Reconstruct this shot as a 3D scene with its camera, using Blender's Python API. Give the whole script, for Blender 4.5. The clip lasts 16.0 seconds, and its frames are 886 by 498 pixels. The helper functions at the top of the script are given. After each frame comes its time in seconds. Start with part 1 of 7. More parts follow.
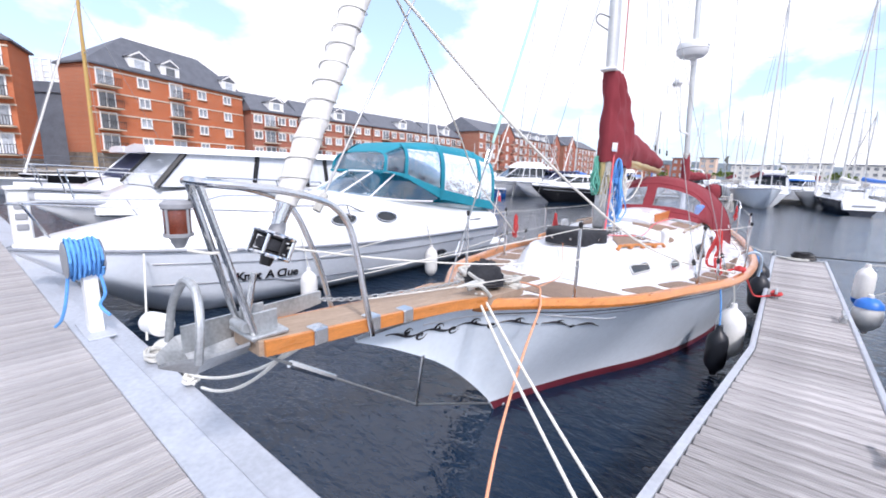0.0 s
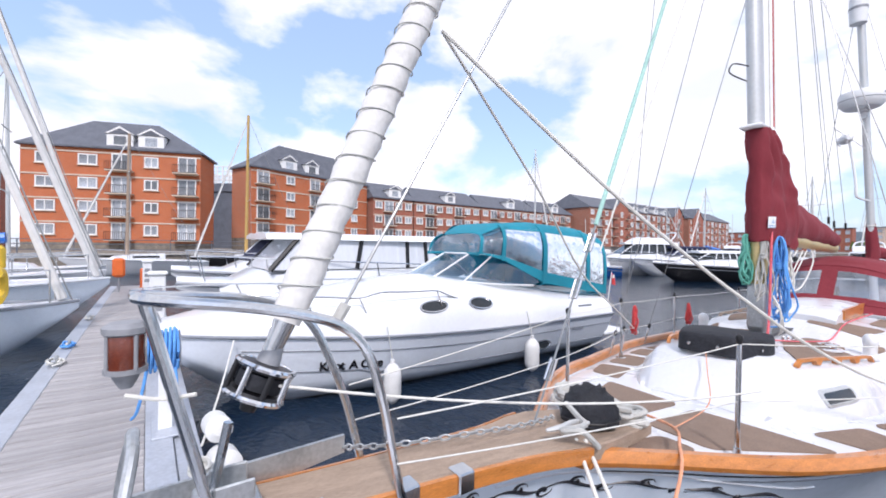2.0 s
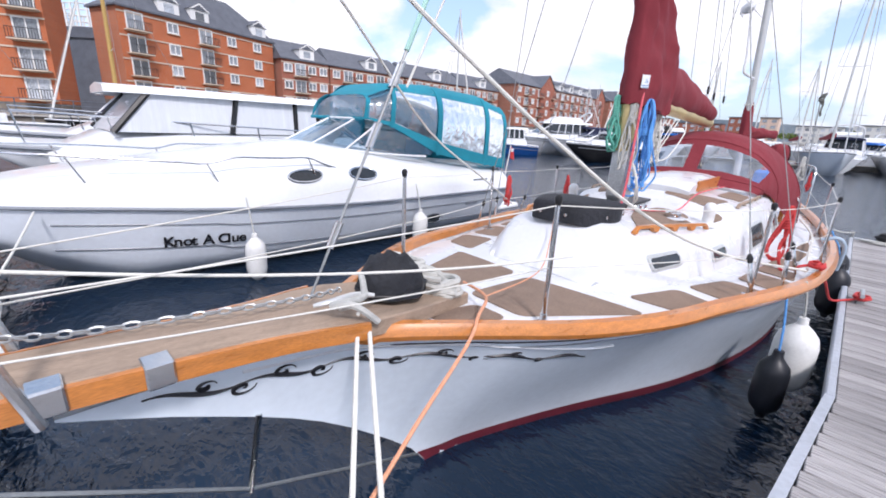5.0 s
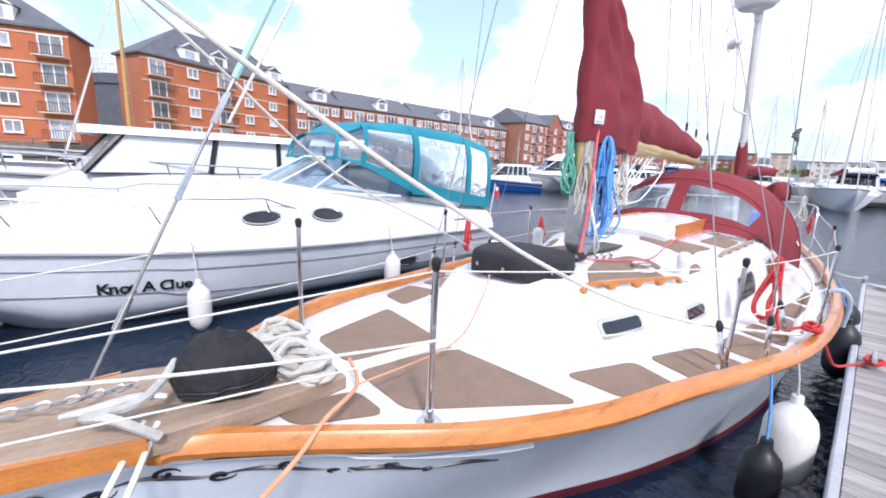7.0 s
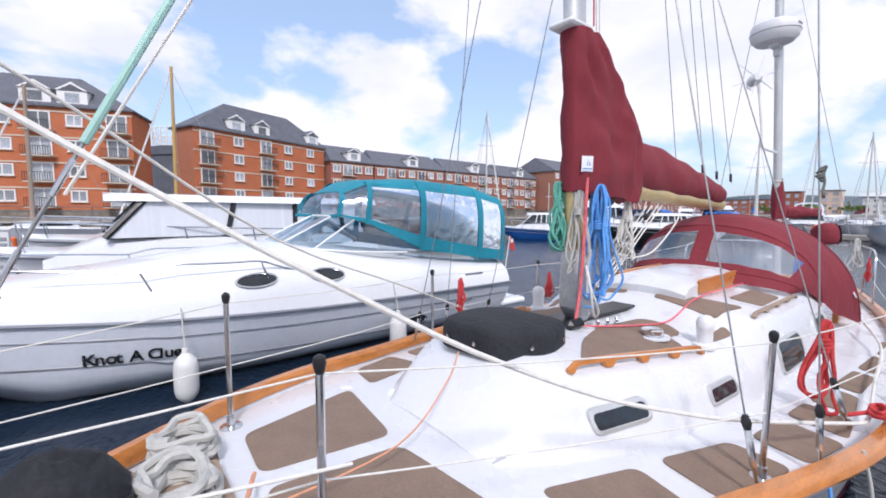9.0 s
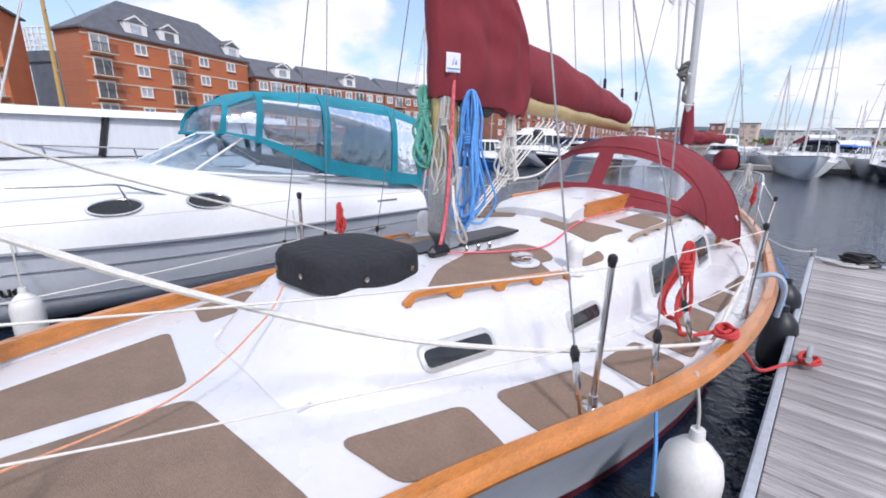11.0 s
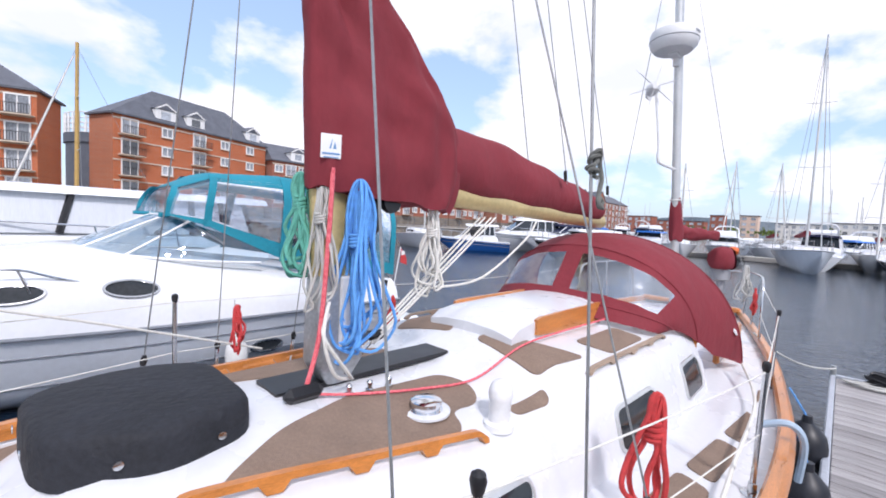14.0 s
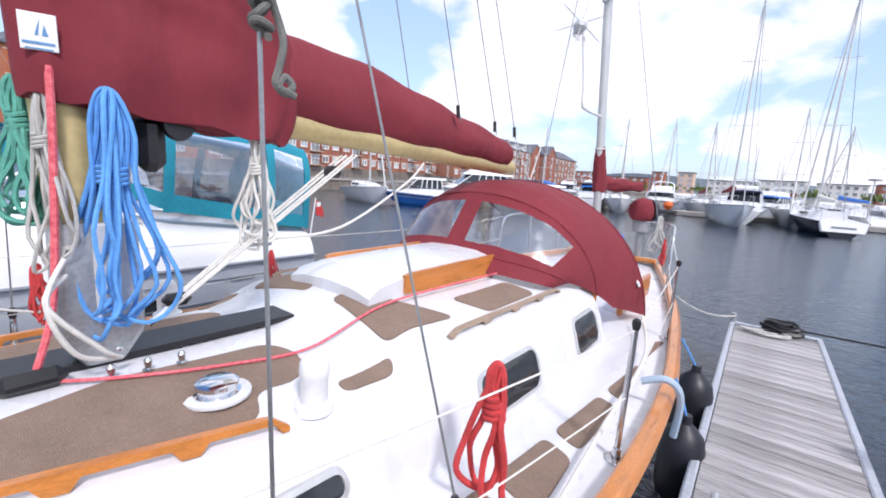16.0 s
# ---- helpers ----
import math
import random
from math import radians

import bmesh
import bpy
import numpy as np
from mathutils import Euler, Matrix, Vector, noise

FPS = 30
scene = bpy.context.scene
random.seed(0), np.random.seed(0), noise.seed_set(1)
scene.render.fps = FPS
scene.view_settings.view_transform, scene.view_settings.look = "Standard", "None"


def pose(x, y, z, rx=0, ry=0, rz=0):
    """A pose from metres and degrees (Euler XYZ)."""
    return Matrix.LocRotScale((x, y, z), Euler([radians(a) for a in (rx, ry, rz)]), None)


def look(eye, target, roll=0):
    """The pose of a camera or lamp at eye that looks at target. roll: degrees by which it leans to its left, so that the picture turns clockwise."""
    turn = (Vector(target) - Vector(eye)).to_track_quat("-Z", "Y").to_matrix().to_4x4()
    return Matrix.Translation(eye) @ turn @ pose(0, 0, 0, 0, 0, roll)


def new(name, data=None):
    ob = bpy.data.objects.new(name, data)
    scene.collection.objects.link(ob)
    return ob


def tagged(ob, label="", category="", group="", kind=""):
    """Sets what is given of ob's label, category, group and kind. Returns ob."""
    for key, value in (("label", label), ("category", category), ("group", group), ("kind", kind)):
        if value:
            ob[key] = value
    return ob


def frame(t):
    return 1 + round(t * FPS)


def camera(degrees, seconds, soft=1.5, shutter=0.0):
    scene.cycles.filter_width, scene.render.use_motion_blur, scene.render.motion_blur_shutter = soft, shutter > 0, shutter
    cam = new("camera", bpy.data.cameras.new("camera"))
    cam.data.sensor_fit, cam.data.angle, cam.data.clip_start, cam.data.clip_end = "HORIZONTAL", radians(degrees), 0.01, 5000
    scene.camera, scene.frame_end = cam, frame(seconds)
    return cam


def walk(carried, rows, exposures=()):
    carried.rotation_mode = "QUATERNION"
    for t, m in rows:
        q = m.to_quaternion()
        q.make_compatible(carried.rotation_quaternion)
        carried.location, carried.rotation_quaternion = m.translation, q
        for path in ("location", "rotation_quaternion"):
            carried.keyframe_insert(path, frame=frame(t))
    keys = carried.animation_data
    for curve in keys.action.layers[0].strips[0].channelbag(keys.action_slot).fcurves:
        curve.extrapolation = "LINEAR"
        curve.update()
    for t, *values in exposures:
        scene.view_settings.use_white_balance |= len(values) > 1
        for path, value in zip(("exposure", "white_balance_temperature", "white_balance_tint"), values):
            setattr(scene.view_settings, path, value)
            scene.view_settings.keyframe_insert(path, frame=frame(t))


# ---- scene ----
cam = camera(93.8, 16.0, soft=1.8)
PATH = [
    (0, (1.737, -5.178, 2.036), (0.49, -3.659, 1.666), 1.7),
    (0.5, (1.579, -5.015, 2.033), (0.174, -3.627, 1.722), 0.7),
    (1, (1.463, -4.863, 2.036), (-0.024, -3.561, 1.736), 0.6),
    (1.5, (1.402, -4.697, 2.075), (-0.17, -3.47, 1.926), 1.3),
    (2, (1.39, -4.553, 2.119), (-0.238, -3.392, 2.106), 0.7),
    (2.5, (1.363, -4.44, 2.16), (-0.285, -3.313, 2.27), 0.4),
    (3, (1.314, -4.271, 2.155), (-0.284, -3.073, 2.254), 2.0),
    (3.5, (1.311, -4.161, 2.109), (-0.212, -2.865, 2.088), 1.4),
    (4, (1.342, -4.048, 2.024), (-0.121, -2.711, 1.754), 1.2),
    (4.5, (1.406, -3.879, 1.961), (0.06, -2.495, 1.438), 2.4),
    (4.7, (1.434, -3.834, 1.957), (0.108, -2.451, 1.383), 2.9),
    (6.8, (1.524, -3.077, 1.982), (0.167, -1.695, 1.485), 2.7),
    (7, (1.557, -3.018, 2.008), (0.158, -1.649, 1.595), 2.6),
    (7.5, (1.578, -2.911, 2.035), (0.182, -1.505, 1.76), 1.8),
    (8, (1.551, -2.776, 2.048), (0.124, -1.389, 1.844), 2.1),
    (8.5, (1.522, -2.629, 2.066), (0.021, -1.315, 1.924), 0.8),
    (9, (1.569, -2.476, 2.06), (0.03, -1.211, 1.882), 0.3),
    (9.5, (1.638, -2.313, 2.048), (0.137, -1.017, 1.79), 2.1),
    (10, (1.681, -2.189, 1.977), (0.288, -0.844, 1.479), 1.6),
    (10.2, (1.681, -2.128, 1.957), (0.354, -0.748, 1.38), 1.4),
    (12.3, (1.707, -1.481, 2.037), (0.368, -0.024, 1.746), 3.0),
    (12.5, (1.733, -1.44, 2.048), (0.357, -0.01, 1.796), 2.7),
    (13, (1.723, -1.32, 2.075), (0.303, 0.079, 1.92), 1.8),
    (13.5, (1.67, -1.137, 2.089), (0.256, 0.275, 2.001), 3.8),
    (14, (1.639, -1.009, 2.08), (0.254, 0.428, 1.949), 2.9),
    (14.5, (1.675, -0.863, 2.065), (0.344, 0.619, 1.884), 3.4),
    (15, (1.752, -0.688, 2.065), (0.446, 0.803, 1.796), 3.7),
    (15.5, (1.796, -0.551, 2.048), (0.552, 0.982, 1.728), 3.5),
    (16, (1.772, -0.38, 2.028), (0.578, 1.19, 1.694), 3.4),
]
EXPOSURES = [(t, e - 0.04, 6250, 18) for t, e in ((0.0, 0.62), (1.0, 0.57), (2.0, 0.3), (3.0, 0.05), (3.5, -0.05), (4.2, 0.1), (5.0, 0.3), (7.0, 0.6), (8.0, 0.3), (9.0, 0.15), (10.0, 0.15), (12.5, 0.2), (16.0, 0.35))]
walk(cam, [(t, look(eye, target, roll)) for t, eye, target, roll in PATH], EXPOSURES)

# ---- sky and sun ----
SUN_FROM = Vector((0.80, -0.42, 0.95)).normalized()
world = bpy.data.worlds.new("sky")
scene.world = world
world.use_nodes = True
wn, wl = world.node_tree.nodes, world.node_tree.links
wn.clear()
sky = wn.new("ShaderNodeTexSky")
sky.sky_type = 'NISHITA'
sky.sun_disc = False
sky.sun_elevation = math.asin(SUN_FROM.z)
sky.sun_rotation = math.atan2(SUN_FROM.x, SUN_FROM.y)
sky.dust_density = 1.5
wtc = wn.new("ShaderNodeTexCoord")
wmap = wn.new("ShaderNodeMapping")
wmap.inputs["Scale"].default_value = (1.0, 1.0, 2.0)
wmap.inputs["Location"].default_value = (0.35, 0.1, 0.25)
cloud = wn.new("ShaderNodeTexNoise")
cloud.inputs["Scale"].default_value = 2.3
cloud.inputs["Detail"].default_value = 9
cloud.inputs["Roughness"].default_value = 0.52
cloud.inputs["Distortion"].default_value = 0.15
cmask = wn.new("ShaderNodeValToRGB")
cmask.color_ramp.elements[0].position = 0.44
cmask.color_ramp.elements[1].position = 0.51
shade = wn.new("ShaderNodeTexNoise")
shade.inputs["Scale"].default_value = 4.0
shade.inputs["Detail"].default_value = 6
cshade = wn.new("ShaderNodeValToRGB")
cshade.color_ramp.elements[0].position, cshade.color_ramp.elements[1].position = 0.35, 0.6
cshade.color_ramp.elements[0].color = (4.7, 4.95, 5.3, 1)
cshade.color_ramp.elements[1].color = (5.9, 5.95, 6.0, 1)
wmix = wn.new("ShaderNodeMixRGB")
wbg = wn.new("ShaderNodeBackground")
wbg.inputs["Strength"].default_value = 0.17
wout = wn.new("ShaderNodeOutputWorld")
wl.new(wtc.outputs["Generated"], wmap.inputs["Vector"])
wl.new(wmap.outputs["Vector"], cloud.inputs["Vector"])
wl.new(wmap.outputs["Vector"], shade.inputs["Vector"])
wl.new(cloud.outputs["Fac"], cmask.inputs["Fac"])
wl.new(shade.outputs["Fac"], cshade.inputs["Fac"])
wl.new(cmask.outputs["Color"], wmix.inputs["Fac"])
haze = wn.new("ShaderNodeMixRGB")
haze.inputs["Fac"].default_value = 0.45
haze.inputs["Color2"].default_value = (3.4, 4.7, 6.2, 1)
wl.new(sky.outputs["Color"], haze.inputs["Color1"])
wl.new(haze.outputs["Color"], wmix.inputs["Color1"])
wl.new(cshade.outputs["Color"], wmix.inputs["Color2"])
wl.new(wmix.outputs["Color"], wbg.inputs["Color"])
wl.new(wbg.outputs["Background"], wout.inputs["Surface"])
sun = new("sun", bpy.data.lights.new("sun", 'SUN'))
sun.data.energy = 2.4
sun.data.angle = radians(8)
sun.data.color = (1.0, 0.96, 0.91)
sun.matrix_world = look((0, 0, 40), Vector((0, 0, 40)) - SUN_FROM)

# ---- materials ----


def material(name, color, rough=0.5, metal=0.0, vary=0.08, scale=6.0, bump=0.0, bump_scale=60.0, rand=0.0, stretch=(1, 1, 1), coat=0.0, dark=None, spec=0.5):
    m = bpy.data.materials.new(name)
    m.use_nodes = True
    n, k = m.node_tree.nodes, m.node_tree.links
    b = n["Principled BSDF"]
    b.inputs["Metallic"].default_value = metal
    b.inputs["Coat Weight"].default_value = coat
    b.inputs["Specular IOR Level"].default_value = spec
    tc = n.new("ShaderNodeTexCoord")
    mp = n.new("ShaderNodeMapping")
    mp.inputs["Scale"].default_value = stretch
    k.new(tc.outputs["Object"], mp.inputs["Vector"])
    big = n.new("ShaderNodeTexNoise")
    big.inputs["Scale"].default_value = scale
    big.inputs["Detail"].default_value = 5
    fine = n.new("ShaderNodeTexNoise")
    fine.inputs["Scale"].default_value = scale * 9
    fine.inputs["Detail"].default_value = 4
    for t in (big, fine):
        k.new(mp.outputs["Vector"], t.inputs["Vector"])
    add = n.new("ShaderNodeMath")
    add.operation = 'ADD'
    k.new(big.outputs["Fac"], add.inputs[0])
    k.new(fine.outputs["Fac"], add.inputs[1])
    half = n.new("ShaderNodeMapRange")
    half.inputs["From Min"].default_value, half.inputs["From Max"].default_value = 0.65, 1.35
    k.new(add.outputs[0], half.inputs["Value"])
    mix = n.new("ShaderNodeMixRGB")
    lo = dark if dark else [max(0.0, c * (1 - 1.6 * vary)) for c in color]
    hi = [min(1.0, c * (1 + vary)) for c in color]
    mix.inputs["Color1"].default_value = (*lo, 1)
    mix.inputs["Color2"].default_value = (*hi, 1)
    k.new(half.outputs["Result"], mix.inputs["Fac"])
    out = mix.outputs["Color"]
    if rand:
        info = n.new("ShaderNodeObjectInfo")
        rr = n.new("ShaderNodeMapRange")
        rr.inputs["To Min"].default_value, rr.inputs["To Max"].default_value = 1 - rand, 1 + rand
        k.new(info.outputs["Random"], rr.inputs["Value"])
        hsv = n.new("ShaderNodeHueSaturation")
        k.new(rr.outputs["Result"], hsv.inputs["Value"])
        k.new(out, hsv.inputs["Color"])
        out = hsv.outputs["Color"]
    k.new(out, b.inputs["Base Color"])
    rg = n.new("ShaderNodeMapRange")
    rg.inputs["To Min"].default_value, rg.inputs["To Max"].default_value = max(0.02, rough - 0.08), min(1, rough + 0.08)
    k.new(big.outputs["Fac"], rg.inputs["Value"])
    k.new(rg.outputs["Result"], b.inputs["Roughness"])
    if bump:
        bt = n.new("ShaderNodeTexNoise")
        bt.inputs["Scale"].default_value = bump_scale
        bt.inputs["Detail"].default_value = 4
        k.new(mp.outputs["Vector"], bt.inputs["Vector"])
        bp = n.new("ShaderNodeBump")
        bp.inputs["Strength"].default_value = bump
        bp.inputs["Distance"].default_value = 0.02
        k.new(bt.outputs["Fac"], bp.inputs["Height"])
        k.new(bp.outputs["Normal"], b.inputs["Normal"])
    return m


def glass_material(name, tint, alpha, rough=0.05):
    m = bpy.data.materials.new(name)
    m.use_nodes = True
    n, k = m.node_tree.nodes, m.node_tree.links
    n.remove(n["Principled BSDF"])
    tr = n.new("ShaderNodeBsdfTransparent")
    tr.inputs["Color"].default_value = (*tint, 1)
    gl = n.new("ShaderNodeBsdfGlossy")
    gl.inputs["Roughness"].default_value = rough
    gl.inputs["Color"].default_value = (0.9, 0.95, 1.0, 1)
    fr = n.new("ShaderNodeFresnel")
    fr.inputs["IOR"].default_value = 1.5
    ad = n.new("ShaderNodeMath")
    ad.operation = 'ADD'
    ad.inputs[1].default_value = alpha
    tc = n.new("ShaderNodeTexCoord")
    ns = n.new("ShaderNodeTexNoise")
    ns.inputs["Scale"].default_value = 5.0
    bp = n.new("ShaderNodeBump")
    bp.inputs["Strength"].default_value = 0.6
    bp.inputs["Distance"].default_value = 0.03
    mx = n.new("ShaderNodeMixShader")
    k.new(tc.outputs["Object"], ns.inputs["Vector"])
    k.new(ns.outputs["Fac"], bp.inputs["Height"])
    k.new(bp.outputs["Normal"], gl.inputs["Normal"])
    k.new(fr.outputs["Fac"], ad.inputs[0])
    k.new(ad.outputs[0], mx.inputs["Fac"])
    k.new(tr.outputs[0], mx.inputs[1])
    k.new(gl.outputs[0], mx.inputs[2])
    k.new(mx.outputs[0], n["Material Output"].inputs["Surface"])
    return m


def plank_material(name, across, base, vary=0.22, rand=0.13):
    """Weathered grooved decking. across: 'X' where the boards run along x, else 'Y'."""
    m = material(name, base, rough=0.8, vary=vary, scale=2.2, rand=rand, stretch=(0.35, 5, 1) if across == 'X' else (5, 0.35, 1))
    n, k = m.node_tree.nodes, m.node_tree.links
    tc = n.new("ShaderNodeTexCoord")
    wv = n.new("ShaderNodeTexWave")
    wv.wave_type, wv.bands_direction = 'BANDS', 'Y' if across == 'X' else 'X'
    wv.inputs["Scale"].default_value = 13.0
    wv.inputs["Distortion"].default_value = 1.2
    wv.inputs["Detail"].default_value = 2
    k.new(tc.outputs["Object"], wv.inputs["Vector"])
    bp = n.new("ShaderNodeBump")
    bp.inputs["Strength"].default_value = 0.7
    bp.inputs["Distance"].default_value = 0.006
    k.new(wv.outputs["Fac"], bp.inputs["Height"])
    k.new(bp.outputs["Normal"], n["Principled BSDF"].inputs["Normal"])
    return m


def brick_material(name, c1, c2, mortar):
    m = bpy.data.materials.new(name)
    m.use_nodes = True
    n, k = m.node_tree.nodes, m.node_tree.links
    b = n["Principled BSDF"]
    b.inputs["Roughness"].default_value = 0.9
    tc = n.new("ShaderNodeTexCoord")
    mp = n.new("ShaderNodeMapping")
    mp.inputs["Rotation"].default_value = (radians(90), 0, 0)
    br = n.new("ShaderNodeTexBrick")
    br.inputs["Scale"].default_value = 1.0
    br.inputs["Brick Width"].default_value = 0.225
    br.inputs["Row Height"].default_value = 0.075
    br.inputs["Mortar Size"].default_value = 0.008
    br.inputs["Color1"].default_value = (*c1, 1)
    br.inputs["Color2"].default_value = (*c2, 1)
    br.inputs["Mortar"].default_value = (*mortar, 1)
    ns = n.new("ShaderNodeTexNoise")
    ns.inputs["Scale"].default_value = 0.35
    ns.inputs["Detail"].default_value = 6
    hs = n.new("ShaderNodeHueSaturation")
    mr = n.new("ShaderNodeMapRange")
    mr.inputs["To Min"].default_value, mr.inputs["To Max"].default_value = 0.8, 1.2
    k.new(tc.outputs["Object"], mp.inputs["Vector"])
    k.new(mp.outputs["Vector"], br.inputs["Vector"])
    k.new(tc.outputs["Object"], ns.inputs["Vector"])
    k.new(ns.outputs["Fac"], mr.inputs["Value"])
    k.new(mr.outputs["Result"], hs.inputs["Value"])
    k.new(br.outputs["Color"], hs.inputs["Color"])
    k.new(hs.outputs["Color"], b.inputs["Base Color"])
    return m


def water_material():
    m = bpy.data.materials.new("harbour_water")
    m.use_nodes = True
    n, k = m.node_tree.nodes, m.node_tree.links
    b = n["Principled BSDF"]
    b.inputs["Base Color"].default_value = (0.005, 0.016, 0.036, 1)
    b.inputs["Roughness"].default_value = 0.06
    b.inputs["IOR"].default_value = 1.48
    tc = n.new("ShaderNodeTexCoord")
    prev = None
    for sc, st, di, sx in ((13.0, 1.0, 0.006, 1.9), (4.2, 1.0, 0.030, 1.7), (0.9, 1.0, 0.022, 1.0)):
        mp = n.new("ShaderNodeMapping")
        mp.inputs["Scale"].default_value = (1.0, sx, 1.0)
        mp.inputs["Rotation"].default_value = (0, 0, radians(25))
        ns = n.new("ShaderNodeTexNoise")
        ns.inputs["Scale"].default_value = sc
        ns.inputs["Detail"].default_value = 3
        ns.inputs["Distortion"].default_value = 0.4
        bp = n.new("ShaderNodeBump")
        bp.inputs["Strength"].default_value = st
        bp.inputs["Distance"].default_value = di
        k.new(tc.outputs["Object"], mp.inputs["Vector"])
        k.new(mp.outputs["Vector"], ns.inputs["Vector"])
        k.new(ns.outputs["Fac"], bp.inputs["Height"])
        if prev:
            k.new(prev.outputs["Normal"], bp.inputs["Normal"])
        prev = bp
    k.new(prev.outputs["Normal"], b.inputs["Normal"])
    return m


GELCOAT = material("white_gelcoat", (0.67, 0.685, 0.71), rough=0.28, vary=0.03, scale=3, coat=0.2)
HULL_WHITE = material("pale_blue_white_hull_paint", (0.76, 0.84, 0.92), rough=0.22, vary=0.04, scale=2.5, coat=0.3)
CRUISER_WHITE = material("cruiser_white", (0.78, 0.80, 0.82), rough=0.2, vary=0.03, scale=2, coat=0.3)
CRUISER_GREY = material("cruiser_hull_grey", (0.72, 0.77, 0.83), rough=0.22, vary=0.04, scale=2, coat=0.3)
BOOT_RED = material("maroon_boot_paint", (0.16, 0.02, 0.035), rough=0.5, vary=0.25, scale=8)
TEAK = material("varnished_teak", (0.54, 0.20, 0.045), rough=0.3, vary=0.22, scale=5, stretch=(6, 1, 6), coat=0.4)
TEAK_GREY = material("weathered_teak", (0.36, 0.27, 0.20), rough=0.75, vary=0.2, scale=5, stretch=(6, 1, 6), bump=0.2, bump_scale=40)
NONSLIP = material("brown_nonslip", (0.28, 0.20, 0.15), rough=0.9, vary=0.12, scale=9, bump=0.6, bump_scale=260)
STEEL = material("stainless_steel", (0.62, 0.63, 0.64), rough=0.2, metal=1.0, vary=0.08, scale=8)
GALV = material("galvanised_steel", (0.50, 0.52, 0.53), rough=0.45, metal=0.8, vary=0.18, scale=7)
ALUMINIUM = material("alloy_mast", (0.62, 0.63, 0.62), rough=0.4, metal=0.6, vary=0.06, scale=5)
GOLD_SPAR = material("gold_anodised_spar", (0.58, 0.46, 0.22), rough=0.4, metal=0.35, vary=0.12, scale=4)
MAROON = material("maroon_acrylic_canvas", (0.20, 0.022, 0.032), rough=0.85, vary=0.07, scale=3, bump=1.0, bump_scale=6, stretch=(1, 1, 0.6))
TEAL = material("teal_acrylic_canvas", (0.008, 0.235, 0.32), rough=0.8, vary=0.12, scale=4, bump=0.4, bump_scale=14)
NAVY = material("navy_canvas", (0.015, 0.02, 0.06), rough=0.8, vary=0.2, scale=5)
BLACK_CANVAS = material("black_canvas", (0.016, 0.018, 0.024), rough=0.8, vary=0.3, scale=6, bump=0.6, bump_scale=22)
BLACK = material("black_plastic", (0.012, 0.012, 0.014), rough=0.4, vary=0.2, scale=10)
RUBBER = material("black_rubber_fender", (0.012, 0.014, 0.02), rough=0.45, vary=0.25, scale=6)
FENDER_WHITE = material("white_vinyl_fender", (0.74, 0.74, 0.72), rough=0.4, vary=0.07, scale=7)
ROPE_WHITE = material("white_rope", (0.70, 0.69, 0.64), rough=0.9, vary=0.10, scale=40, bump=0.25, bump_scale=220)
ROPE_GREY = material("grey_rope", (0.50, 0.50, 0.47), rough=0.9, vary=0.12, scale=40, bump=0.25, bump_scale=220)
ROPE_DARK = material("dark_grey_rope", (0.16, 0.165, 0.15), rough=0.9, vary=0.2, scale=40, bump=0.25, bump_scale=220)
ROPE_BLUE = material("blue_rope", (0.12, 0.36, 0.78), rough=0.85, vary=0.15, scale=40, bump=0.25, bump_scale=220)
ROPE_RED = material("red_rope", (0.55, 0.05, 0.05), rough=0.85, vary=0.2, scale=40, bump=0.25, bump_scale=220)
ROPE_FLECK = material("red_flecked_rope", (0.80, 0.22, 0.24), rough=0.85, vary=0.2, scale=70, dark=(0.50, 0.02, 0.045), bump=0.25, bump_scale=220)
ROPE_GREEN = material("green_rope", (0.11, 0.38, 0.30), rough=0.85, vary=0.2, scale=40, bump=0.25, bump_scale=220)
ROPE_ORANGE = material("faded_orange_rope", (0.72, 0.34, 0.20), rough=0.85, vary=0.15, scale=40, bump=0.25, bump_scale=220)
WIRE = material("wire_rope", (0.34, 0.35, 0.35), rough=0.4, metal=0.8, vary=0.15, scale=30)
SAIL_WHITE = material("white_sail_sleeve", (0.72, 0.71, 0.68), rough=0.7, vary=0.08, scale=6, bump=0.3, bump_scale=20)
PLASTIC_WHITE = material("white_plastic", (0.76, 0.77, 0.77), rough=0.35, vary=0.05, scale=6)
PLASTIC_GREY_PALE = material("pale_grey_paint", (0.55, 0.57, 0.58), rough=0.45, vary=0.08, scale=6)
PLASTIC_GREY = material("grey_plastic", (0.30, 0.31, 0.33), rough=0.5, vary=0.1, scale=6)
YELLOW = material("yellow_plastic", (0.75, 0.50, 0.04), rough=0.5, vary=0.12, scale=6)
ORANGE = material("orange_plastic", (0.80, 0.16, 0.03), rough=0.5, vary=0.12, scale=6)
BLUE_PLASTIC = material("blue_plastic", (0.03, 0.18, 0.62), rough=0.4, vary=0.1, scale=6)
DARK_GLASS = material("dark_window", (0.025, 0.03, 0.035), rough=0.06, vary=0.2, scale=3)
HOUSE_GLASS = material("house_window_glass", (0.34, 0.37, 0.41), rough=0.06, vary=0.4, scale=0.8, rand=0.6)
CLEAR_VINYL = glass_material("clear_vinyl", (0.80, 0.84, 0.90), 0.16, 0.16)
CLEAR_GLASS = glass_material("windscreen_glass", (0.62, 0.74, 0.82), 0.08, 0.03)
RED_LENS = material("red_lens", (0.15, 0.03, 0.012), rough=0.25, vary=0.3, scale=20, coat=0.5)
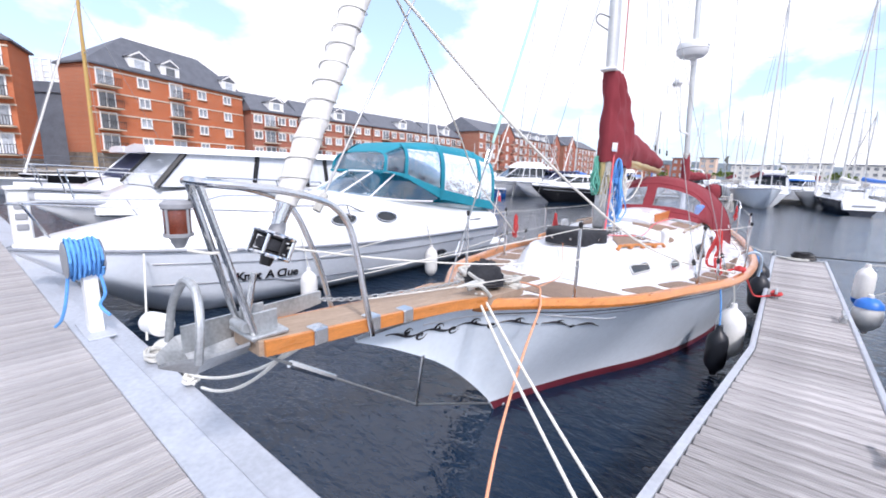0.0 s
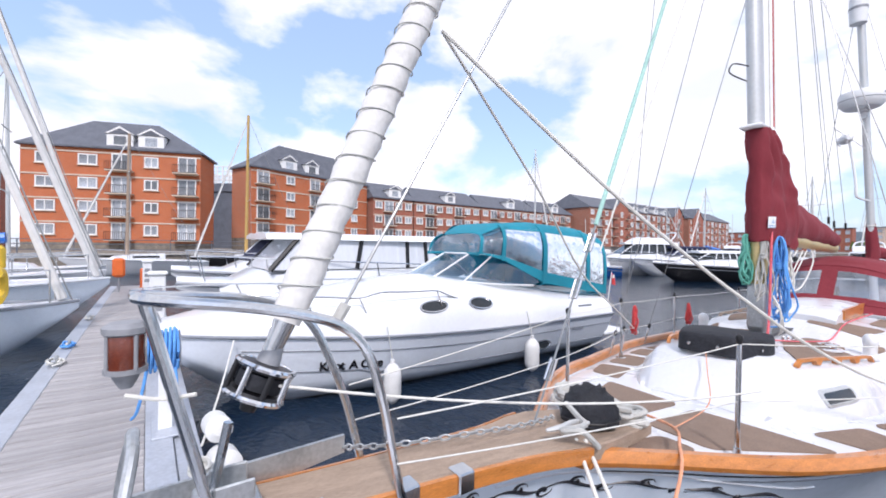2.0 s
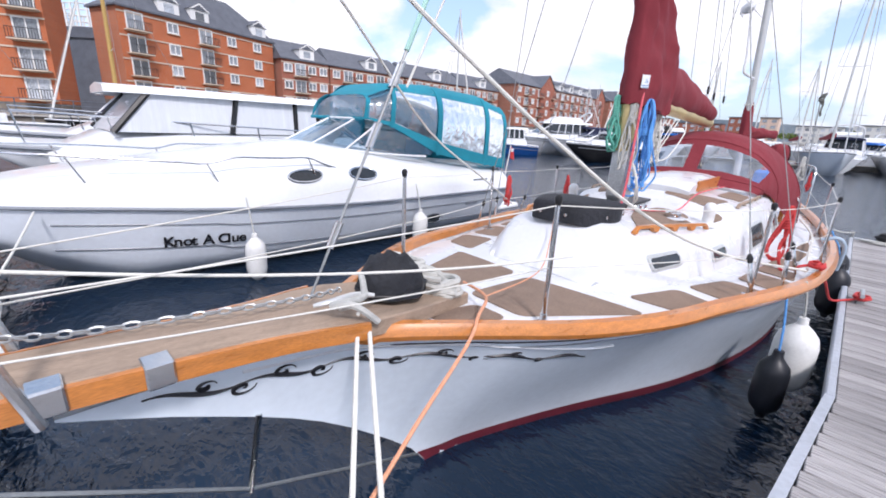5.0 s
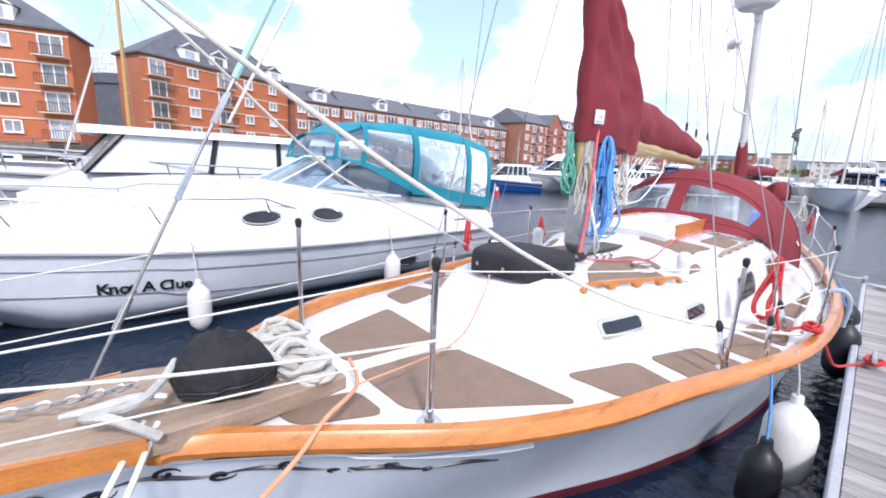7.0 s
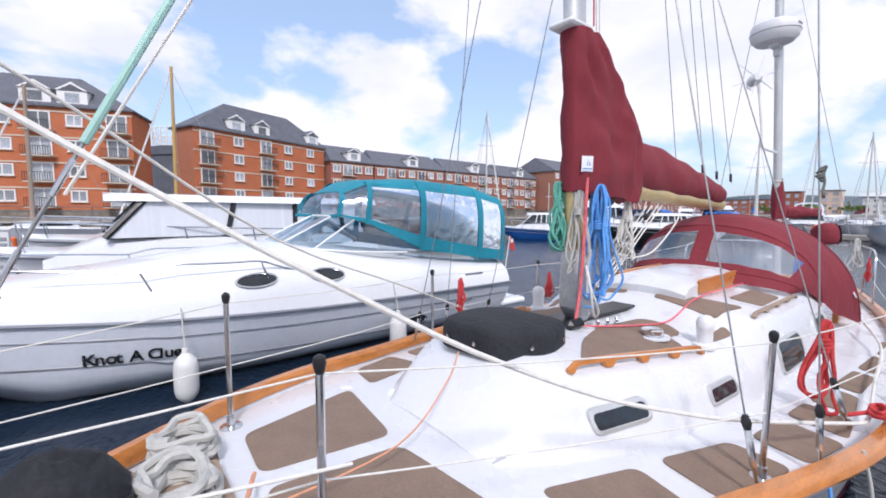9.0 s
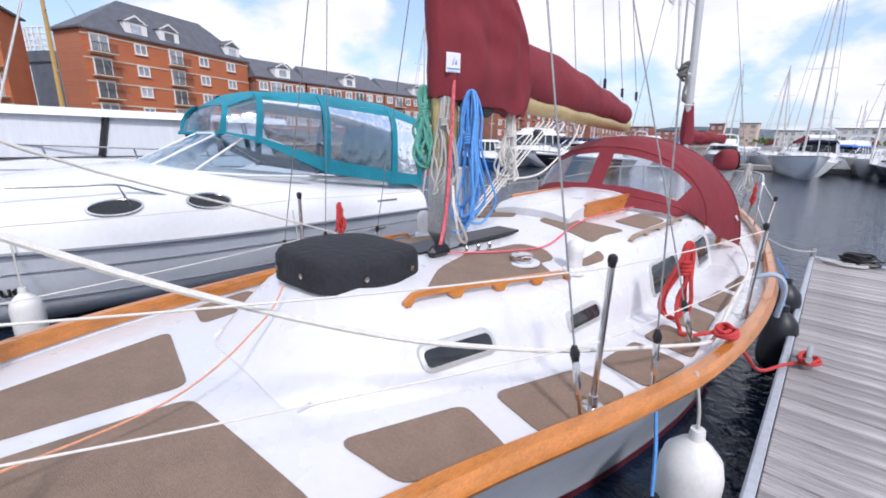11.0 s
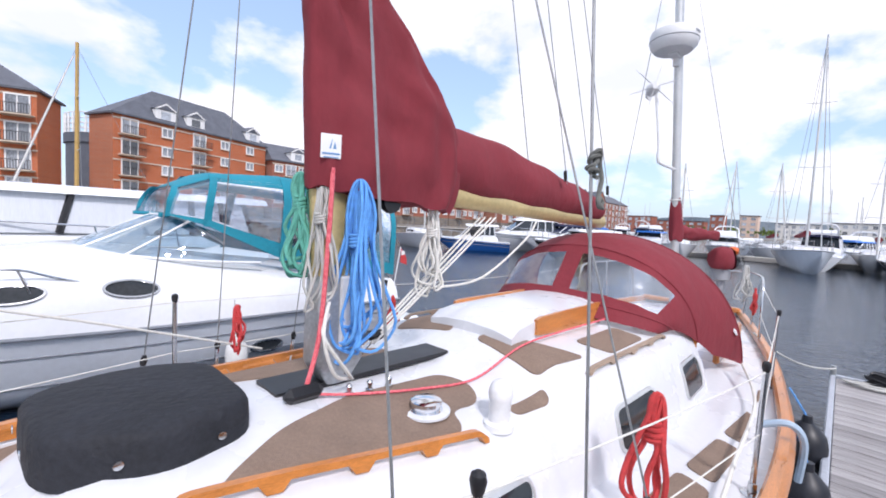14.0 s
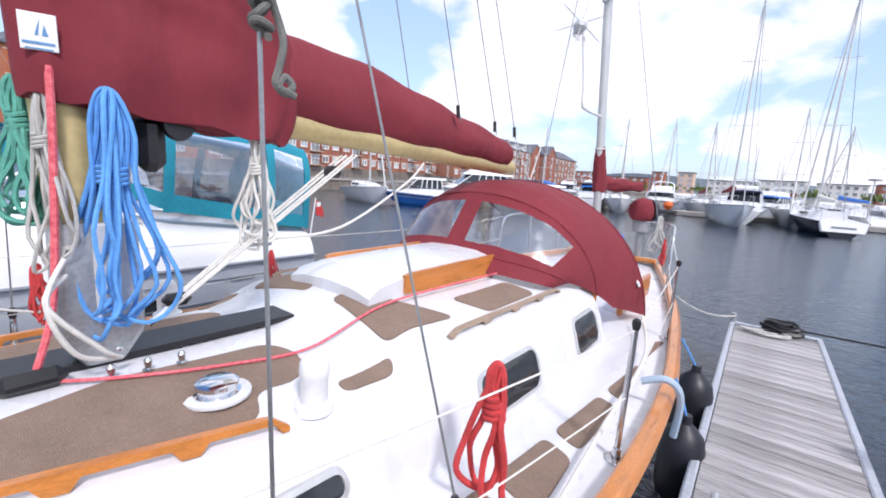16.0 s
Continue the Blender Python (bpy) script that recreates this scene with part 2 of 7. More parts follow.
PLANK_X = plank_material("grey_grooved_decking_cross", 'X', (0.36, 0.345, 0.345), 0.34, 0.22)
PLANK_Y = plank_material("grey_grooved_decking_long", 'Y', (0.38, 0.365, 0.365))
EDGE_METAL = material("galvanised_edging", (0.48, 0.51, 0.56), rough=0.5, metal=0.4, vary=0.12, scale=3, bump=0.15, bump_scale=30)
FLOAT_DARK = material("pontoon_float", (0.06, 0.06, 0.06), rough=0.8, vary=0.3, scale=3)
BRICK = brick_material("orange_brick", (0.52, 0.145, 0.05), (0.44, 0.11, 0.04), (0.40, 0.20, 0.13))
BRICK_DARK = brick_material("red_brick", (0.36, 0.11, 0.07), (0.28, 0.085, 0.055), (0.32, 0.18, 0.13))
SLATE = material("slate_roof", (0.115, 0.125, 0.15), rough=0.7, vary=0.2, scale=1.2, bump=0.3, bump_scale=5)
CREAM = material("cream_stone", (0.60, 0.50, 0.40), rough=0.8, vary=0.1, scale=2)
WHITE_FRAME = material("white_window_frame", (0.78, 0.78, 0.77), rough=0.4, vary=0.04, scale=3)
STONE = material("quay_stone", (0.22, 0.19, 0.155), rough=0.9, vary=0.4, scale=1.4, bump=0.9, bump_scale=3)
CONCRETE = material("pale_concrete", (0.42, 0.40, 0.37), rough=0.9, vary=0.15, scale=0.8)
# blue-grey with the distance haze mixed into the colour, no air is modelled
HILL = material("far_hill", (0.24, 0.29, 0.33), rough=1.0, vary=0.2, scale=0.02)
TREE = material("far_leaves", (0.12, 0.17, 0.035), rough=0.9, vary=0.4, scale=1.5)
PINK_STONE = material("peach_render", (0.66, 0.50, 0.40), rough=0.8, vary=0.1, scale=0.5)
OFF_WHITE = material("pale_render", (0.62, 0.62, 0.60), rough=0.8, vary=0.1, scale=0.3)
GREY_CLAD = material("dark_grey_cladding", (0.10, 0.11, 0.135), rough=0.6, vary=0.2, scale=0.8)
WATER = water_material()
LABEL_WHITE = material("white_fabric_label", (0.78, 0.80, 0.82), rough=0.7, vary=0.04, scale=20)
LABEL_BLUE = material("blue_print", (0.12, 0.28, 0.5), rough=0.7, vary=0.1, scale=20)
PRINT_BLACK = material("black_lettering", (0.012, 0.012, 0.016), rough=0.4, vary=0.2, scale=20)
STRIPE_GREY = material("grey_stripe", (0.22, 0.24, 0.27), rough=0.4, vary=0.1, scale=4)
CHROME = material("chrome", (0.75, 0.76, 0.78), rough=0.08, metal=1.0, vary=0.05, scale=10)

# ---- mesh tools ----


class Shape:
    """Gathers vertices and faces for one mesh."""

    def __init__(self):
        self.v, self.f = [], []

    def add(self, v, f):
        o = len(self.v)
        self.v += [tuple(p) for p in v]
        self.f += [tuple(i + o for i in q) for q in f]
        return self

    def box(self, c, s, b=0.0, m=None):
        """A box with chamfered edges of width b; m: a turn about its centre."""
        hx, hy, hz = (a / 2 for a in s)
        b = min(b, hx * 0.9, hy * 0.9, hz * 0.9)
        if b <= 0:
            v = [(x, y, z) for x in (-hx, hx) for y in (-hy, hy) for z in (-hz, hz)]
            f = [(0, 1, 3, 2), (4, 6, 7, 5), (0, 4, 5, 1), (2, 3, 7, 6), (0, 2, 6, 4), (1, 5, 7, 3)]
        else:
            v, idx = [], {}
            for sx in (-1, 1):
                for sy in (-1, 1):
                    for sz in (-1, 1):
                        for ax in range(3):
                            p = [sx * (hx - b), sy * (hy - b), sz * (hz - b)]
                            p[ax] = (sx * hx, sy * hy, sz * hz)[ax]
                            idx[sx, sy, sz, ax] = len(v)
                            v.append(tuple(p))
            f = []
            for ax in range(3):
                o1, o2 = (ax + 1) % 3, (ax + 2) % 3
                for s in (-1, 1):
                    q = []
                    for a, c2 in ((-1, -1), (1, -1), (1, 1), (-1, 1)):
                        k = [0, 0, 0]
                        k[ax], k[o1], k[o2] = s, a, c2
                        q.append(idx[k[0], k[1], k[2], ax])
                    f.append(tuple(q if s > 0 else q[::-1]))
                for a in (-1, 1):
                    for c2 in (-1, 1):
                        k0, k1 = [0, 0, 0], [0, 0, 0]
                        k0[ax], k1[ax] = -1, 1
                        k0[o1] = k1[o1] = a
                        k0[o2] = k1[o2] = c2
                        f.append((idx[(*k0, o1)], idx[(*k1, o1)], idx[(*k1, o2)], idx[(*k0, o2)]))
            for sx in (-1, 1):
                for sy in (-1, 1):
                    for sz in (-1, 1):
                        f.append(tuple(idx[sx, sy, sz, a] for a in range(3)))
        c = Vector(c)
        return self.add([(m @ Vector(p) if m else Vector(p)) + c for p in v], f)

    def tube(self, pts, r, seg=8, closed=False, flat=1.0):
        """A round tube along points; r: a radius or one per point."""
        pts = [Vector(p) for p in pts]
        n = len(pts)
        rs = r if isinstance(r, (list, tuple)) else [r] * n
        v, f = [], []
        up = None
        for i, p in enumerate(pts):
            a = pts[(i - 1) % n] if closed else pts[max(i - 1, 0)]
            b = pts[(i + 1) % n] if closed else pts[min(i + 1, n - 1)]
            d = (b - a).normalized() if (b - a).length > 1e-9 else Vector((0, 0, 1))
            if up is None:
                up = Vector((0, 0, 1)) if abs(d.z) < 0.9 else Vector((1, 0, 0))
            side = d.cross(up)
            if side.length < 1e-6:
                side = d.cross(Vector((0.3, 1, 0.2)))
            side.normalize()
            up = side.cross(d).normalized()
            for k in range(seg):
                t = 2 * math.pi * k / seg
                v.append(p + rs[i] * (math.cos(t) * side + flat * math.sin(t) * up))
        for i in range(n if closed else n - 1):
            j = (i + 1) % n
            for k in range(seg):
                l = (k + 1) % seg
                f.append((i * seg + k, i * seg + l, j * seg + l, j * seg + k))
        if not closed:
            f.append(tuple(range(seg))[::-1])
            f.append(tuple((n - 1) * seg + k for k in range(seg)))
        return self.add(v, f)

    def turn(self, profile, base=(0, 0, 0), m=None, seg=20):
        """A turned body: profile of (radius, height)."""
        v, f = [], []
        for r, h in profile:
            for k in range(seg):
                t = 2 * math.pi * k / seg
                p = Vector((r * math.cos(t), r * math.sin(t), h))
                v.append((m @ p if m else p) + Vector(base))
        for i in range(len(profile) - 1):
            for k in range(seg):
                l = (k + 1) % seg
                f.append((i * seg + k, i * seg + l, (i + 1) * seg + l, (i + 1) * seg + k))
        f.append(tuple(range(seg))[::-1])
        f.append(tuple((len(profile) - 1) * seg + k for k in range(seg)))
        return self.add(v, f)

    def loft(self, sections, close=False, caps=True):
        """Skins sections of equal point counts; close joins each section's ends."""
        n = len(sections[0])
        v = [p for s in sections for p in s]
        f = []
        for i in range(len(sections) - 1):
            for k in range(n if close else n - 1):
                l = (k + 1) % n
                f.append((i * n + k, i * n + l, (i + 1) * n + l, (i + 1) * n + k))
        if caps:
            f.append(tuple(range(n))[::-1])
            f.append(tuple((len(sections) - 1) * n + k for k in range(n)))
        return self.add(v, f)

    def prism(self, poly, z0, z1):
        """An upright prism over a flat outline; z0, z1: heights or functions of x, y."""
        g0 = z0 if callable(z0) else (lambda x, y: z0)
        g1 = z1 if callable(z1) else (lambda x, y: z1)
        n = len(poly)
        v = [(x, y, g0(x, y)) for x, y in poly] + [(x, y, g1(x, y)) for x, y in poly]
        f = [tuple(range(n))[::-1], tuple(range(n, 2 * n))] + [(i, (i + 1) % n, n + (i + 1) % n, n + i) for i in range(n)]
        return self.add(v, f)

    def mesh(self, name, mat, smooth=35):
        me = bpy.data.meshes.new(name)
        me.from_pydata(self.v, [], self.f)
        me.materials.append(mat)
        bm = bmesh.new()
        bm.from_mesh(me)
        bmesh.ops.recalc_face_normals(bm, faces=bm.faces)
        bm.to_mesh(me)
        bm.free()
        if smooth:
            me.polygons.foreach_set("use_smooth", [True] * len(me.polygons))
            me.set_sharp_from_angle(angle=radians(smooth))
        return me


def part(name, shape, mat, parent=None, label="", smooth=35):
    ob = new(name, shape.mesh(name, mat, smooth) if isinstance(shape, Shape) else shape)
    if parent:
        ob.parent = parent
    return tagged(ob, label)


def thing(name, label, category, group="", kind="", at=None):
    ob = new(name)
    ob.empty_display_size = 0.1
    if at is not None:
        ob.matrix_basis = at
    return tagged(ob, label, category, group, kind)


def single(name, shape, mat, label, category, group="", kind="", smooth=35):
    return tagged(part(name, shape, mat, None, "", smooth), label, category, group, kind)


def curve(keys, x):
    """Smooth reading of a table of (x, value) pairs."""
    if x <= keys[0][0]:
        return keys[0][1]
    for i in range(len(keys) - 1):
        x0, y0 = keys[i]
        x1, y1 = keys[i + 1]
        if x <= x1:
            def slope(j):
                if 0 < j < len(keys) - 1:
                    return (keys[j + 1][1] - keys[j - 1][1]) / (keys[j + 1][0] - keys[j - 1][0])
                a, b = (0, 1) if j == 0 else (-2, -1)
                return (keys[b][1] - keys[a][1]) / (keys[b][0] - keys[a][0])
            h = x1 - x0
            t = (x - x0) / h
            return y0 * (2 * t ** 3 - 3 * t * t + 1) + slope(i) * h * (t ** 3 - 2 * t * t + t) + y1 * (3 * t * t - 2 * t ** 3) + slope(i + 1) * h * (t ** 3 - t * t)
    return keys[-1][1]


def spline(pts, per=8, closed=False):
    """Points along a smooth curve through pts."""
    p = [Vector(a) for a in pts]
    n, out = len(p), []
    for i in range(n if closed else n - 1):
        a, b, c, d = (p[(i + k) % n] if closed else p[min(max(i + k, 0), n - 1)] for k in (-1, 0, 1, 2))
        for k in range(per):
            t = k / per
            out.append(0.5 * ((2 * b) + (c - a) * t + (2 * a - 5 * b + 4 * c - d) * t * t + (3 * b - a - 3 * c + d) * t ** 3))
    if not closed:
        out.append(p[-1])
    return out


def sag(a, b, drop, n=10):
    a, b = Vector(a), Vector(b)
    return [a.lerp(b, i / n) - Vector((0, 0, drop * 4 * (i / n) * (1 - i / n))) for i in range(n + 1)]


def rounded(poly, r, n=4):
    """An outline with rounded corners."""
    out, m = [], len(poly)
    for i in range(m):
        p, a, b = Vector(poly[i]), Vector(poly[i - 1]), Vector(poly[(i + 1) % m])
        u, w = a - p, b - p
        q = min(r, u.length * 0.45, w.length * 0.45)
        s, e = p + u.normalized() * q, p + w.normalized() * q
        for k in range(n + 1):
            t = k / n
            out.append(tuple(s * (1 - t) ** 2 + p * 2 * t * (1 - t) + e * t * t))
    return out


def writing(name, words, size, mat, parent, m, label=""):
    """Raised letters as a mesh."""
    cu = bpy.data.curves.new(name, 'FONT')
    cu.body, cu.size, cu.extrude, cu.offset = words, size, 0.002, 0.004
    tmp = bpy.data.objects.new(name, cu)
    me = bpy.data.meshes.new_from_object(tmp)
    bpy.data.objects.remove(tmp)
    me.materials.append(mat)
    ob = new(name, me)
    ob.parent = parent
    ob.matrix_basis = m
    return tagged(ob, label)

# ---- water and pontoons ----
water = Shape().add([(-1500, -1500, 0), (1500, -1500, 0), (1500, 2500, 0), (-1500, 2500, 0)], [(0, 1, 2, 3)])
single("water", water, WATER, "dark rippled harbour water with soft reflections", "water", kind="structure", smooth=0)

DECK_Z = 0.5
MAIN_Y0, MAIN_Y1 = -5.65, -4.19
FX0, FX1, FY1 = 1.67, 2.475, 5.7

main_pontoon = thing("pontoon", "grey timber-decked main pontoon with galvanised edging", "pontoon", kind="structure")
body = Shape().box((-6.0, (MAIN_Y0 + MAIN_Y1) / 2, 0.22), (24.0, 1.38, 0.42), 0.02)
part("float_body", body, FLOAT_DARK, main_pontoon)
for y0, y1, nm in ((-4.56, -4.372, "edge_strip"), (-4.365, MAIN_Y1, "edge_beam"), (MAIN_Y0, -5.46, "edge_strip")):
    z = 0.512 if nm == "edge_strip" else 0.485
    part(nm, Shape().box((-6.0, (y0 + y1) / 2, z - 0.04), (24.0, y1 - y0, 0.08), 0.006), EDGE_METAL, main_pontoon)
finger = thing("pontoon", "narrow grey timber finger pontoon beside the yacht", "pontoon", kind="structure")
part("float_body", Shape().box(((FX0 + FX1) / 2, 0.75, 0.2), (0.74, 9.8, 0.4), 0.02), FLOAT_DARK, finger)
ROOT_Y, ROOT_X = -0.55, 1.30


def finger_left(y):
    """The yacht's side of the finger, which flares at its root."""
    return FX0 if y > ROOT_Y else FX0 + (ROOT_X - FX0) * (ROOT_Y - y) / (ROOT_Y - MAIN_Y1)


part("edge_beam", Shape().box((FX1, (FY1 + MAIN_Y1) / 2, 0.46), (0.05, FY1 - MAIN_Y1, 0.11), 0.01), EDGE_METAL, finger)
part("edge_beam", Shape().box((FX0, (FY1 + ROOT_Y) / 2, 0.46), (0.05, FY1 - ROOT_Y, 0.11), 0.01), EDGE_METAL, finger)
part("edge_beam", Shape().loft([[(x + dx, y, z) for dx, z in ((-0.025, 0.405), (0.025, 0.405), (0.025, 0.515), (-0.025, 0.515))] for x, y in ((FX0, ROOT_Y), (ROOT_X, MAIN_Y1 + 0.002))], close=True), EDGE_METAL, finger)
part("end_beam", Shape().box(((FX0 + FX1) / 2, FY1 + 0.02, 0.46), (FX1 - FX0 + 0.05, 0.05, 0.11), 0.01), EDGE_METAL, finger)

# ---- sailing yacht ----
yacht = thing("sailing_yacht", "white ketch with varnished teak rail and bowsprit, moored alongside the pontoon", "sailing boat")
BEAM = [(-3.80, 0.02), (-3.35, 0.06), (-2.95, 0.13), (-2.75, 0.23), (-2.5, 0.40), (-2.0, 0.74), (-1.5, 0.96), (-1.0, 1.09), (-0.4, 1.26), (0.3, 1.42), (1.2, 1.50), (2.2, 1.49), (3.0, 1.40), (4.0, 1.24), (5.2, 0.95), (6.2, 0.66)]
SHEER = [(-3.80, 1.125), (-2.9, 1.135), (-2.0, 1.09), (-1.0, 1.035), (0.0, 0.98), (1.2, 0.935), (2.2, 0.915), (3.2, 0.925), (6.2, 1.02)]
WLINE = [(-2.32, 0.0), (-2.05, 0.06), (-1.35, 0.33), (-0.3, 0.80), (0.9, 1.12), (2.0, 1.22), (3.2, 1.10), (4.6, 0.80), (5.8, 0.35), (6.2, 0.2)]
STEM = [(-3.80, 1.085), (-3.49, 0.94), (-3.02, 0.67), (-2.64, 0.36), (-2.32, 0.03), (-2.18, -0.25)]


def beam(y):
    return curve(BEAM, y)


def deck_z(x, y):
    b = max(beam(y), 0.05)
    return curve(SHEER, y) - 0.075 + 0.03 * (1 - min(1, (x / b) ** 2))


def hull_point(y, u):
    """u = 0 at the keel line, 1 at the sheer."""
    z0 = curve(STEM, y) if y < -2.18 else -0.25
    zs = curve(SHEER, y) - 0.02
    z = z0 + (zs - z0) * u
    if y < -2.32:
        x = beam(y) * u ** 1.5
    else:
        w, b = curve(WLINE, y), beam(y)
        x = w + (b - w) * max(0, z / zs) ** 1.25 if z > 0 else w * max(0.0, 1 + z * 1.5)
    return x, z


ys = [-3.80 + 10.0 * i / 72 for i in range(73)]
secs = []
for y in ys:
    half = [(hull_point(y, k / 14)[0], y, hull_point(y, k / 14)[1]) for k in range(15)]
    secs.append([(-x, yy, z) for x, yy, z in half[::-1]] + half[1:] if half[0][0] == 0 else [(-x, yy, z) for x, yy, z in half[::-1]] + half)
n0 = max(len(s) for s in secs)
secs = [s if len(s) == n0 else s[:15] + s[14:] for s in secs]
part("hull", Shape().loft(secs), HULL_WHITE, yacht, smooth=50)
# boot stripe, a skin just outside the hull near the waterline
for side in (-1, 1):
    st = []
    for i in range(60):
        y = -2.37 + 8.5 * i / 59
        row = []
        for z in (-0.12, 0.0, 0.06 + 0.03 * (1 if y < 0 else 0.6)):
            u = (z - (curve(STEM, y) if y < -2.18 else -0.25)) / (curve(SHEER, y) - 0.02 - (curve(STEM, y) if y < -2.18 else -0.25))
            x, _ = hull_point(y, max(u, 0.0))
            row.append((side * (x + 0.006), y, max(z, curve(STEM, y) if y < -2.18 else -1)))
        st.append(row)
    part("boot_stripe", Shape().loft(st, caps=False), BOOT_RED, yacht, "maroon boot stripe at the waterline")
    cove = []
    for i in range(50):
        y = -2.3 + 8.3 * i / 49
        zs = curve(SHEER, y) - 0.02
        z0 = curve(STEM, y) if y < -2.18 else -0.25
        u = (zs - 0.12 - z0) / (zs - z0)
        x, z = hull_point(y, u)
        cove.append((side * (x + 0.001), y, z))
    part("cove_line", Shape().tube(cove, 0.006, 5), STRIPE_GREY, yacht, "thin dark cove line")
# deck skin
rows = []
for i in range(70):
    y = -3.3 + 9.45 * i / 69
    b = beam(y) - 0.02
    rows.append([(b * k / 8, y, deck_z(b * k / 8, y)) for k in range(-8, 9)])
part("deck", Shape().loft(rows, caps=False), GELCOAT, yacht, "white gelcoat deck")
# rail cap
for side in (-1, 1):
    rail = []
    for a in (0.12, 0.4, 0.75):
        b, z = beam(-2.82), curve(SHEER, -2.82)
        c, w = b - 0.03 - 0.035 * (1 - a), 0.062 * math.sin(a * math.pi / 2) ** 0.6
        rail.append([(side * (c + w * u), -2.82 - 0.075 * math.cos(a * math.pi / 2), z + dz) for u, dz in ((1.2, -0.055), (1.35, -0.03), (1.2, 0), (0.8, 0.014), (-0.4, 0.014), (-0.6, 0), (-0.6, -0.055))])
    for i in range(80):
        y = -2.82 + 9.0 * i / 79
        b, z = beam(y), curve(SHEER, y)
        o = 0.03
        ring = [(b + o, z - 0.055), (b + o + 0.012, z - 0.03), (b + o, z), (b + 0.012, z + 0.018), (b - 0.034, z + 0.018), (b - 0.048, z), (b - 0.048, z - 0.055)]
        rail.append([(side * x, y, zz) for x, zz in ring])
    part("toe_rail", Shape().loft(rail, close=True), TEAK, yacht, "varnished orange teak cap rail")
part("transom_rail", Shape().box((0, 6.16, 1.03), (1.32, 0.1, 0.07), 0.02), TEAK, yacht)


def panel(poly, parent=yacht, zf=None, r=0.07):
    g = zf or deck_z
    pts = rounded(poly, r)
    bm = bmesh.new()
    bm.faces.new([bm.verts.new((x, y, 0)) for x, y in pts])
    for ax in (0, 1):
        lo, hi = min(q[ax] for q in pts), max(q[ax] for q in pts)
        for k in range(1, int((hi - lo) / 0.06) + 1):
            no = Vector((1, 0, 0)) if ax == 0 else Vector((0, 1, 0))
            bmesh.ops.bisect_plane(bm, geom=bm.verts[:] + bm.edges[:] + bm.faces[:], plane_co=no * (lo + 0.06 * k), plane_no=no)
    top_faces = bm.faces[:]
    low = bmesh.ops.extrude_face_region(bm, geom=top_faces)
    sunk = {v for v in low["geom"] if isinstance(v, bmesh.types.BMVert)}
    for v in bm.verts:
        v.co.z = g(v.co.x, v.co.y) + (0.007 if v in sunk else -0.012)
    bmesh.ops.recalc_face_normals(bm, faces=bm.faces)
    me = bpy.data.meshes.new("nonslip_panel")
    bm.to_mesh(me)
    bm.free()
    me.materials.append(NONSLIP)
    part("nonslip_panel", me, NONSLIP, parent, "brown textured nonslip panel")


panel([(0.09, -1.50), (0.82, -1.41), (0.42, -2.075), (0.065, -2.07)], r=0.06)
panel([(-0.02, -1.48), (-0.05, -2.055), (-0.40, -2.03), (-0.62, -1.39)], r=0.06)
fore = [[(0.64, -1.235), (0.79, -0.75), (1.065, -0.826), (0.925, -1.19)], [(0.815, -0.60), (0.955, -0.125), (1.21, -0.145), (1.095, -0.67)], [(0.20, -2.16), (0.40, -2.15), (0.27, -2.46), (0.14, -2.49)]]
for poly in fore:
    for side in (1, -1):
        panel([(side * x, y) for x, y in poly[::side]], r=0.06)
OUTER = [(0.0, 1.24), (0.4, 1.32), (1.4, 1.28), (2.0, 1.31), (3.2, 1.24)]
for y0, y1 in ((0.04, 0.43), (0.53, 0.84), (0.93, 1.33), (1.42, 1.94), (2.05, 2.58), (2.7, 3.2)):
    for side in (1, -1):
        poly = [(1.0 + 0.095 * y0, y0), (1.0 + 0.095 * y1, y1), (curve(OUTER, y1), y1 - 0.06), (curve(OUTER, y0), y0 - 0.06)]
        panel([(side * x, y) for x, y in poly[::side]], r=0.05)

# coachroof
HB = [(-1.27, 0.44), (-1.1, 0.55), (-0.85, 0.66), (-0.5, 0.755), (0.0, 0.83), (0.8, 0.91), (1.8, 0.97), (2.8, 0.97)]
HT = [(-1.27, 0.36), (-1.1, 0.42), (-0.85, 0.50), (-0.5, 0.60), (0.0, 0.69), (0.8, 0.76), (1.8, 0.80), (2.8, 0.78)]
HZ = [(-1.28, 1.0), (-1.14, 1.11), (-0.98, 1.205), (-0.85, 1.25), (0.0, 1.21), (0.55, 1.195), (0.72, 1.22), (0.86, 1.27), (0.98, 1.305), (1.8, 1.30), (2.8, 1.30)]


def roof_z(x, y):
    t = curve(HT, y)
    return curve(HZ, y) + curve([(-1.28, 0.02), (-1.05, 0.07), (-0.85, 0.11)], y) * (1 - min(1, (x / t) ** 2))


secs = []
for y in [-1.28, -1.2, -1.14, -1.05, -0.98, -0.92, -0.85, -0.6, -0.3, 0, 0.3, 0.6, 0.72, 0.79, 0.86, 0.92, 0.98, 1.2, 1.6, 2.0, 2.4, 2.8]:
    wb, wt, zt, zb = curve(HB, y), curve(HT, y), curve(HZ, y), deck_z(curve(HB, y), y) - 0.02
    half = [(wb, zb), (wb - (wb - wt) * 0.35, zb + (zt - zb) * 0.5), (wt + 0.03, zt - 0.045), (wt + 0.008, zt - 0.012), (wt - 0.03, zt + 0.004)] + [(wt * k, roof_z(wt * k, y)) for k in (0.8, 0.55, 0.3, 0.1)]
    secs.append([(x, y, z) for x, z in half] + [(-x, y, z) for x, z in half[::-1]])
coachroof = part("coachroof", Shape().loft(secs), GELCOAT, yacht, "white moulded coachroof with a raised after part", smooth=30)


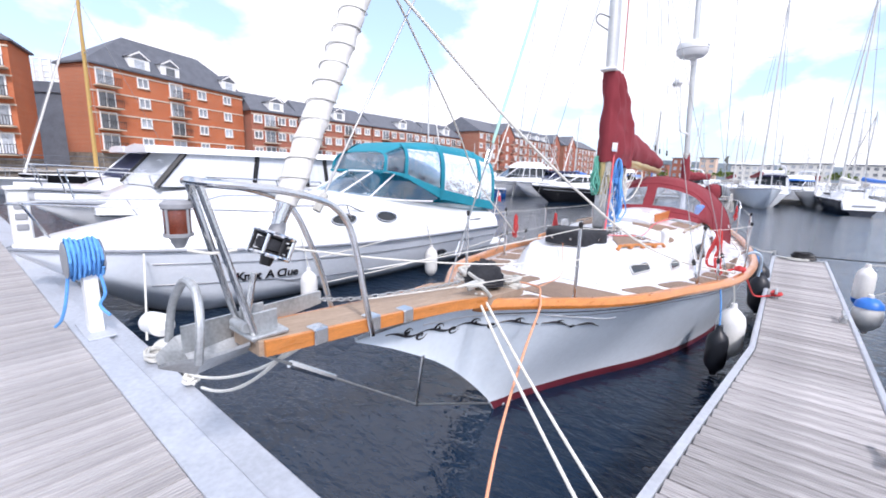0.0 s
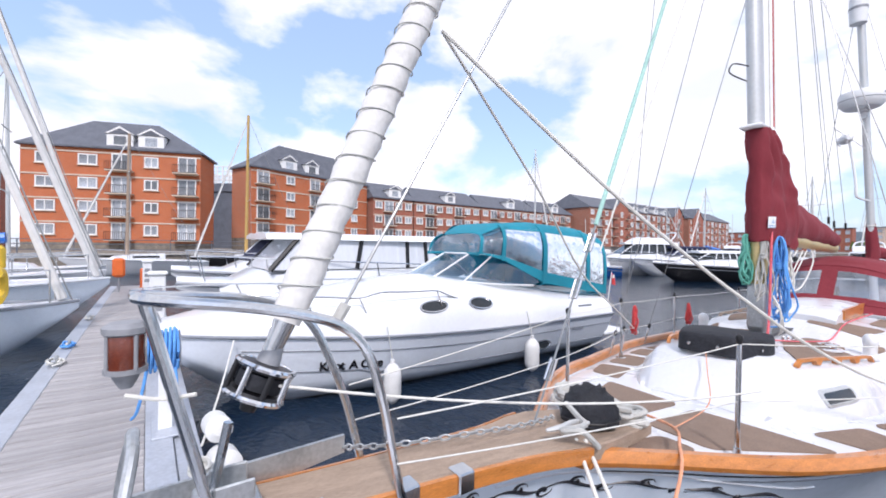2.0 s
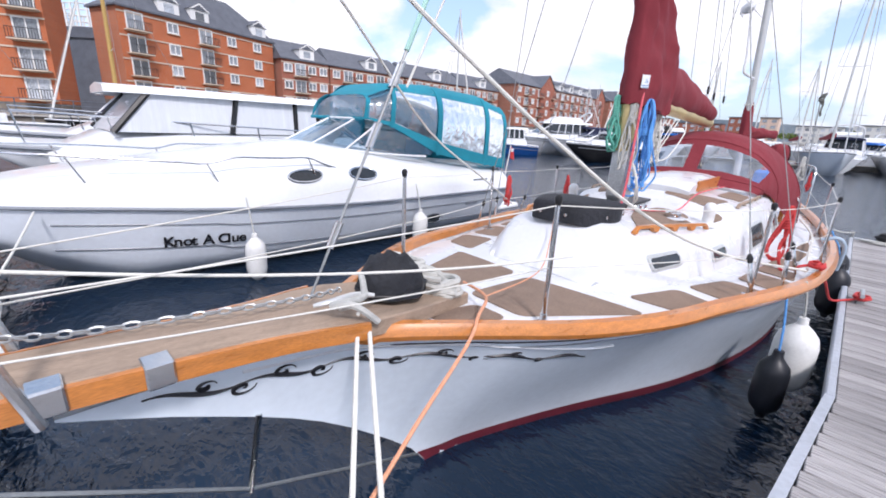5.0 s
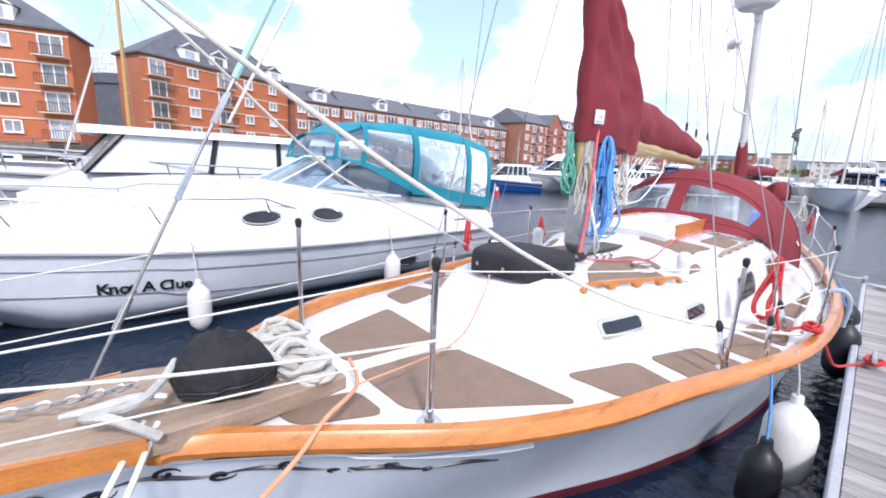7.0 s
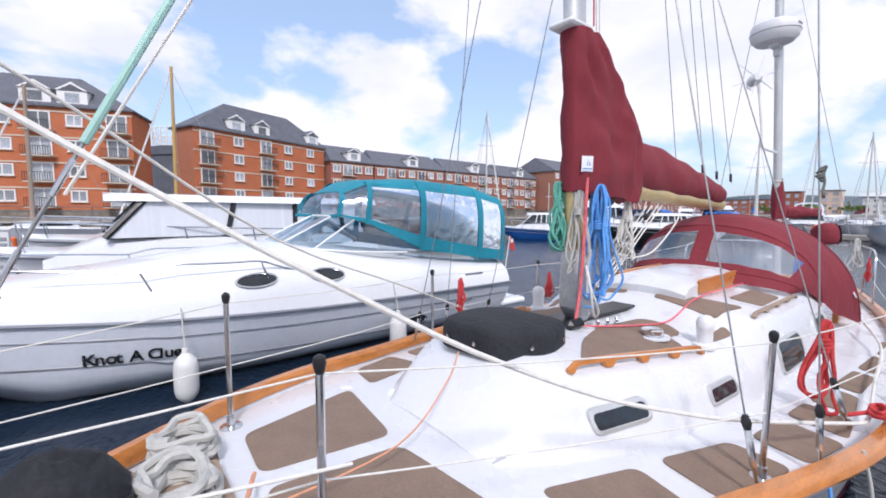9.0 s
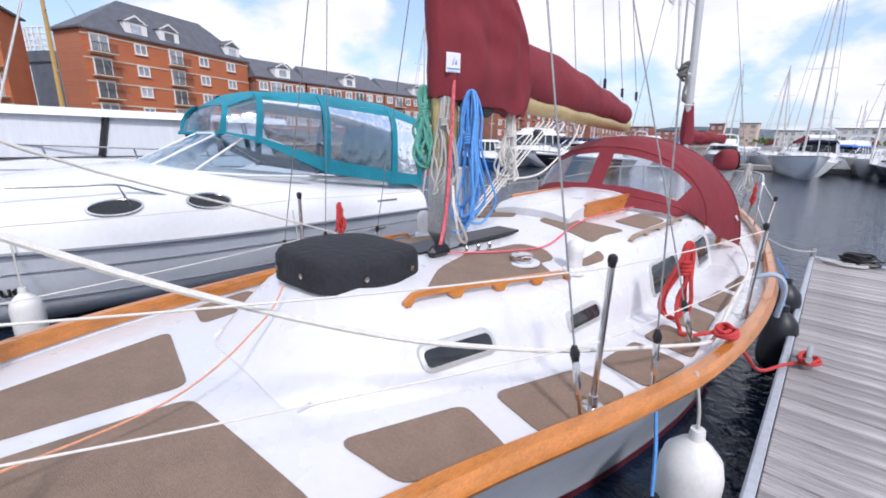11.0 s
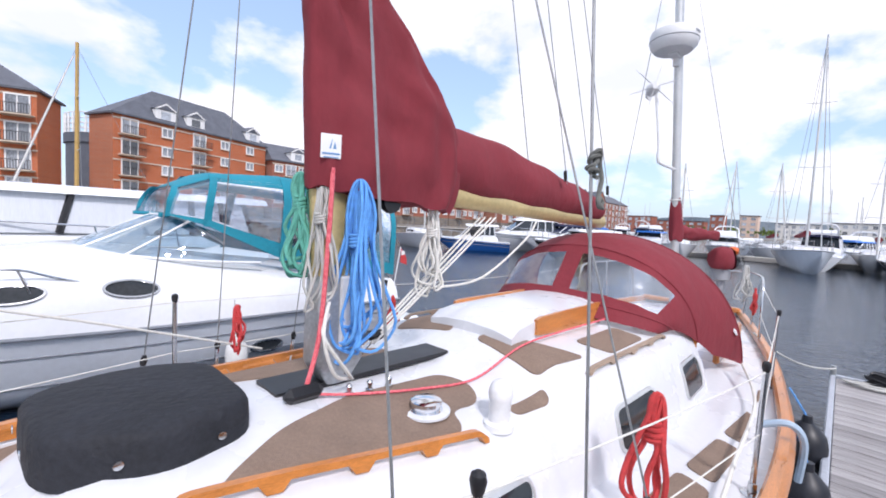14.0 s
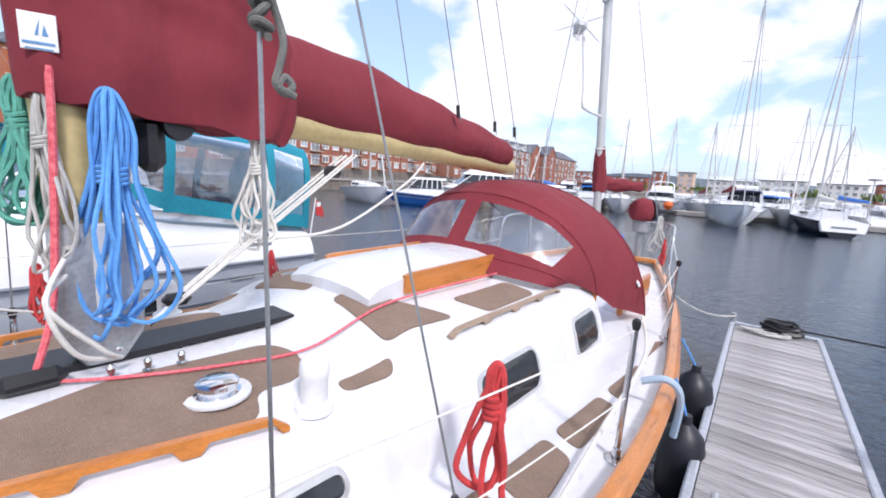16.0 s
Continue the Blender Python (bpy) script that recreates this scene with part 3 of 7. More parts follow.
def side_x(y, z):
    wb, wt, zt, zb = curve(HB, y), curve(HT, y), curve(HZ, y), deck_z(curve(HB, y), y) - 0.02
    f = (z - zb) / (zt - zb)
    return wb - (wb - wt) * (0.7 * f if f < 0.5 else 0.35 + (f - 0.5) / 0.36 * 0.47)


def port(yc, zc, w, h, r, frame_mat):
    """A framed window on both sides of the coachroof."""
    for side in (1, -1):
        def ring(k, off):
            poly = rounded([(-w / 2 - k, -h / 2 - k), (w / 2 + k, -h / 2 - k), (w / 2 + k, h / 2 + k), (-w / 2 - k, h / 2 + k)], r + k, 5)
            return [(side * (side_x(yc + a, zc + b) + off), yc + a, zc + b) for a, b in poly]
        fr = Shape().loft([ring(0.020, -0.004), ring(0.018, 0.014), ring(0.002, 0.016), ring(0.0, 0.006)], close=True, caps=False)
        win = part("window", fr, frame_mat, coachroof, "cabin window with a pale frame")
        pane = Shape().add(ring(0.003, 0.011), [tuple(range(24))])
        part("pane", pane, DARK_GLASS, win, smooth=0)


port(-0.635, 1.112, 0.335, 0.064, 0.031, ALUMINIUM)
port(0.25, 1.042, 0.30, 0.066, 0.032, ALUMINIUM)
port(1.40, 1.05, 0.52, 0.19, 0.06, ALUMINIUM)
port(2.45, 1.04, 0.42, 0.20, 0.06, ALUMINIUM)
for side in (1, -1):
    panel([(side * x, y) for x, y in [(0.17, -0.02), (0.27, -0.36), (0.44, -0.64), (0.60, 0.26), (0.47, 0.30), (0.50, 0.47), (0.36, 0.56), (0.20, 0.50)][::side]], coachroof, roof_z, 0.08)
    for poly in ([(0.10, 0.90), (0.57, 0.84), (0.63, 1.25), (0.40, 1.13), (0.16, 1.02)], [(0.48, 1.42), (0.68, 1.50), (0.68, 2.06), (0.48, 2.02)], [(0.585, 0.56), (0.64, 0.56), (0.70, 0.76), (0.63, 0.80)]):
        panel([(side * x, y) for x, y in poly[::side]], coachroof, roof_z, 0.05)

# bowsprit
SW = [(-4.42, 0.115), (-3.75, 0.135), (-3.2, 0.17), (-2.85, 0.24), (-2.5, 0.20), (-2.15, 0.15)]


def sprit_z(y):
    return 1.205 + (-2.9 - y) * 0.072 - (0.06 * max(0, y + 2.9))


secs, trim = [], []
for i in range(15):
    y = -4.40 + 2.22 * i / 14
    w, z = curve(SW, y), sprit_z(y)
    secs.append([(-w, y, z - 0.07), (w, y, z - 0.07), (w, y, z - 0.006), (w - 0.006, y, z), (-w + 0.006, y, z), (-w, y, z - 0.006)])
bowsprit = part("bowsprit", Shape().loft(secs, close=True), TEAK_GREY, yacht, "weathered plank bowsprit platform")
for side in (1, -1):
    t = []
    for i in range(15):
        y = -4.38 + 1.5 * i / 14
        w, z = curve(SW, y), sprit_z(y)
        t.append([(side * (w + 0.003), y, z - 0.075), (side * (w + 0.02), y, z - 0.07), (side * (w + 0.02), y, z - 0.004), (side * (w + 0.003), y, z - 0.001)])
    part("sprit_edging", Shape().loft(t, close=True), TEAK, bowsprit, "varnished edging of the bowsprit")

# spars
MX, MY = 0.0, 0.0


def mast_at(z):
    return Vector((-0.015 * (z - 1.3), -0.045 * (z - 1.3), z))


def oval(c, a, b, n=16):
    return [(c[0] + a * math.cos(2 * math.pi * k / n), c[1] + b * math.sin(2 * math.pi * k / n), c[2]) for k in range(n)]


mast = part("mast", Shape().loft([oval(mast_at(z), 0.062, 0.085) for z in (1.42, 2, 3, 4, 6, 8, 10.5)], close=True), ALUMINIUM, yacht, "silver alloy main mast")
def casing(z, hx, hy):
    return [(x, y, z) for x, y in rounded([(-hx, -hy), (hx, -hy), (hx, hy), (-hx, hy)], 0.03)]


tabernacle = part("tabernacle", Shape().loft([casing(*q) for q in ((1.325, 0.04, 0.04), (1.335, 0.055, 0.06), (1.42, 0.072, 0.112), (1.44, 0.075, 0.118), (1.80, 0.074, 0.112), (1.82, 0.07, 0.108))], close=True), GALV, mast, "grey metal mast tabernacle with a tapered foot")
part("cover_plate", Shape().box((0.079, 0.03, 1.655), (0.02, 0.105, 0.33), 0.008), PLASTIC_GREY_PALE, tabernacle, "pale grey cover plate")
for dy, dz in ((-0.005, 1.50), (0.065, 1.50), (0.03, 1.375)):
    part("bolt", Shape().turn([(0.012, 0.0), (0.012, 0.006), (0.006, 0.010)], (0.075 if dz > 1.4 else 0.066, dy, dz), Euler((0, radians(90), 0)).to_matrix(), 10), STEEL, tabernacle)
BOOM0, BOOM1 = Vector((0, 0.1, 2.26)), Vector((-0.12, 3.05, 2.16))
boom = part("boom", Shape().tube([BOOM0.lerp(BOOM1, i / 6) for i in range(7)], 0.055, 14, flat=1.25), GOLD_SPAR, yacht, "gold anodised main boom")
mizzen = part("mizzen_mast", Shape().loft([oval((-0.13 - 0.032 * (z - 1.7), 5.75 - 0.10 * (z - 1.5), z), 0.055, 0.07) for z in (0.9, 2, 3, 4.5, 7.2)], close=True), ALUMINIUM, yacht, "slim mizzen mast")

# ---- motor cruiser with the teal canopy ----
CX, CB = -5.02, 1.42
cruiser = thing("motor_cruiser", "white sports cruiser with teal canopy and grey hull sides", "motor boat")
CBEAM = [(-4.75, 0.05), (-4.5, 0.32), (-4.0, 0.68), (-3.2, 1.02), (-2.2, 1.27), (-1.0, 1.39), (0.5, 1.42), (3.45, 1.40)]
CSHEER = [(-4.75, 1.02), (-3.2, 0.95), (-2.0, 0.87), (0.0, 0.79), (3.45, 0.76)]
CSTEM = [(-4.75, 0.98), (-4.3, 0.62), (-3.8, 0.22), (-3.4, -0.05), (-3.0, -0.3)]


def cz0(y):
    return curve(CSTEM, y) if y < -3.0 else -0.3


def chull(y, u):
    z0, zs = cz0(y), curve(CSHEER, y)
    z = z0 + (zs - z0) * u
    b = curve(CBEAM, y)
    chine = 0.80
    x = b * (u / 0.4) ** 0.7 * chine * 0.98 if u < 0.4 else b * (chine * 0.98 + (1 - chine * 0.98) * ((u - 0.4) / 0.6) ** 0.8)
    return x, z


secs = []
for i in range(46):
    y = -4.75 + 8.2 * i / 45
    half = [(chull(y, k / 12)[0], chull(y, k / 12)[1]) for k in range(13)]
    secs.append([(CX - x, y, z) for x, z in half[::-1]] + [(CX + x, y, z) for x, z in half])
part("hull", Shape().loft(secs), CRUISER_GREY, cruiser, "pale grey lower hull", smooth=50)
for side in (-1, 1):
    rub = [(CX + side * (curve(CBEAM, y) + 0.012), y, curve(CSHEER, y)) for y in [-4.75 + 8.2 * i / 40 for i in range(41)]]
    part("rub_rail", Shape().tube(rub, 0.02, 8), STRIPE_GREY, cruiser)
    for dz, rr in ((0.2, 0.010), (0.52, 0.012)):
        line = []
        for i in range(40):
            y = -3.6 + 7.0 * i / 39
            zs, z0 = curve(CSHEER, y), cz0(y)
            x, z = chull(y, max(0.02, (zs - dz * (0.9 if y < -2 else 1) - z0) / (zs - z0)))
            line.append((CX + side * (x + 0.002), y, z))
        part("hull_line", Shape().tube(line, rr, 6), STRIPE_GREY, cruiser, "dark styling line")
# deck moulding
DTOP = [(-4.7, 0.03), (-4.2, 0.14), (-3.2, 0.33), (-2.2, 0.50), (-1.2, 0.66), (-0.4, 0.74), (1.0, 0.60), (2.4, 0.46), (3.4, 0.40)]
secs = []
for i in range(44):
    y = -4.72 + 8.15 * i / 43
    b, zs, h = curve(CBEAM, y) - 0.01, curve(CSHEER, y) + 0.01, curve(DTOP, y)
    half = [(b, zs), (b * 0.985, zs + h * 0.25), (b * 0.95, zs + h * 0.5), (b * 0.87, zs + h * 0.75), (b * 0.74, zs + h * 0.93), (b * 0.55, zs + h * 1.02), (b * 0.28, zs + h * 1.07), (0.01, zs + h * 1.09)]
    secs.append([(CX + x, y, z) for x, z in half] + [(CX - x, y, z) for x, z in half[::-1]])
part("deck_moulding", Shape().loft(secs), CRUISER_WHITE, cruiser, "white deck moulding", smooth=60)
part("swim_platform", Shape().box((CX, 3.75, 0.3), (2.5, 0.7, 0.12), 0.04), CRUISER_WHITE, cruiser)


def deck_edge(y, f):
    """A point on the moulding's side at height fraction f."""
    b, zs, h = curve(CBEAM, y) - 0.01, curve(CSHEER, y) + 0.01, curve(DTOP, y)
    ks = [(0, 1), (0.25, 0.985), (0.5, 0.95), (0.75, 0.87), (0.93, 0.74), (1.02, 0.55)]
    return Vector((CX + b * curve(ks, f), y, zs + h * f))


for yc in (-1.05, -0.15):
    c = deck_edge(yc, 0.58)
    ring = [deck_edge(yc + 0.235 * math.cos(2 * math.pi * k / 24), 0.56 + 0.115 * math.sin(2 * math.pi * k / 24)) for k in range(24)]
    out = Vector((0.9, 0, 0.35)).normalized()
    pw = part("porthole", Shape().tube([p + out * 0.006 for p in ring], 0.016, 6, closed=True), STEEL, cruiser, "oval porthole with a steel rim")
    part("pane", Shape().add([p + out * 0.006 for p in ring], [tuple(range(24))]), DARK_GLASS, pw, smooth=0)
ring = [(CX + 1.40, 1.25 + 0.20 * math.cos(2 * math.pi * k / 20), 0.37 + 0.075 * math.sin(2 * math.pi * k / 20)) for k in range(20)]
pw = part("porthole", Shape().tube(ring, 0.02, 6, closed=True), STEEL, cruiser, "oval hull port")
part("pane", Shape().add(ring, [tuple(range(20))]), DARK_GLASS, pw, smooth=0)
# windscreen: base follows the moulding, top leans aft
WBASE = [(0.0, -0.62, 1.58), (0.45, -0.52, 1.57), (0.85, -0.15, 1.52), (1.08, 0.5, 1.46), (1.16, 1.25, 1.42)]
WTOP = [(0.0, 0.28, 1.99), (0.40, 0.34, 1.99), (0.78, 0.58, 1.97), (1.0, 0.95, 1.86), (1.14, 1.55, 1.50)]
wb = spline([(CX + x, y, z) for x, y, z in [(-a, b, c) for a, b, c in WBASE[:0:-1]] + WBASE], 5)
wt = spline([(CX + x, y, z) for x, y, z in [(-a, b, c) for a, b, c in WTOP[:0:-1]] + WTOP], 5)
windscreen = part("windscreen", Shape().loft([wb, wt], caps=False), CLEAR_GLASS, cruiser, "raked wraparound windscreen")
windscreen.visible_shadow = False
for line in (wb, wt):
    part("frame", Shape().tube(line, 0.018, 6), PLASTIC_WHITE, windscreen)
for i in (10, 15, 25, 30):
    part("frame", Shape().tube([wb[i], wt[i]], 0.016, 6), PLASTIC_WHITE, windscreen)
# canopy
canopy = thing("canopy", "teal canvas camper canopy with clear windows on the cruiser", "canopy")
HOOPS = [(0.42, 0.80, 1.99, 2.38), (0.80, 0.98, 1.88, 2.58), (1.7, 1.16, 1.45, 2.64), (2.95, 1.22, 1.24, 2.58), (3.54, 1.22, 1.17, 2.44)]


def hoop(y, half, zb, zt, n=20):
    out = []
    for k in range(n + 1):
        t = math.pi * k / n
        c, s = math.cos(t), math.sin(t)
        out.append((CX + half * (abs(c) ** 0.42) * (1 if c > 0 else -1), y - 0.15 * (1 - s), zb + (zt - zb) * (s ** 0.62)))
    return out


hs = [hoop(*h) for h in HOOPS]
top = [[p for p in h[5:16]] for h in hs]
thick = [r + [(x, y, z - 0.02) for x, y, z in r[::-1]] for r in top]
part("roof_panel", Shape().loft(thick, close=True), TEAL, canopy, "teal canvas roof panel")
for a in range(len(hs) - 1):
    for rng in ((0, 7), (13, 21)):
        ob = part("clear_panel", Shape().loft([hs[a][rng[0]:rng[1]], hs[a + 1][rng[0]:rng[1]]], caps=False), CLEAR_VINYL, canopy, "clear vinyl window panel")
        ob.visible_shadow = False
front = Shape().loft([hs[0], [(CX + (p[0] - CX) * 0.98, p[1] - 0.08, 1.985) for p in hs[0]]], caps=False)
ob = part("clear_panel", front, CLEAR_VINYL, canopy, "clear vinyl front window")
ob.visible_shadow = False
def outward(p, k=0.012):
    d = (Vector(p) - Vector((CX, 1.8, 1.6)))
    d.y = 0
    return Vector(p) + d.normalized() * k


for i, h in enumerate(hs):
    wd = (0.05, 0.045, 0.06, 0.06, 0.05)[i]
    for rng in ((0, 8), (12, 21)):
        pts = [outward(p) for p in h[rng[0]:rng[1]]]
        rows = [[p + Vector((0, dy, 0)) for p in pts] for dy in (-wd, wd)]
        part("seam_band", Shape().loft(rows + [[p - Vector((0.0, 0, 0.012)) for p in r] for r in rows[::-1]] + [rows[0]], caps=False), TEAL, canopy)
for s0, s1 in ((0, 2), (20, 18)):
    lowr = [[outward(h[s0], 0.014), outward(Vector(h[s0]).lerp(Vector(h[s1]), f), 0.014)] for h, f in zip(hs, (0.10, 0.22, 0.36, 0.30, 0.28))]
    part("hem_band", Shape().loft(lowr, caps=False), TEAL, canopy, "teal lower band")
lower = Shape()
for s0, s1 in ((0, 2), (20, 18)):
    lower.loft([[hs[3][s0], Vector(hs[3][s0]).lerp(Vector(hs[3][s1]), 0.55)], [hs[4][s0], Vector(hs[4][s0]).lerp(Vector(hs[4][s1]), 0.55)]], caps=False)
lower.loft([hs[4][0:21], [(p[0], p[1] + 0.02, 1.14) for p in hs[4][0:21]]], caps=False)
part("skirt", lower, TEAL, canopy)
part("front_band", Shape().tube([(CX + (p[0] - CX) * 0.98, p[1] - 0.08, 1.99) for p in hs[0]], 0.03, 6), TEAL, canopy)
pennant = thing("pennant", "small red and white pennant on a thin stern staff", "flag")
part("staff", Shape().tube([(CX + 1.28, 3.42, 0.95), (CX + 1.30, 3.52, 1.62)], 0.010, 6), PLASTIC_WHITE, pennant)
part("cloth", Shape().loft([[(CX + 1.30 + 0.02 * math.sin(k * 1.3), 3.52 + 0.05 * k, z0), (CX + 1.31 + 0.02 * math.sin(k * 1.3), 3.52 + 0.05 * k, z0 + h), (CX + 1.315 + 0.02 * math.sin(k * 1.3), 3.52 + 0.05 * k, z0)] for k, z0, h in ((0, 1.36, 0.24), (1, 1.34, 0.20), (2, 1.33, 0.15), (3, 1.31, 0.10))], close=True), ROPE_RED, pennant, "red cloth")
part("canton", Shape().box((CX + 1.32, 3.56, 1.52), (0.02, 0.07, 0.07), 0.004), FENDER_WHITE, pennant, "white patch of the pennant")
name_y = -2.71
for ch, adv in zip("Knot A Clue", (0.098, 0.09, 0.085, 0.07, 0.045, 0.11, 0.045, 0.105, 0.045, 0.085, 0.085)):
    if ch != " ":
        zc = 0.46 - 0.03 * (name_y + 2.7)
        y1 = name_y + 0.05
        zs, z0 = curve(CSHEER, y1), cz0(y1)
        p0, p1 = chull(y1, (zc - z0) / (zs - z0)), chull(y1, (zc + 0.13 - z0) / (zs - z0))
        q = chull(y1 + 0.1, (zc - z0) / (zs - z0))
        ax = Vector((q[0] - p0[0], 0.1, 0)).normalized()
        ay = Vector((p1[0] - p0[0], 0, p1[1] - p0[1])).normalized()
        az = ax.cross(ay).normalized()
        o = Vector((CX + p0[0], name_y, zc)) + az * 0.012
        writing("letter", ch, 0.185, PRINT_BLACK, cruiser, Matrix(((ax.x, ay.x, az.x, o.x), (ax.y, ay.y, az.y, o.y), (ax.z, ay.z, az.z, o.z), (0, 0, 0, 1))), "black painted letter of the boat's name")
    name_y += adv
for y, z, f, ln, hh in ((2.35, 0.55, 0, 0.34, 0.055), (2.55, 0.98, 1, 0.42, 0.035)):
    q = chull(y, (z - cz0(y)) / (curve(CSHEER, y) - cz0(y)))[0] if not f else deck_edge(y, 0.45).x - CX
    part("badge", Shape().box((CX + q + 0.004, y, z), (0.012, ln, hh), 0.004), STRIPE_GREY, cruiser, "dark maker's badge")
# bow rail
for side in (-1, 1):
    r = [(CX + side * (curve(CBEAM, y) - 0.10), y, curve(CSHEER, y) + 0.52 + 0.03 * (y + 4.6) * (0 if y < -2 else 1)) for y in [-4.6 + 0.3 * i for i in range(13)]]
    end = (CX + side * 1.24, -0.3, 1.22)
    part("bow_rail", Shape().tube(spline(r + [(CX + side * 1.25, -0.75, 1.36), end], 3), 0.013, 6), STEEL, cruiser)
    for i in (0, 4, 8, 12):
        part("rail_post", Shape().tube([r[i], (r[i][0], r[i][1] + 0.22, curve(CSHEER, r[i][1]) + 0.05)], 0.011, 6), STEEL, cruiser)
part("bow_rail", Shape().tube(spline([(CX - 0.17, -4.6, 1.53), (CX, -4.72, 1.53), (CX + 0.17, -4.6, 1.53)], 4), 0.013, 6), STEEL, cruiser)

# ---- brick houses on the quay ----


def window_meshes(w, h):
    t = 0.13

    def rect(k, y):
        return [(-w / 2 + k, y, -h / 2 + k), (w / 2 - k, y, -h / 2 + k), (w / 2 - k, y, h / 2 - k), (-w / 2 + k, y, h / 2 - k)]
    fr = Shape().loft([rect(0, 0.01), rect(0, -0.11), rect(t, -0.11), rect(t, 0.01)], close=True, caps=False)
    pane = Shape().box((0, -0.012, 0), (w - 2 * t, 0.02, h - 2 * t))
    bar = Shape().box((0, -0.05, 0), (t * 0.8, 0.1, h - 2 * t))
    sill = Shape().box((0, -0.09, -h / 2 - 0.06), (w + 0.2, 0.2, 0.1), 0.02)
    return fr.mesh("window", WHITE_FRAME, 0), pane.mesh("pane", HOUSE_GLASS, 0), bar.mesh("glazing_bar", WHITE_FRAME, 0), sill.mesh("sill", CREAM, 0)


WIN = {k: window_meshes(*k) for k in ((1.9, 1.25), (1.5, 1.25), (2.0, 2.1), (1.2, 1.5))}


def add_window(parent, size, x, z, y=0.0):
    fr, pane, bar, sill = WIN[size]
    w = new("window", fr)
    w.parent = parent
    w.matrix_basis = pose(x, y, z)
    for nm, me in (("pane", pane), ("glazing_bar", bar), ("sill", sill)):
        p = new(nm, me)
        p.parent = w


def balcony_mesh(w):
    return Shape().box((0, -0.55, -1.08), (w, 1.1, 0.14), 0.02).mesh("balcony", CREAM, 0)


def railing_mesh(w):
    """A balustrade of bars between two rails, in one piece."""
    n, xs = 13, []
    for i in range(n):
        c = -w / 2 + 0.03 + (w - 0.06) * i / (n - 1)
        xs += [c - 0.02, c + 0.02]
    zs = [-1.0, -0.95, -0.12, -0.06]
    v = [(x, y, z) for y in (-1.05, -1.10) for z in zs for x in xs]
    m = len(xs)
    f = []
    for lay in (0, 1):
        for r in range(3):
            for c in range(m - 1):
                if r != 1 or c % 2 == 0:
                    o = lay * 4 * m + r * m + c
                    f.append((o, o + 1, o + m + 1, o + m))
    for c in range(m - 1):
        o = 3 * m + c
        f.append((o, o + 1, o + 4 * m + 1, o + 4 * m))
    return Shape().add(v, f).mesh("railing", BLACK, 0)


RAIL = railing_mesh(2.6)
BALC = balcony_mesh(2.6)


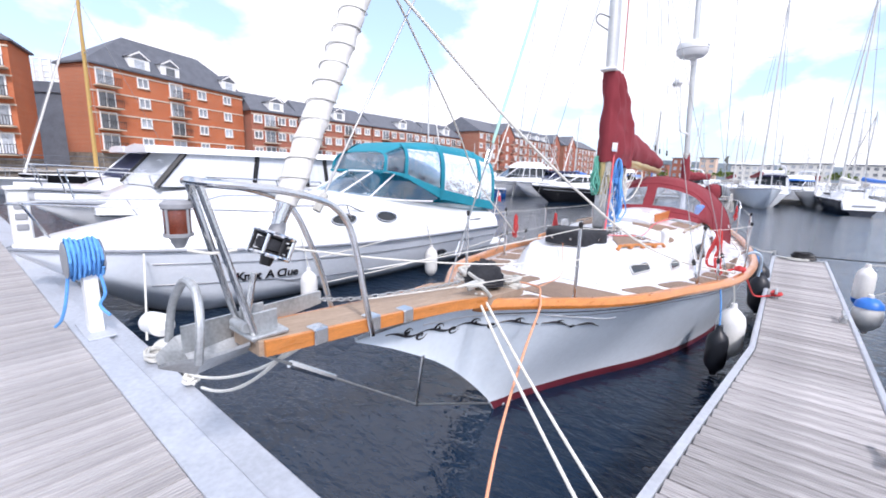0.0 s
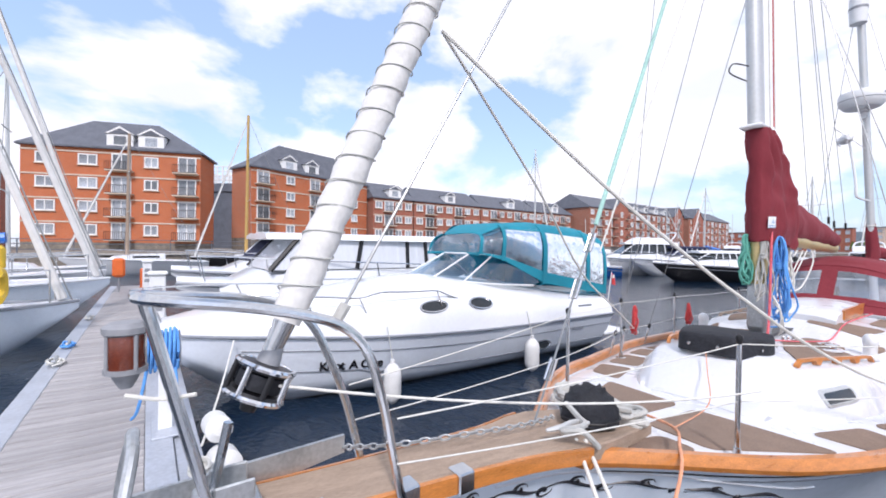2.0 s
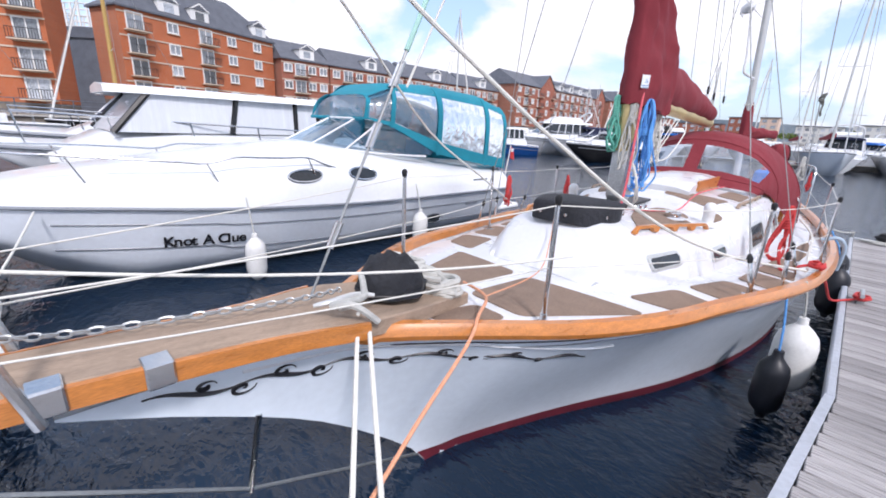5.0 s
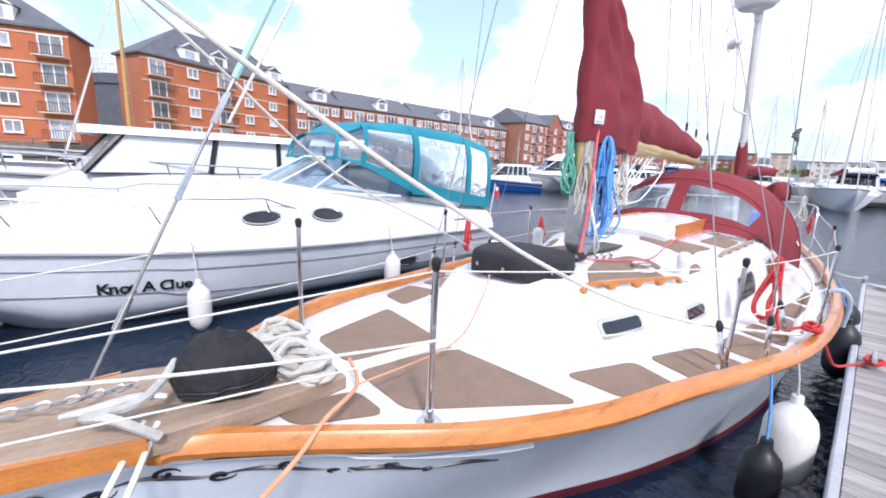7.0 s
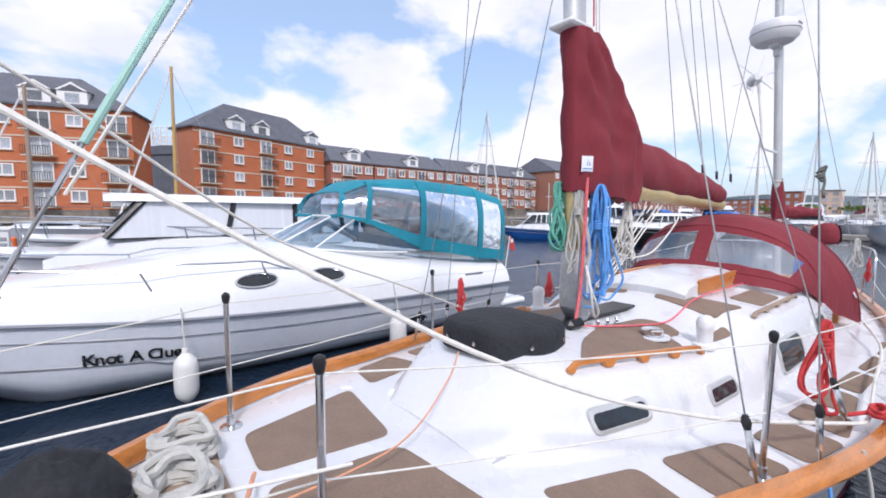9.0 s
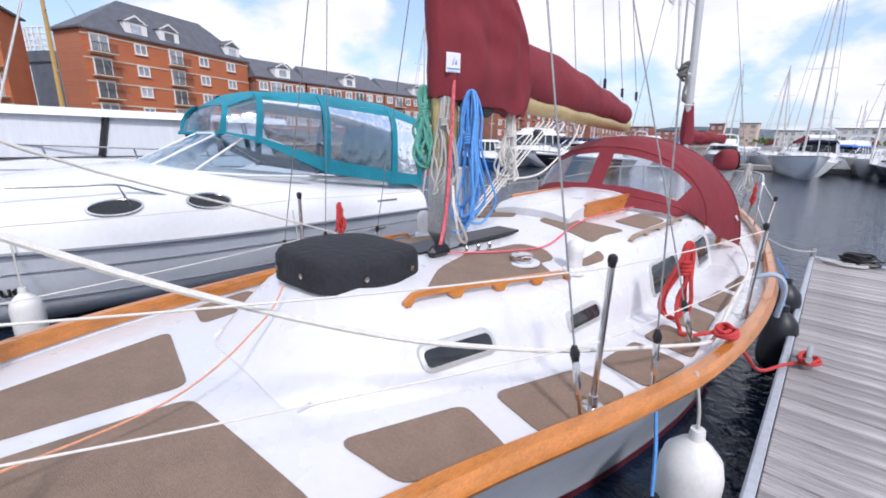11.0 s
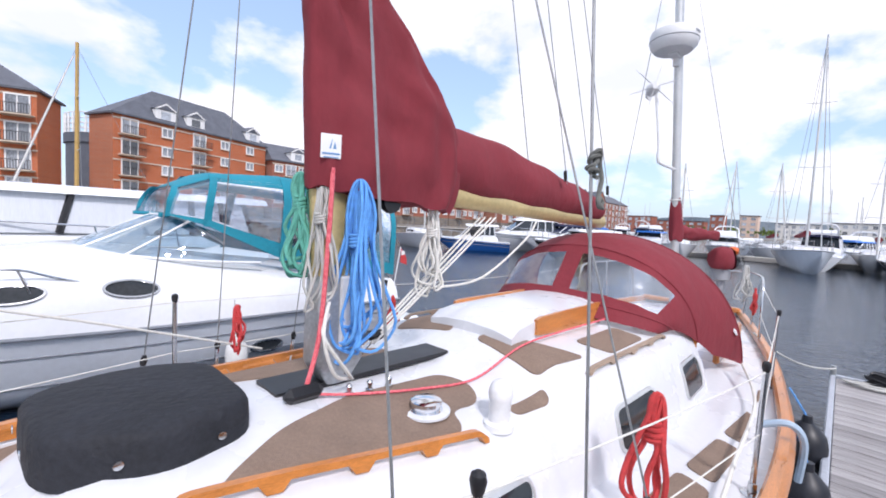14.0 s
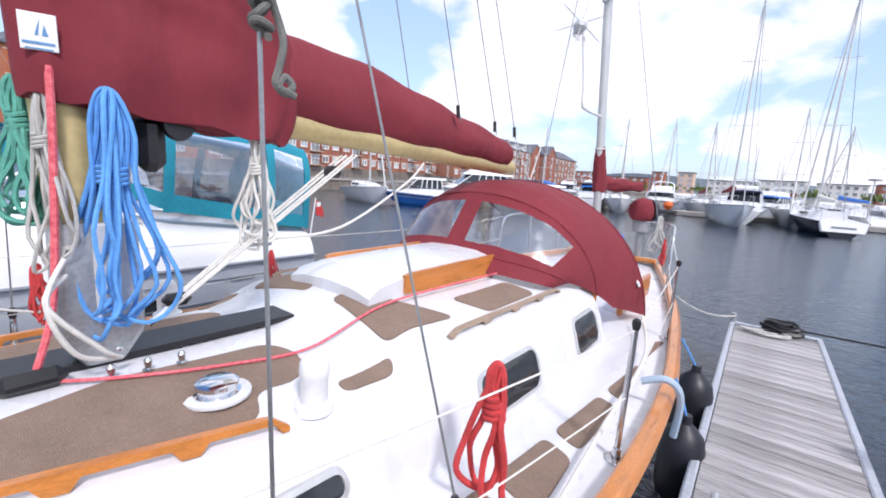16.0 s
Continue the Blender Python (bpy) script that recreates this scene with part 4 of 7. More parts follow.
def house(name_label, origin, heading, width, depth, storeys, columns, roof_h, brick, dormers=(), ground=1.2, sh=2.62, hip=3.0, gables=()):
    """A brick house: facade along local x, facing local -y."""
    h = thing("house", name_label, "building", "houses on the quay", at=pose(*origin, ground, 0, 0, heading))
    H = storeys * sh + 0.3
    part("wall", Shape().box((width / 2, depth / 2, H / 2), (width, depth, H), 0.02), brick, h, smooth=0)
    e = 0.35
    part("plinth", Shape().box((width / 2, depth / 2, (1.12 - ground) / 2), (width - 0.04, depth - 0.04, ground - 1.12)), STONE, h, smooth=0)
    A, B, C, D = (-e, -e, H), (width + e, -e, H), (width + e, depth + e, H), (-e, depth + e, H)
    R0, R1 = (hip, depth / 2, H + roof_h), (width - hip, depth / 2, H + roof_h)
    v = [A, B, C, D, R0, R1] + [(x, y, z - 0.2) for x, y, z in (A, B, C, D)]
    part("roof", Shape().add(v, [(0, 1, 5, 4), (1, 2, 5), (2, 3, 4, 5), (3, 0, 4), (6, 7, 1, 0), (7, 8, 2, 1), (8, 9, 3, 2), (9, 6, 0, 3), (9, 8, 7, 6)]), SLATE, h, smooth=0)
    for s in range(1, storeys + 1):
        part("string_course", Shape().box((width / 2, -0.03, s * sh - 0.35), (width + 0.06, 0.1, 0.16)), CREAM, h, smooth=0)
    for x, kind in columns:
        for s in range(storeys):
            z = s * sh + 1.5
            if kind == 'B':
                add_window(h, (2.0, 2.1), x, z - 0.2)
                b = new("balcony", BALC)
                b.parent = h
                b.matrix_basis = pose(x, 0, z - 0.15)
                r = new("railing", RAIL)
                r.parent = b
            else:
                add_window(h, (1.9, 1.25) if kind == 'W' else (1.5, 1.25), x, z)
    for x in dormers:
        d = Shape().box((x, 1.2, H + 0.85), (2.7, 2.6, 1.7), 0.02)
        dm = part("dormer", d, WHITE_FRAME, h, "white dormer with a little gable", 0)
        part("dormer_roof", Shape().add([(x - 1.55, -0.2, H + 1.65), (x + 1.55, -0.2, H + 1.65), (x, -0.2, H + 2.6), (x - 1.55, 3.2, H + 1.65), (x + 1.55, 3.2, H + 1.65), (x, 3.2, H + 2.6)], [(0, 1, 2), (3, 5, 4), (0, 2, 5, 3), (1, 4, 5, 2), (0, 3, 4, 1)]), SLATE, dm, smooth=0)
        pn = new("pane", WIN[(1.5, 1.25)][1])
        pn.parent = dm
        pn.matrix_basis = pose(x, -0.11, H + 0.9)
        part("gable_board", Shape().add([(x - 1.5, -0.23, H + 1.62), (x, -0.23, H + 2.55), (x + 1.5, -0.23, H + 1.62), (x - 1.1, -0.23, H + 1.66), (x, -0.23, H + 2.3), (x + 1.1, -0.23, H + 1.66)], [(0, 3, 4, 1), (1, 4, 5, 2)]), WHITE_FRAME, dm, smooth=0)
    for x, w in gables:
        part("gable", Shape().add([(x - w / 2, -0.5, 0), (x + w / 2, -0.5, 0), (x + w / 2, -0.5, H), (x, -0.5, H + w * 0.42), (x - w / 2, -0.5, H), (x - w / 2, depth / 2, 0), (x + w / 2, depth / 2, 0), (x + w / 2, depth / 2, H), (x, depth / 2, H + w * 0.42), (x - w / 2, depth / 2, H)], [(0, 1, 2, 3, 4), (9, 8, 7, 6, 5), (0, 5, 6, 1), (1, 6, 7, 2), (2, 7, 8, 3), (3, 8, 9, 4), (4, 9, 5, 0)]), brick, h, "projecting gabled bay", 0)
        part("gable_roof", Shape().add([(x - w / 2 - 0.3, -0.75, H - 0.1), (x, -0.75, H + w * 0.42 + 0.12), (x + w / 2 + 0.3, -0.75, H - 0.1), (x - w / 2 - 0.3, depth / 2, H - 0.1), (x, depth / 2, H + w * 0.42 + 0.12), (x + w / 2 + 0.3, depth / 2, H - 0.1)], [(0, 1, 4, 3), (1, 2, 5, 4)]), SLATE, h, smooth=0)
        for s in range(storeys):
            add_window(h, (1.2, 1.5), x, s * sh + 1.5, -0.5)
    return h


def facing(a, b):
    """Heading for a facade that runs from a to b, left to right as seen from the water."""
    return math.degrees(math.atan2(b[1] - a[1], b[0] - a[0]))


def quay_house(label, a, b, depth, storeys, cols, roof_h, brick, **kw):
    w = math.hypot(b[0] - a[0], b[1] - a[1])
    return house(label, a, facing(a, b), w, depth, storeys, [(u * w, k) for u, k in cols], roof_h, brick, **kw)


W5 = ((0.11, 'W'), (0.34, 'W'), (0.52, 'B'), (0.71, 'N'), (0.91, 'B'))
quay_house("four-storey orange brick flats with slate roof and balconies", (-63.8, -16.2), (-57.45, 0.7), 6, 4, ((0.13, 'W'), (0.355, 'W'), (0.54, 'B'), (0.71, 'N'), (0.92, 'B')), 3.7, BRICK, dormers=(9.6, 12.8), hip=5.5, ground=2.08, sh=2.7)
quay_house("tall orange brick flats with slate roof and dormers", (-62.25, 7.35), (-70.3, 28.9), 5, 4, ((0.08, 'B'), (0.28, 'N'), (0.48, 'B'), (0.66, 'N'), (0.86, 'N')), 4.3, BRICK, dormers=(6.2, 10.4, 20.3), hip=6.0, ground=3.0, sh=2.5)
quay_house("brick flats at the edge of the quay", (-74.0, -44.0), (-73.0, -22.0), 13, 4, W5, 4.0, BRICK_DARK, hip=5.0)
y0 = 29.4
for i, (L, st) in enumerate(((9.2, 3), (18, 3), (18.6, 3), (15, 3))):
    n = 4
    quay_house("three-storey red brick terrace with slate roof and small gables", (-68.5 - 0.6 * i, y0), (-69.0 - 0.6 * i, y0 + L - 0.4), 9, st, [((k + 0.5) / round(L / 2.6), 'B' if k % 3 == 1 else 'N') for k in range(round(L / 2.6))], 3.2, BRICK_DARK, hip=0.6, dormers=(L * 0.5,), ground=3.0)
    y0 += L
quay_house("red brick warehouse flats with gabled bays", (-66.0, 91.5), (-70.0, 152.0), 14, 4, [(0.02 + 0.06 * k, 'B' if k % 2 else 'N') for k in range(17)], 4.0, BRICK_DARK, gables=((16.0, 8.0), (56.0, 8.0)), dormers=(25.0, 32.0, 39.0, 46.0), hip=1.0, sh=2.6, ground=2.6)
quay_house("red brick warehouse flats with gabled bays", (-70.5, 158.0), (-73.0, 200.0), 14, 4, [(0.05 + 0.1 * k, 'B' if k % 2 else 'N') for k in range(10)], 4.0, BRICK_DARK, gables=((7.0, 9.0),), hip=1.0, sh=2.7, ground=2.6)

tank = thing("round_hall", "round dark clad hall with a white roof railing behind the flats", "building")
part("wall", Shape().turn([(8.0, 1.0), (8.0, 12.6), (8.3, 12.6), (8.3, 14.2), (7.6, 14.2)], (-98, 13.4, 0), seg=48), GREY_CLAD, tank)
rail = Shape()
for k in range(40):
    t = 2 * math.pi * k / 40
    rail.tube([(-98 + 8.1 * math.cos(t), 13.4 + 8.1 * math.sin(t), 14.0), (-98 + 8.1 * math.cos(t), 13.4 + 8.1 * math.sin(t), 17.6)], 0.16, 4)
for z in (14.9, 15.8, 16.7, 17.6):
    rail.tube([(-98 + 8.1 * math.cos(2 * math.pi * k / 40), 13.4 + 8.1 * math.sin(2 * math.pi * k / 40), z) for k in range(40)], 0.10, 4, closed=True)
part("railing", rail, WHITE_FRAME, tank)

quay = thing("quay", "stone harbour wall with a paved promenade", "quay", kind="structure")
part("quay_wall", Shape().box((-69.0, 60.0, 0.3), (60.0, 330.0, 1.7), 0.05), STONE, quay, smooth=0)
part("coping", Shape().box((-39.3, 60.0, 1.18), (0.9, 330.0, 0.12), 0.03), CONCRETE, quay, smooth=0)
fence = thing("quay_railing", "dark steel railing along the quay edge", "railing")
posts = Shape().box((0, 0, 0.55), (0.07, 0.07, 1.1), 0.01).mesh("post", GREY_CLAD, 0)
for i in range(60):
    p = new("post", posts)
    p.parent = fence
    p.matrix_basis = pose(-39.6, -60 + 3.0 * i, 1.22)
for z in (1.55, 1.95, 2.3):
    part("rail", Shape().tube([(-39.6, -60, z), (-39.6, 120, z)], 0.03, 5), GREY_CLAD, fence)
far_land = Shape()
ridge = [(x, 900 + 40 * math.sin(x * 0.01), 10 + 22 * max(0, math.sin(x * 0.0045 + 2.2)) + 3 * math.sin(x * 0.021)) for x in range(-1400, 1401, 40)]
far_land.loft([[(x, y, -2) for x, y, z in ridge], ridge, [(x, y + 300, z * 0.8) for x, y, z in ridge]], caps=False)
single("hill", far_land, HILL, "low hills beyond the harbour, coloured pale blue-grey for distance haze", "hill", kind="structure", smooth=80)

# ---- fittings of the yacht ----
def hank(name, label, x, y, z0, z1, mat, r=0.011, loops=7, width=0.07, seed=1, group="rope hanks"):
    """A hung rope coil of uneven loops, gathered by turns near its top."""
    rnd = random.Random(seed)
    pts = []
    base = rnd.uniform(0.2, 1.4)
    for i in range(loops):
        a = base + rnd.uniform(-0.9, 0.9)
        w = width * rnd.uniform(0.25, 1.2)
        zl = z1 + (rnd.uniform(0, 0.34) ** 1.2) * (z0 - z1)
        ox, oy = rnd.uniform(-0.55, 0.55) * width, rnd.uniform(-0.55, 0.55) * width
        skew = rnd.uniform(-0.5, 0.5)
        for k in range(14):
            u = 2 * math.pi * k / 14
            d = (1 - math.cos(u)) / 2
            waist = 0.24 + (1.15 * (d - 0.36) if d > 0.36 else 0.55 * (0.36 - d))
            g = w * (math.sin(u) + skew * 0.35 * math.sin(2 * u)) * waist
            j = 0.020 * (0.3 + d)
            pts.append((x + ox * d + g * math.cos(a) + rnd.uniform(-j, j), y + oy * d + g * math.sin(a) + rnd.uniform(-j, j), z0 - (z0 - zl) * d))
    h = thing(name, label, "rope", group)
    part("coil", Shape().tube(spline(pts, 3), r, 6), mat, h)
    zt = z0 - 0.36 * (z0 - z1)
    q = 0.010 + 0.17 * width
    wrap = [(x + q * math.cos(t), y + q * math.sin(t), zt + 2 * r * t / 6.3 + 0.004 * math.sin(t)) for t in [0.5 * k for k in range(50)]]
    part("wrap", Shape().tube(wrap, r, 6), mat, h)
    return h


def rope(name, label, pts, r, mat, group="", per=8):
    return single(name, Shape().tube(spline(pts, per), r, 7), mat, label, "rope", group)


def heap(name, label, c, rx, ry, h, mat, r=0.013, turns=9, seed=3, group="rope heaps"):
    rnd = random.Random(seed)
    pts = []
    for i in range(turns * 8):
        t = 2 * math.pi * i / 8 + rnd.uniform(-0.15, 0.15)
        q = rnd.uniform(0.55, 1.0)
        pts.append((c[0] + rx * q * math.cos(t) + rnd.uniform(-0.01, 0.01), c[1] + ry * q * math.sin(t), c[2] + r + h * (i / (turns * 8)) * rnd.uniform(0.5, 1)))
    return single(name, Shape().tube(spline(pts, 4), r, 6), mat, label, "rope", group)


def fender(label, c, r, length, mat, top, rope_mat=ROPE_BLUE, group="fenders"):
    f = thing("fender", label, "fender", group)
    h = length / 2
    prof = [(0.012, -h - 0.03), (0.03, -h - 0.03), (0.035, -h), (r * 0.55, -h + r * 0.25), (r * 0.88, -h + r * 0.65), (r, -h + r * 1.2), (r, 0), (r, h - r * 1.2), (r * 0.88, h - r * 0.65), (r * 0.55, h - r * 0.25), (0.035, h), (0.03, h + 0.05), (0.012, h + 0.05)]
    part("body", Shape().turn(prof, c, seg=20), mat, f)
    part("lanyard", Shape().tube(spline([(c[0], c[1], c[2] + h + 0.03), ((c[0] + top[0]) / 2 + 0.01, (c[1] + top[1]) / 2, (c[2] + h + top[2]) / 2), top], 5), 0.008, 6), rope_mat, f)
    return f


# pulpit
pulpit = part("pulpit", Shape().tube(spline([(0.0, -4.58, 1.975), (0.06, -4.56, 1.97), (0.12, -4.45, 1.96), (0.155, -4.30, 1.94), (0.175, -4.15, 1.905), (0.178, -4.05, 1.86), (0.178, -3.975, 1.77), (0.175, -3.92, 1.60), (0.172, -3.885, 1.44), (0.16, -3.82, 1.18)], 6), 0.016, 10), STEEL, yacht, "polished steel pulpit on the bowsprit")
part("pulpit_rail", Shape().tube(spline([(0.0, -4.58, 1.975), (-0.06, -4.56, 1.965), (-0.13, -4.42, 1.95), (-0.165, -4.27, 1.93), (-0.175, -4.12, 1.88), (-0.175, -4.04, 1.81), (-0.175, -3.97, 1.67), (-0.17, -3.90, 1.48), (-0.15, -3.84, 1.22)], 6), 0.016, 10), STEEL, pulpit)
for x in (-0.07, 0.07):
    part("pulpit_leg", Shape().tube([(x * 0.7, -4.56, 1.965), (x * 1.1, -4.38, 1.27)], 0.015, 10), STEEL, pulpit)
for y, w in ((-3.80, 0.20), (-3.56, 0.185), (-4.12, 0.16)):
    part("bracket", Shape().box((curve(SW, y) + 0.025, y, sprit_z(y) - 0.03), (0.02, 0.075, 0.08), 0.006), STEEL, bowsprit)
    part("bracket", Shape().box((curve(SW, y) - 0.01, y, sprit_z(y) + 0.004), (0.07, 0.075, 0.012), 0.004), STEEL, bowsprit)
part("stem_fitting", Shape().box((0, -4.34, sprit_z(-4.34) + 0.012), (0.22, 0.17, 0.02), 0.006).box((0.06, -4.34, sprit_z(-4.36) + 0.06), (0.012, 0.11, 0.10), 0.004).box((-0.06, -4.34, sprit_z(-4.36) + 0.06), (0.012, 0.11, 0.10), 0.004), GALV, bowsprit, "galvanised stem fitting with cheeks")
part("bow_roller", Shape().tube([(-0.06, -4.42, 1.36), (0.06, -4.42, 1.36)], 0.022, 12), GALV, bowsprit)
# bobstay and striker
part("bobstay", Shape().tube([(0, -4.33, 1.19), (0, -3.30, 0.485), (0, -2.33, 0.06)], 0.008, 6), WIRE, yacht, "wire bobstay under the bowsprit")
part("striker", Shape().tube([(0, -3.24, 0.82), (0, -3.30, 0.475)], 0.013, 8), STEEL, yacht)
part("bottlescrew", Shape().tube([(0, -4.2, 1.10), (0, -3.95, 0.93)], 0.02, 8), STEEL, yacht)
# furled headsail
ST0, ST1 = Vector((0, -4.31, 1.59)), Vector((-0.05, -0.55, 10.2))


def stay(z):
    return ST0.lerp(ST1, (z - ST0.z) / (ST1.z - ST0.z))


furl = thing("furled_headsail", "white furled headsail wrapped in a laced sleeve on the forestay", "sail")
zs_ = [1.87 + 0.042 * i for i in range(34)]
part("sleeve", Shape().tube([stay(z) for z in zs_], [0.059 * (0.82 if i < 2 else 1) + 0.004 * math.sin(i * 2.2) for i in range(34)], 18), SAIL_WHITE, furl)
part("upper_sail", Shape().tube([stay(3.25), stay(3.4), stay(6.0), stay(9.6)], [0.06, 0.055, 0.045, 0.02], 14), SAIL_WHITE, furl)
lace = []
for i in range(240):
    z = 1.9 + 1.34 * i / 239
    p, t = stay(z), i * 0.40
    lace.append(p + Vector((math.cos(t) * 0.061, math.sin(t) * 0.061, -0.35 * math.sin(t) * 0.061)))
part("lacing", Shape().tube(lace, 0.003, 4), ROPE_GREY, furl)
for z in (3.22, 3.26):
    part("collar", Shape().turn([(0.075, -0.012), (0.085, -0.005), (0.085, 0.012), (0.075, 0.02)], stay(z), seg=18), PLASTIC_WHITE, furl)
part("swivel", Shape().tube([stay(1.74), stay(1.89)], [0.026, 0.038], 12), STEEL, furl)
drum = thing("furling_drum", "black and chrome headsail furling drum with its cage", "furling drum")
axis = (ST1 - ST0).to_track_quat('Z', 'Y').to_matrix()
DS = 0.78
part("drum_body", Shape().turn([(DS * a, DS * b) for a, b in [(0.03, -0.12), (0.04, -0.07), (0.105, -0.065), (0.112, -0.05), (0.105, -0.04), (0.06, -0.035), (0.06, 0.035), (0.105, 0.04), (0.112, 0.05), (0.105, 0.065), (0.05, 0.072)]], (0, -4.262, 1.69), axis), BLACK, drum)
part("boot", Shape().turn([(DS * a, DS * b) for a, b in [(0.048, 0.073), (0.045, 0.10), (0.036, 0.14), (0.028, 0.165)]], (0, -4.262, 1.69), axis), PLASTIC_GREY, drum)
part("wound_line", Shape().turn([(DS * a, DS * b) for a, b in [(0.062, -0.034), (0.088, -0.03), (0.09, 0.0), (0.088, 0.03), (0.062, 0.034)]], (0, -4.262, 1.69), axis), BLACK_CANVAS, drum)
for k in range(8):
    t = 2 * math.pi * k / 8
    o = axis @ Vector((0.088 * math.cos(t), 0.088 * math.sin(t), 0))
    part("cage_bar", Shape().tube([Vector((0, -4.262, 1.69)) + o + axis @ Vector((0, 0, s)) for s in (-0.047, 0.047)], 0.009, 6, flat=0.4), CHROME if k % 2 else BLACK, drum)
for s in (-0.047, 0.047):
    part("cage_ring", Shape().tube([Vector((0, -4.262, 1.69)) + axis @ Vector((0.088 * math.cos(2 * math.pi * k / 24), 0.088 * math.sin(2 * math.pi * k / 24), s)) for k in range(24)], 0.009, 6, closed=True), CHROME, drum)
part("toggle", Shape().tube([(0, -4.35, 1.58), (0, -4.40, 1.33)], 0.014, 8), STEEL, drum)
# anchor: plough plate with roll bar and shank
anchor = thing("anchor", "galvanised anchor with a roll bar stowed over the bowsprit end", "anchor")
A = Vector((-0.07, -4.685, 1.18))
plate = [[(-0.16, 0.26, 0.13), (0.0, 0.34, 0.03), (0.16, 0.26, 0.13)], [(-0.15, 0.08, 0.12), (0.0, 0.10, 0.0), (0.15, 0.08, 0.12)], [(-0.05, -0.02, 0.10), (0, -0.03, 0.075), (0.05, -0.02, 0.10)]]
up_ = [[A + Vector(p) for p in r] for r in plate]
part("fluke", Shape().loft([u + [p - Vector((0, 0, 0.014)) for p in u[::-1]] for u in up_], close=True), GALV, anchor, smooth=20)
part("roll_bar", Shape().tube(spline([A + Vector(p) for p in ((-0.16, 0.06, 0.10), (-0.15, 0.08, 0.25), (-0.08, 0.10, 0.36), (0.0, 0.10, 0.39), (0.08, 0.10, 0.36), (0.15, 0.08, 0.25), (0.16, 0.06, 0.10))], 6), 0.017, 10), GALV, anchor)
part("shank", Shape().prism([(-0.16, -4.6), (-0.145, -4.6), (-0.145, -3.92), (-0.16, -3.92)], lambda x, y: 1.22 + (y + 4.6) * 0.13, lambda x, y: 1.36 + 0.04 * math.sin((y + 4.6) * 4)), GALV, anchor)
chain = thing("anchor_chain", "galvanised anchor chain lying along the bowsprit", "chain")
link = Shape().tube([(0.012 * math.cos(t), 0.024 * math.sin(t), 0) for t in [2 * math.pi * k / 10 for k in range(10)]], 0.0045, 5, closed=True).mesh("link", GALV)
cpts = spline([(-0.14, -3.92, 1.33), (-0.12, -3.7, 1.29), (-0.05, -3.35, 1.275), (0.0, -3.05, 1.262), (0.0, -2.85, 1.255)], 8)
for i in range(len(cpts) - 1):
    d = (cpts[i + 1] - cpts[i])
    l = new("link", link)
    l.parent = chain
    l.matrix_basis = Matrix.Translation(cpts[i]) @ d.to_track_quat('Y', 'Z').to_matrix().to_4x4() @ pose(0, 0, 0, 0, 35 if i % 2 else -40, 0) @ Matrix.Diagonal((1.0, d.length / 0.040, 1.0, 1))
# navigation lantern
lantern = thing("navigation_lantern", "grey lantern with a dark red lens hung on the pulpit", "lantern")
LC = Vector((-0.075, -4.60, 1.815))
part("lens", Shape().turn([(0.043, -0.052), (0.047, -0.045), (0.047, 0.045), (0.043, 0.052)], LC, seg=16), RED_LENS, lantern)
part("cap", Shape().turn([(0.052, 0.048), (0.056, 0.052), (0.056, 0.068), (0.04, 0.08)], LC, seg=16), PLASTIC_GREY, lantern)
part("base", Shape().turn([(0.016, -0.105), (0.024, -0.09), (0.036, -0.065), (0.052, -0.06), (0.052, -0.046)], LC, seg=16), PLASTIC_GREY, lantern)
for t in (0.5, 2.0, 3.6, 5.2):
    part("cage_bar", Shape().box(LC + Vector((0.048 * math.cos(t), 0.048 * math.sin(t), 0)), (0.010, 0.010, 0.11), 0.003), PLASTIC_GREY, lantern)
part("stay_bar", Shape().tube([LC + Vector((0, 0.05, 0.08)), (0.0, -4.57, 1.96)], 0.008, 6), STEEL, lantern)
# windlass cover, cleats, ropes on the foredeck
rnd = random.Random(5)
secs = []
for i in range(11):
    f = i / 10
    y = -2.77 + 0.32 * f
    w = 0.132 * (math.sin(math.pi * min(max(f, 0.06), 0.94)) ** 0.45)
    h = 0.185 * (math.sin(math.pi * min(max(f * 0.9 + 0.05, 0.05), 0.97)) ** 0.5)
    ring = []
    for k in range(18):
        t = math.pi * k / 17
        j = 1 + 0.22 * noise.noise(Vector((k * 0.8, i * 0.9, 3)))
        ring.append((0.045 + w * math.cos(t) * j * 1.05, y, 1.215 + h * (math.sin(t) ** 0.7) * j - 0.03 * f))
    secs.append(ring)
wcov = thing("windlass_cover", "crumpled black canvas cover over the anchor windlass", "cover")
part("canvas", Shape().loft(secs), BLACK_CANVAS, wcov, smooth=60)
part("draw_cord", Shape().tube([Vector((r_[k][0] * 1.02, r_[k][1], 1.232)) for k in (0,) for r_ in secs] + [Vector((r_[17][0] * 1.02, r_[17][1], 1.232)) for r_ in secs[::-1]], 0.006, 6, closed=True), BLACK, wcov)
for x, y in ((0.15, -2.93),):
    c = thing("cleat", "cast alloy mooring cleat on the bowsprit heel", "cleat", "bow cleats")
    part("horn", Shape().tube(spline([(x - 0.03, y - 0.12, 1.275), (x, y - 0.05, 1.285), (x, y + 0.05, 1.285), (x + 0.03, y + 0.12, 1.275)], 4), [0.008, 0.010, 0.012, 0.013, 0.014, 0.015, 0.015, 0.015, 0.014, 0.013, 0.012, 0.010, 0.008], 8), ALUMINIUM, c)
    part("foot", Shape().box((x, y, 1.255), (0.035, 0.07, 0.04), 0.01), ALUMINIUM, c)
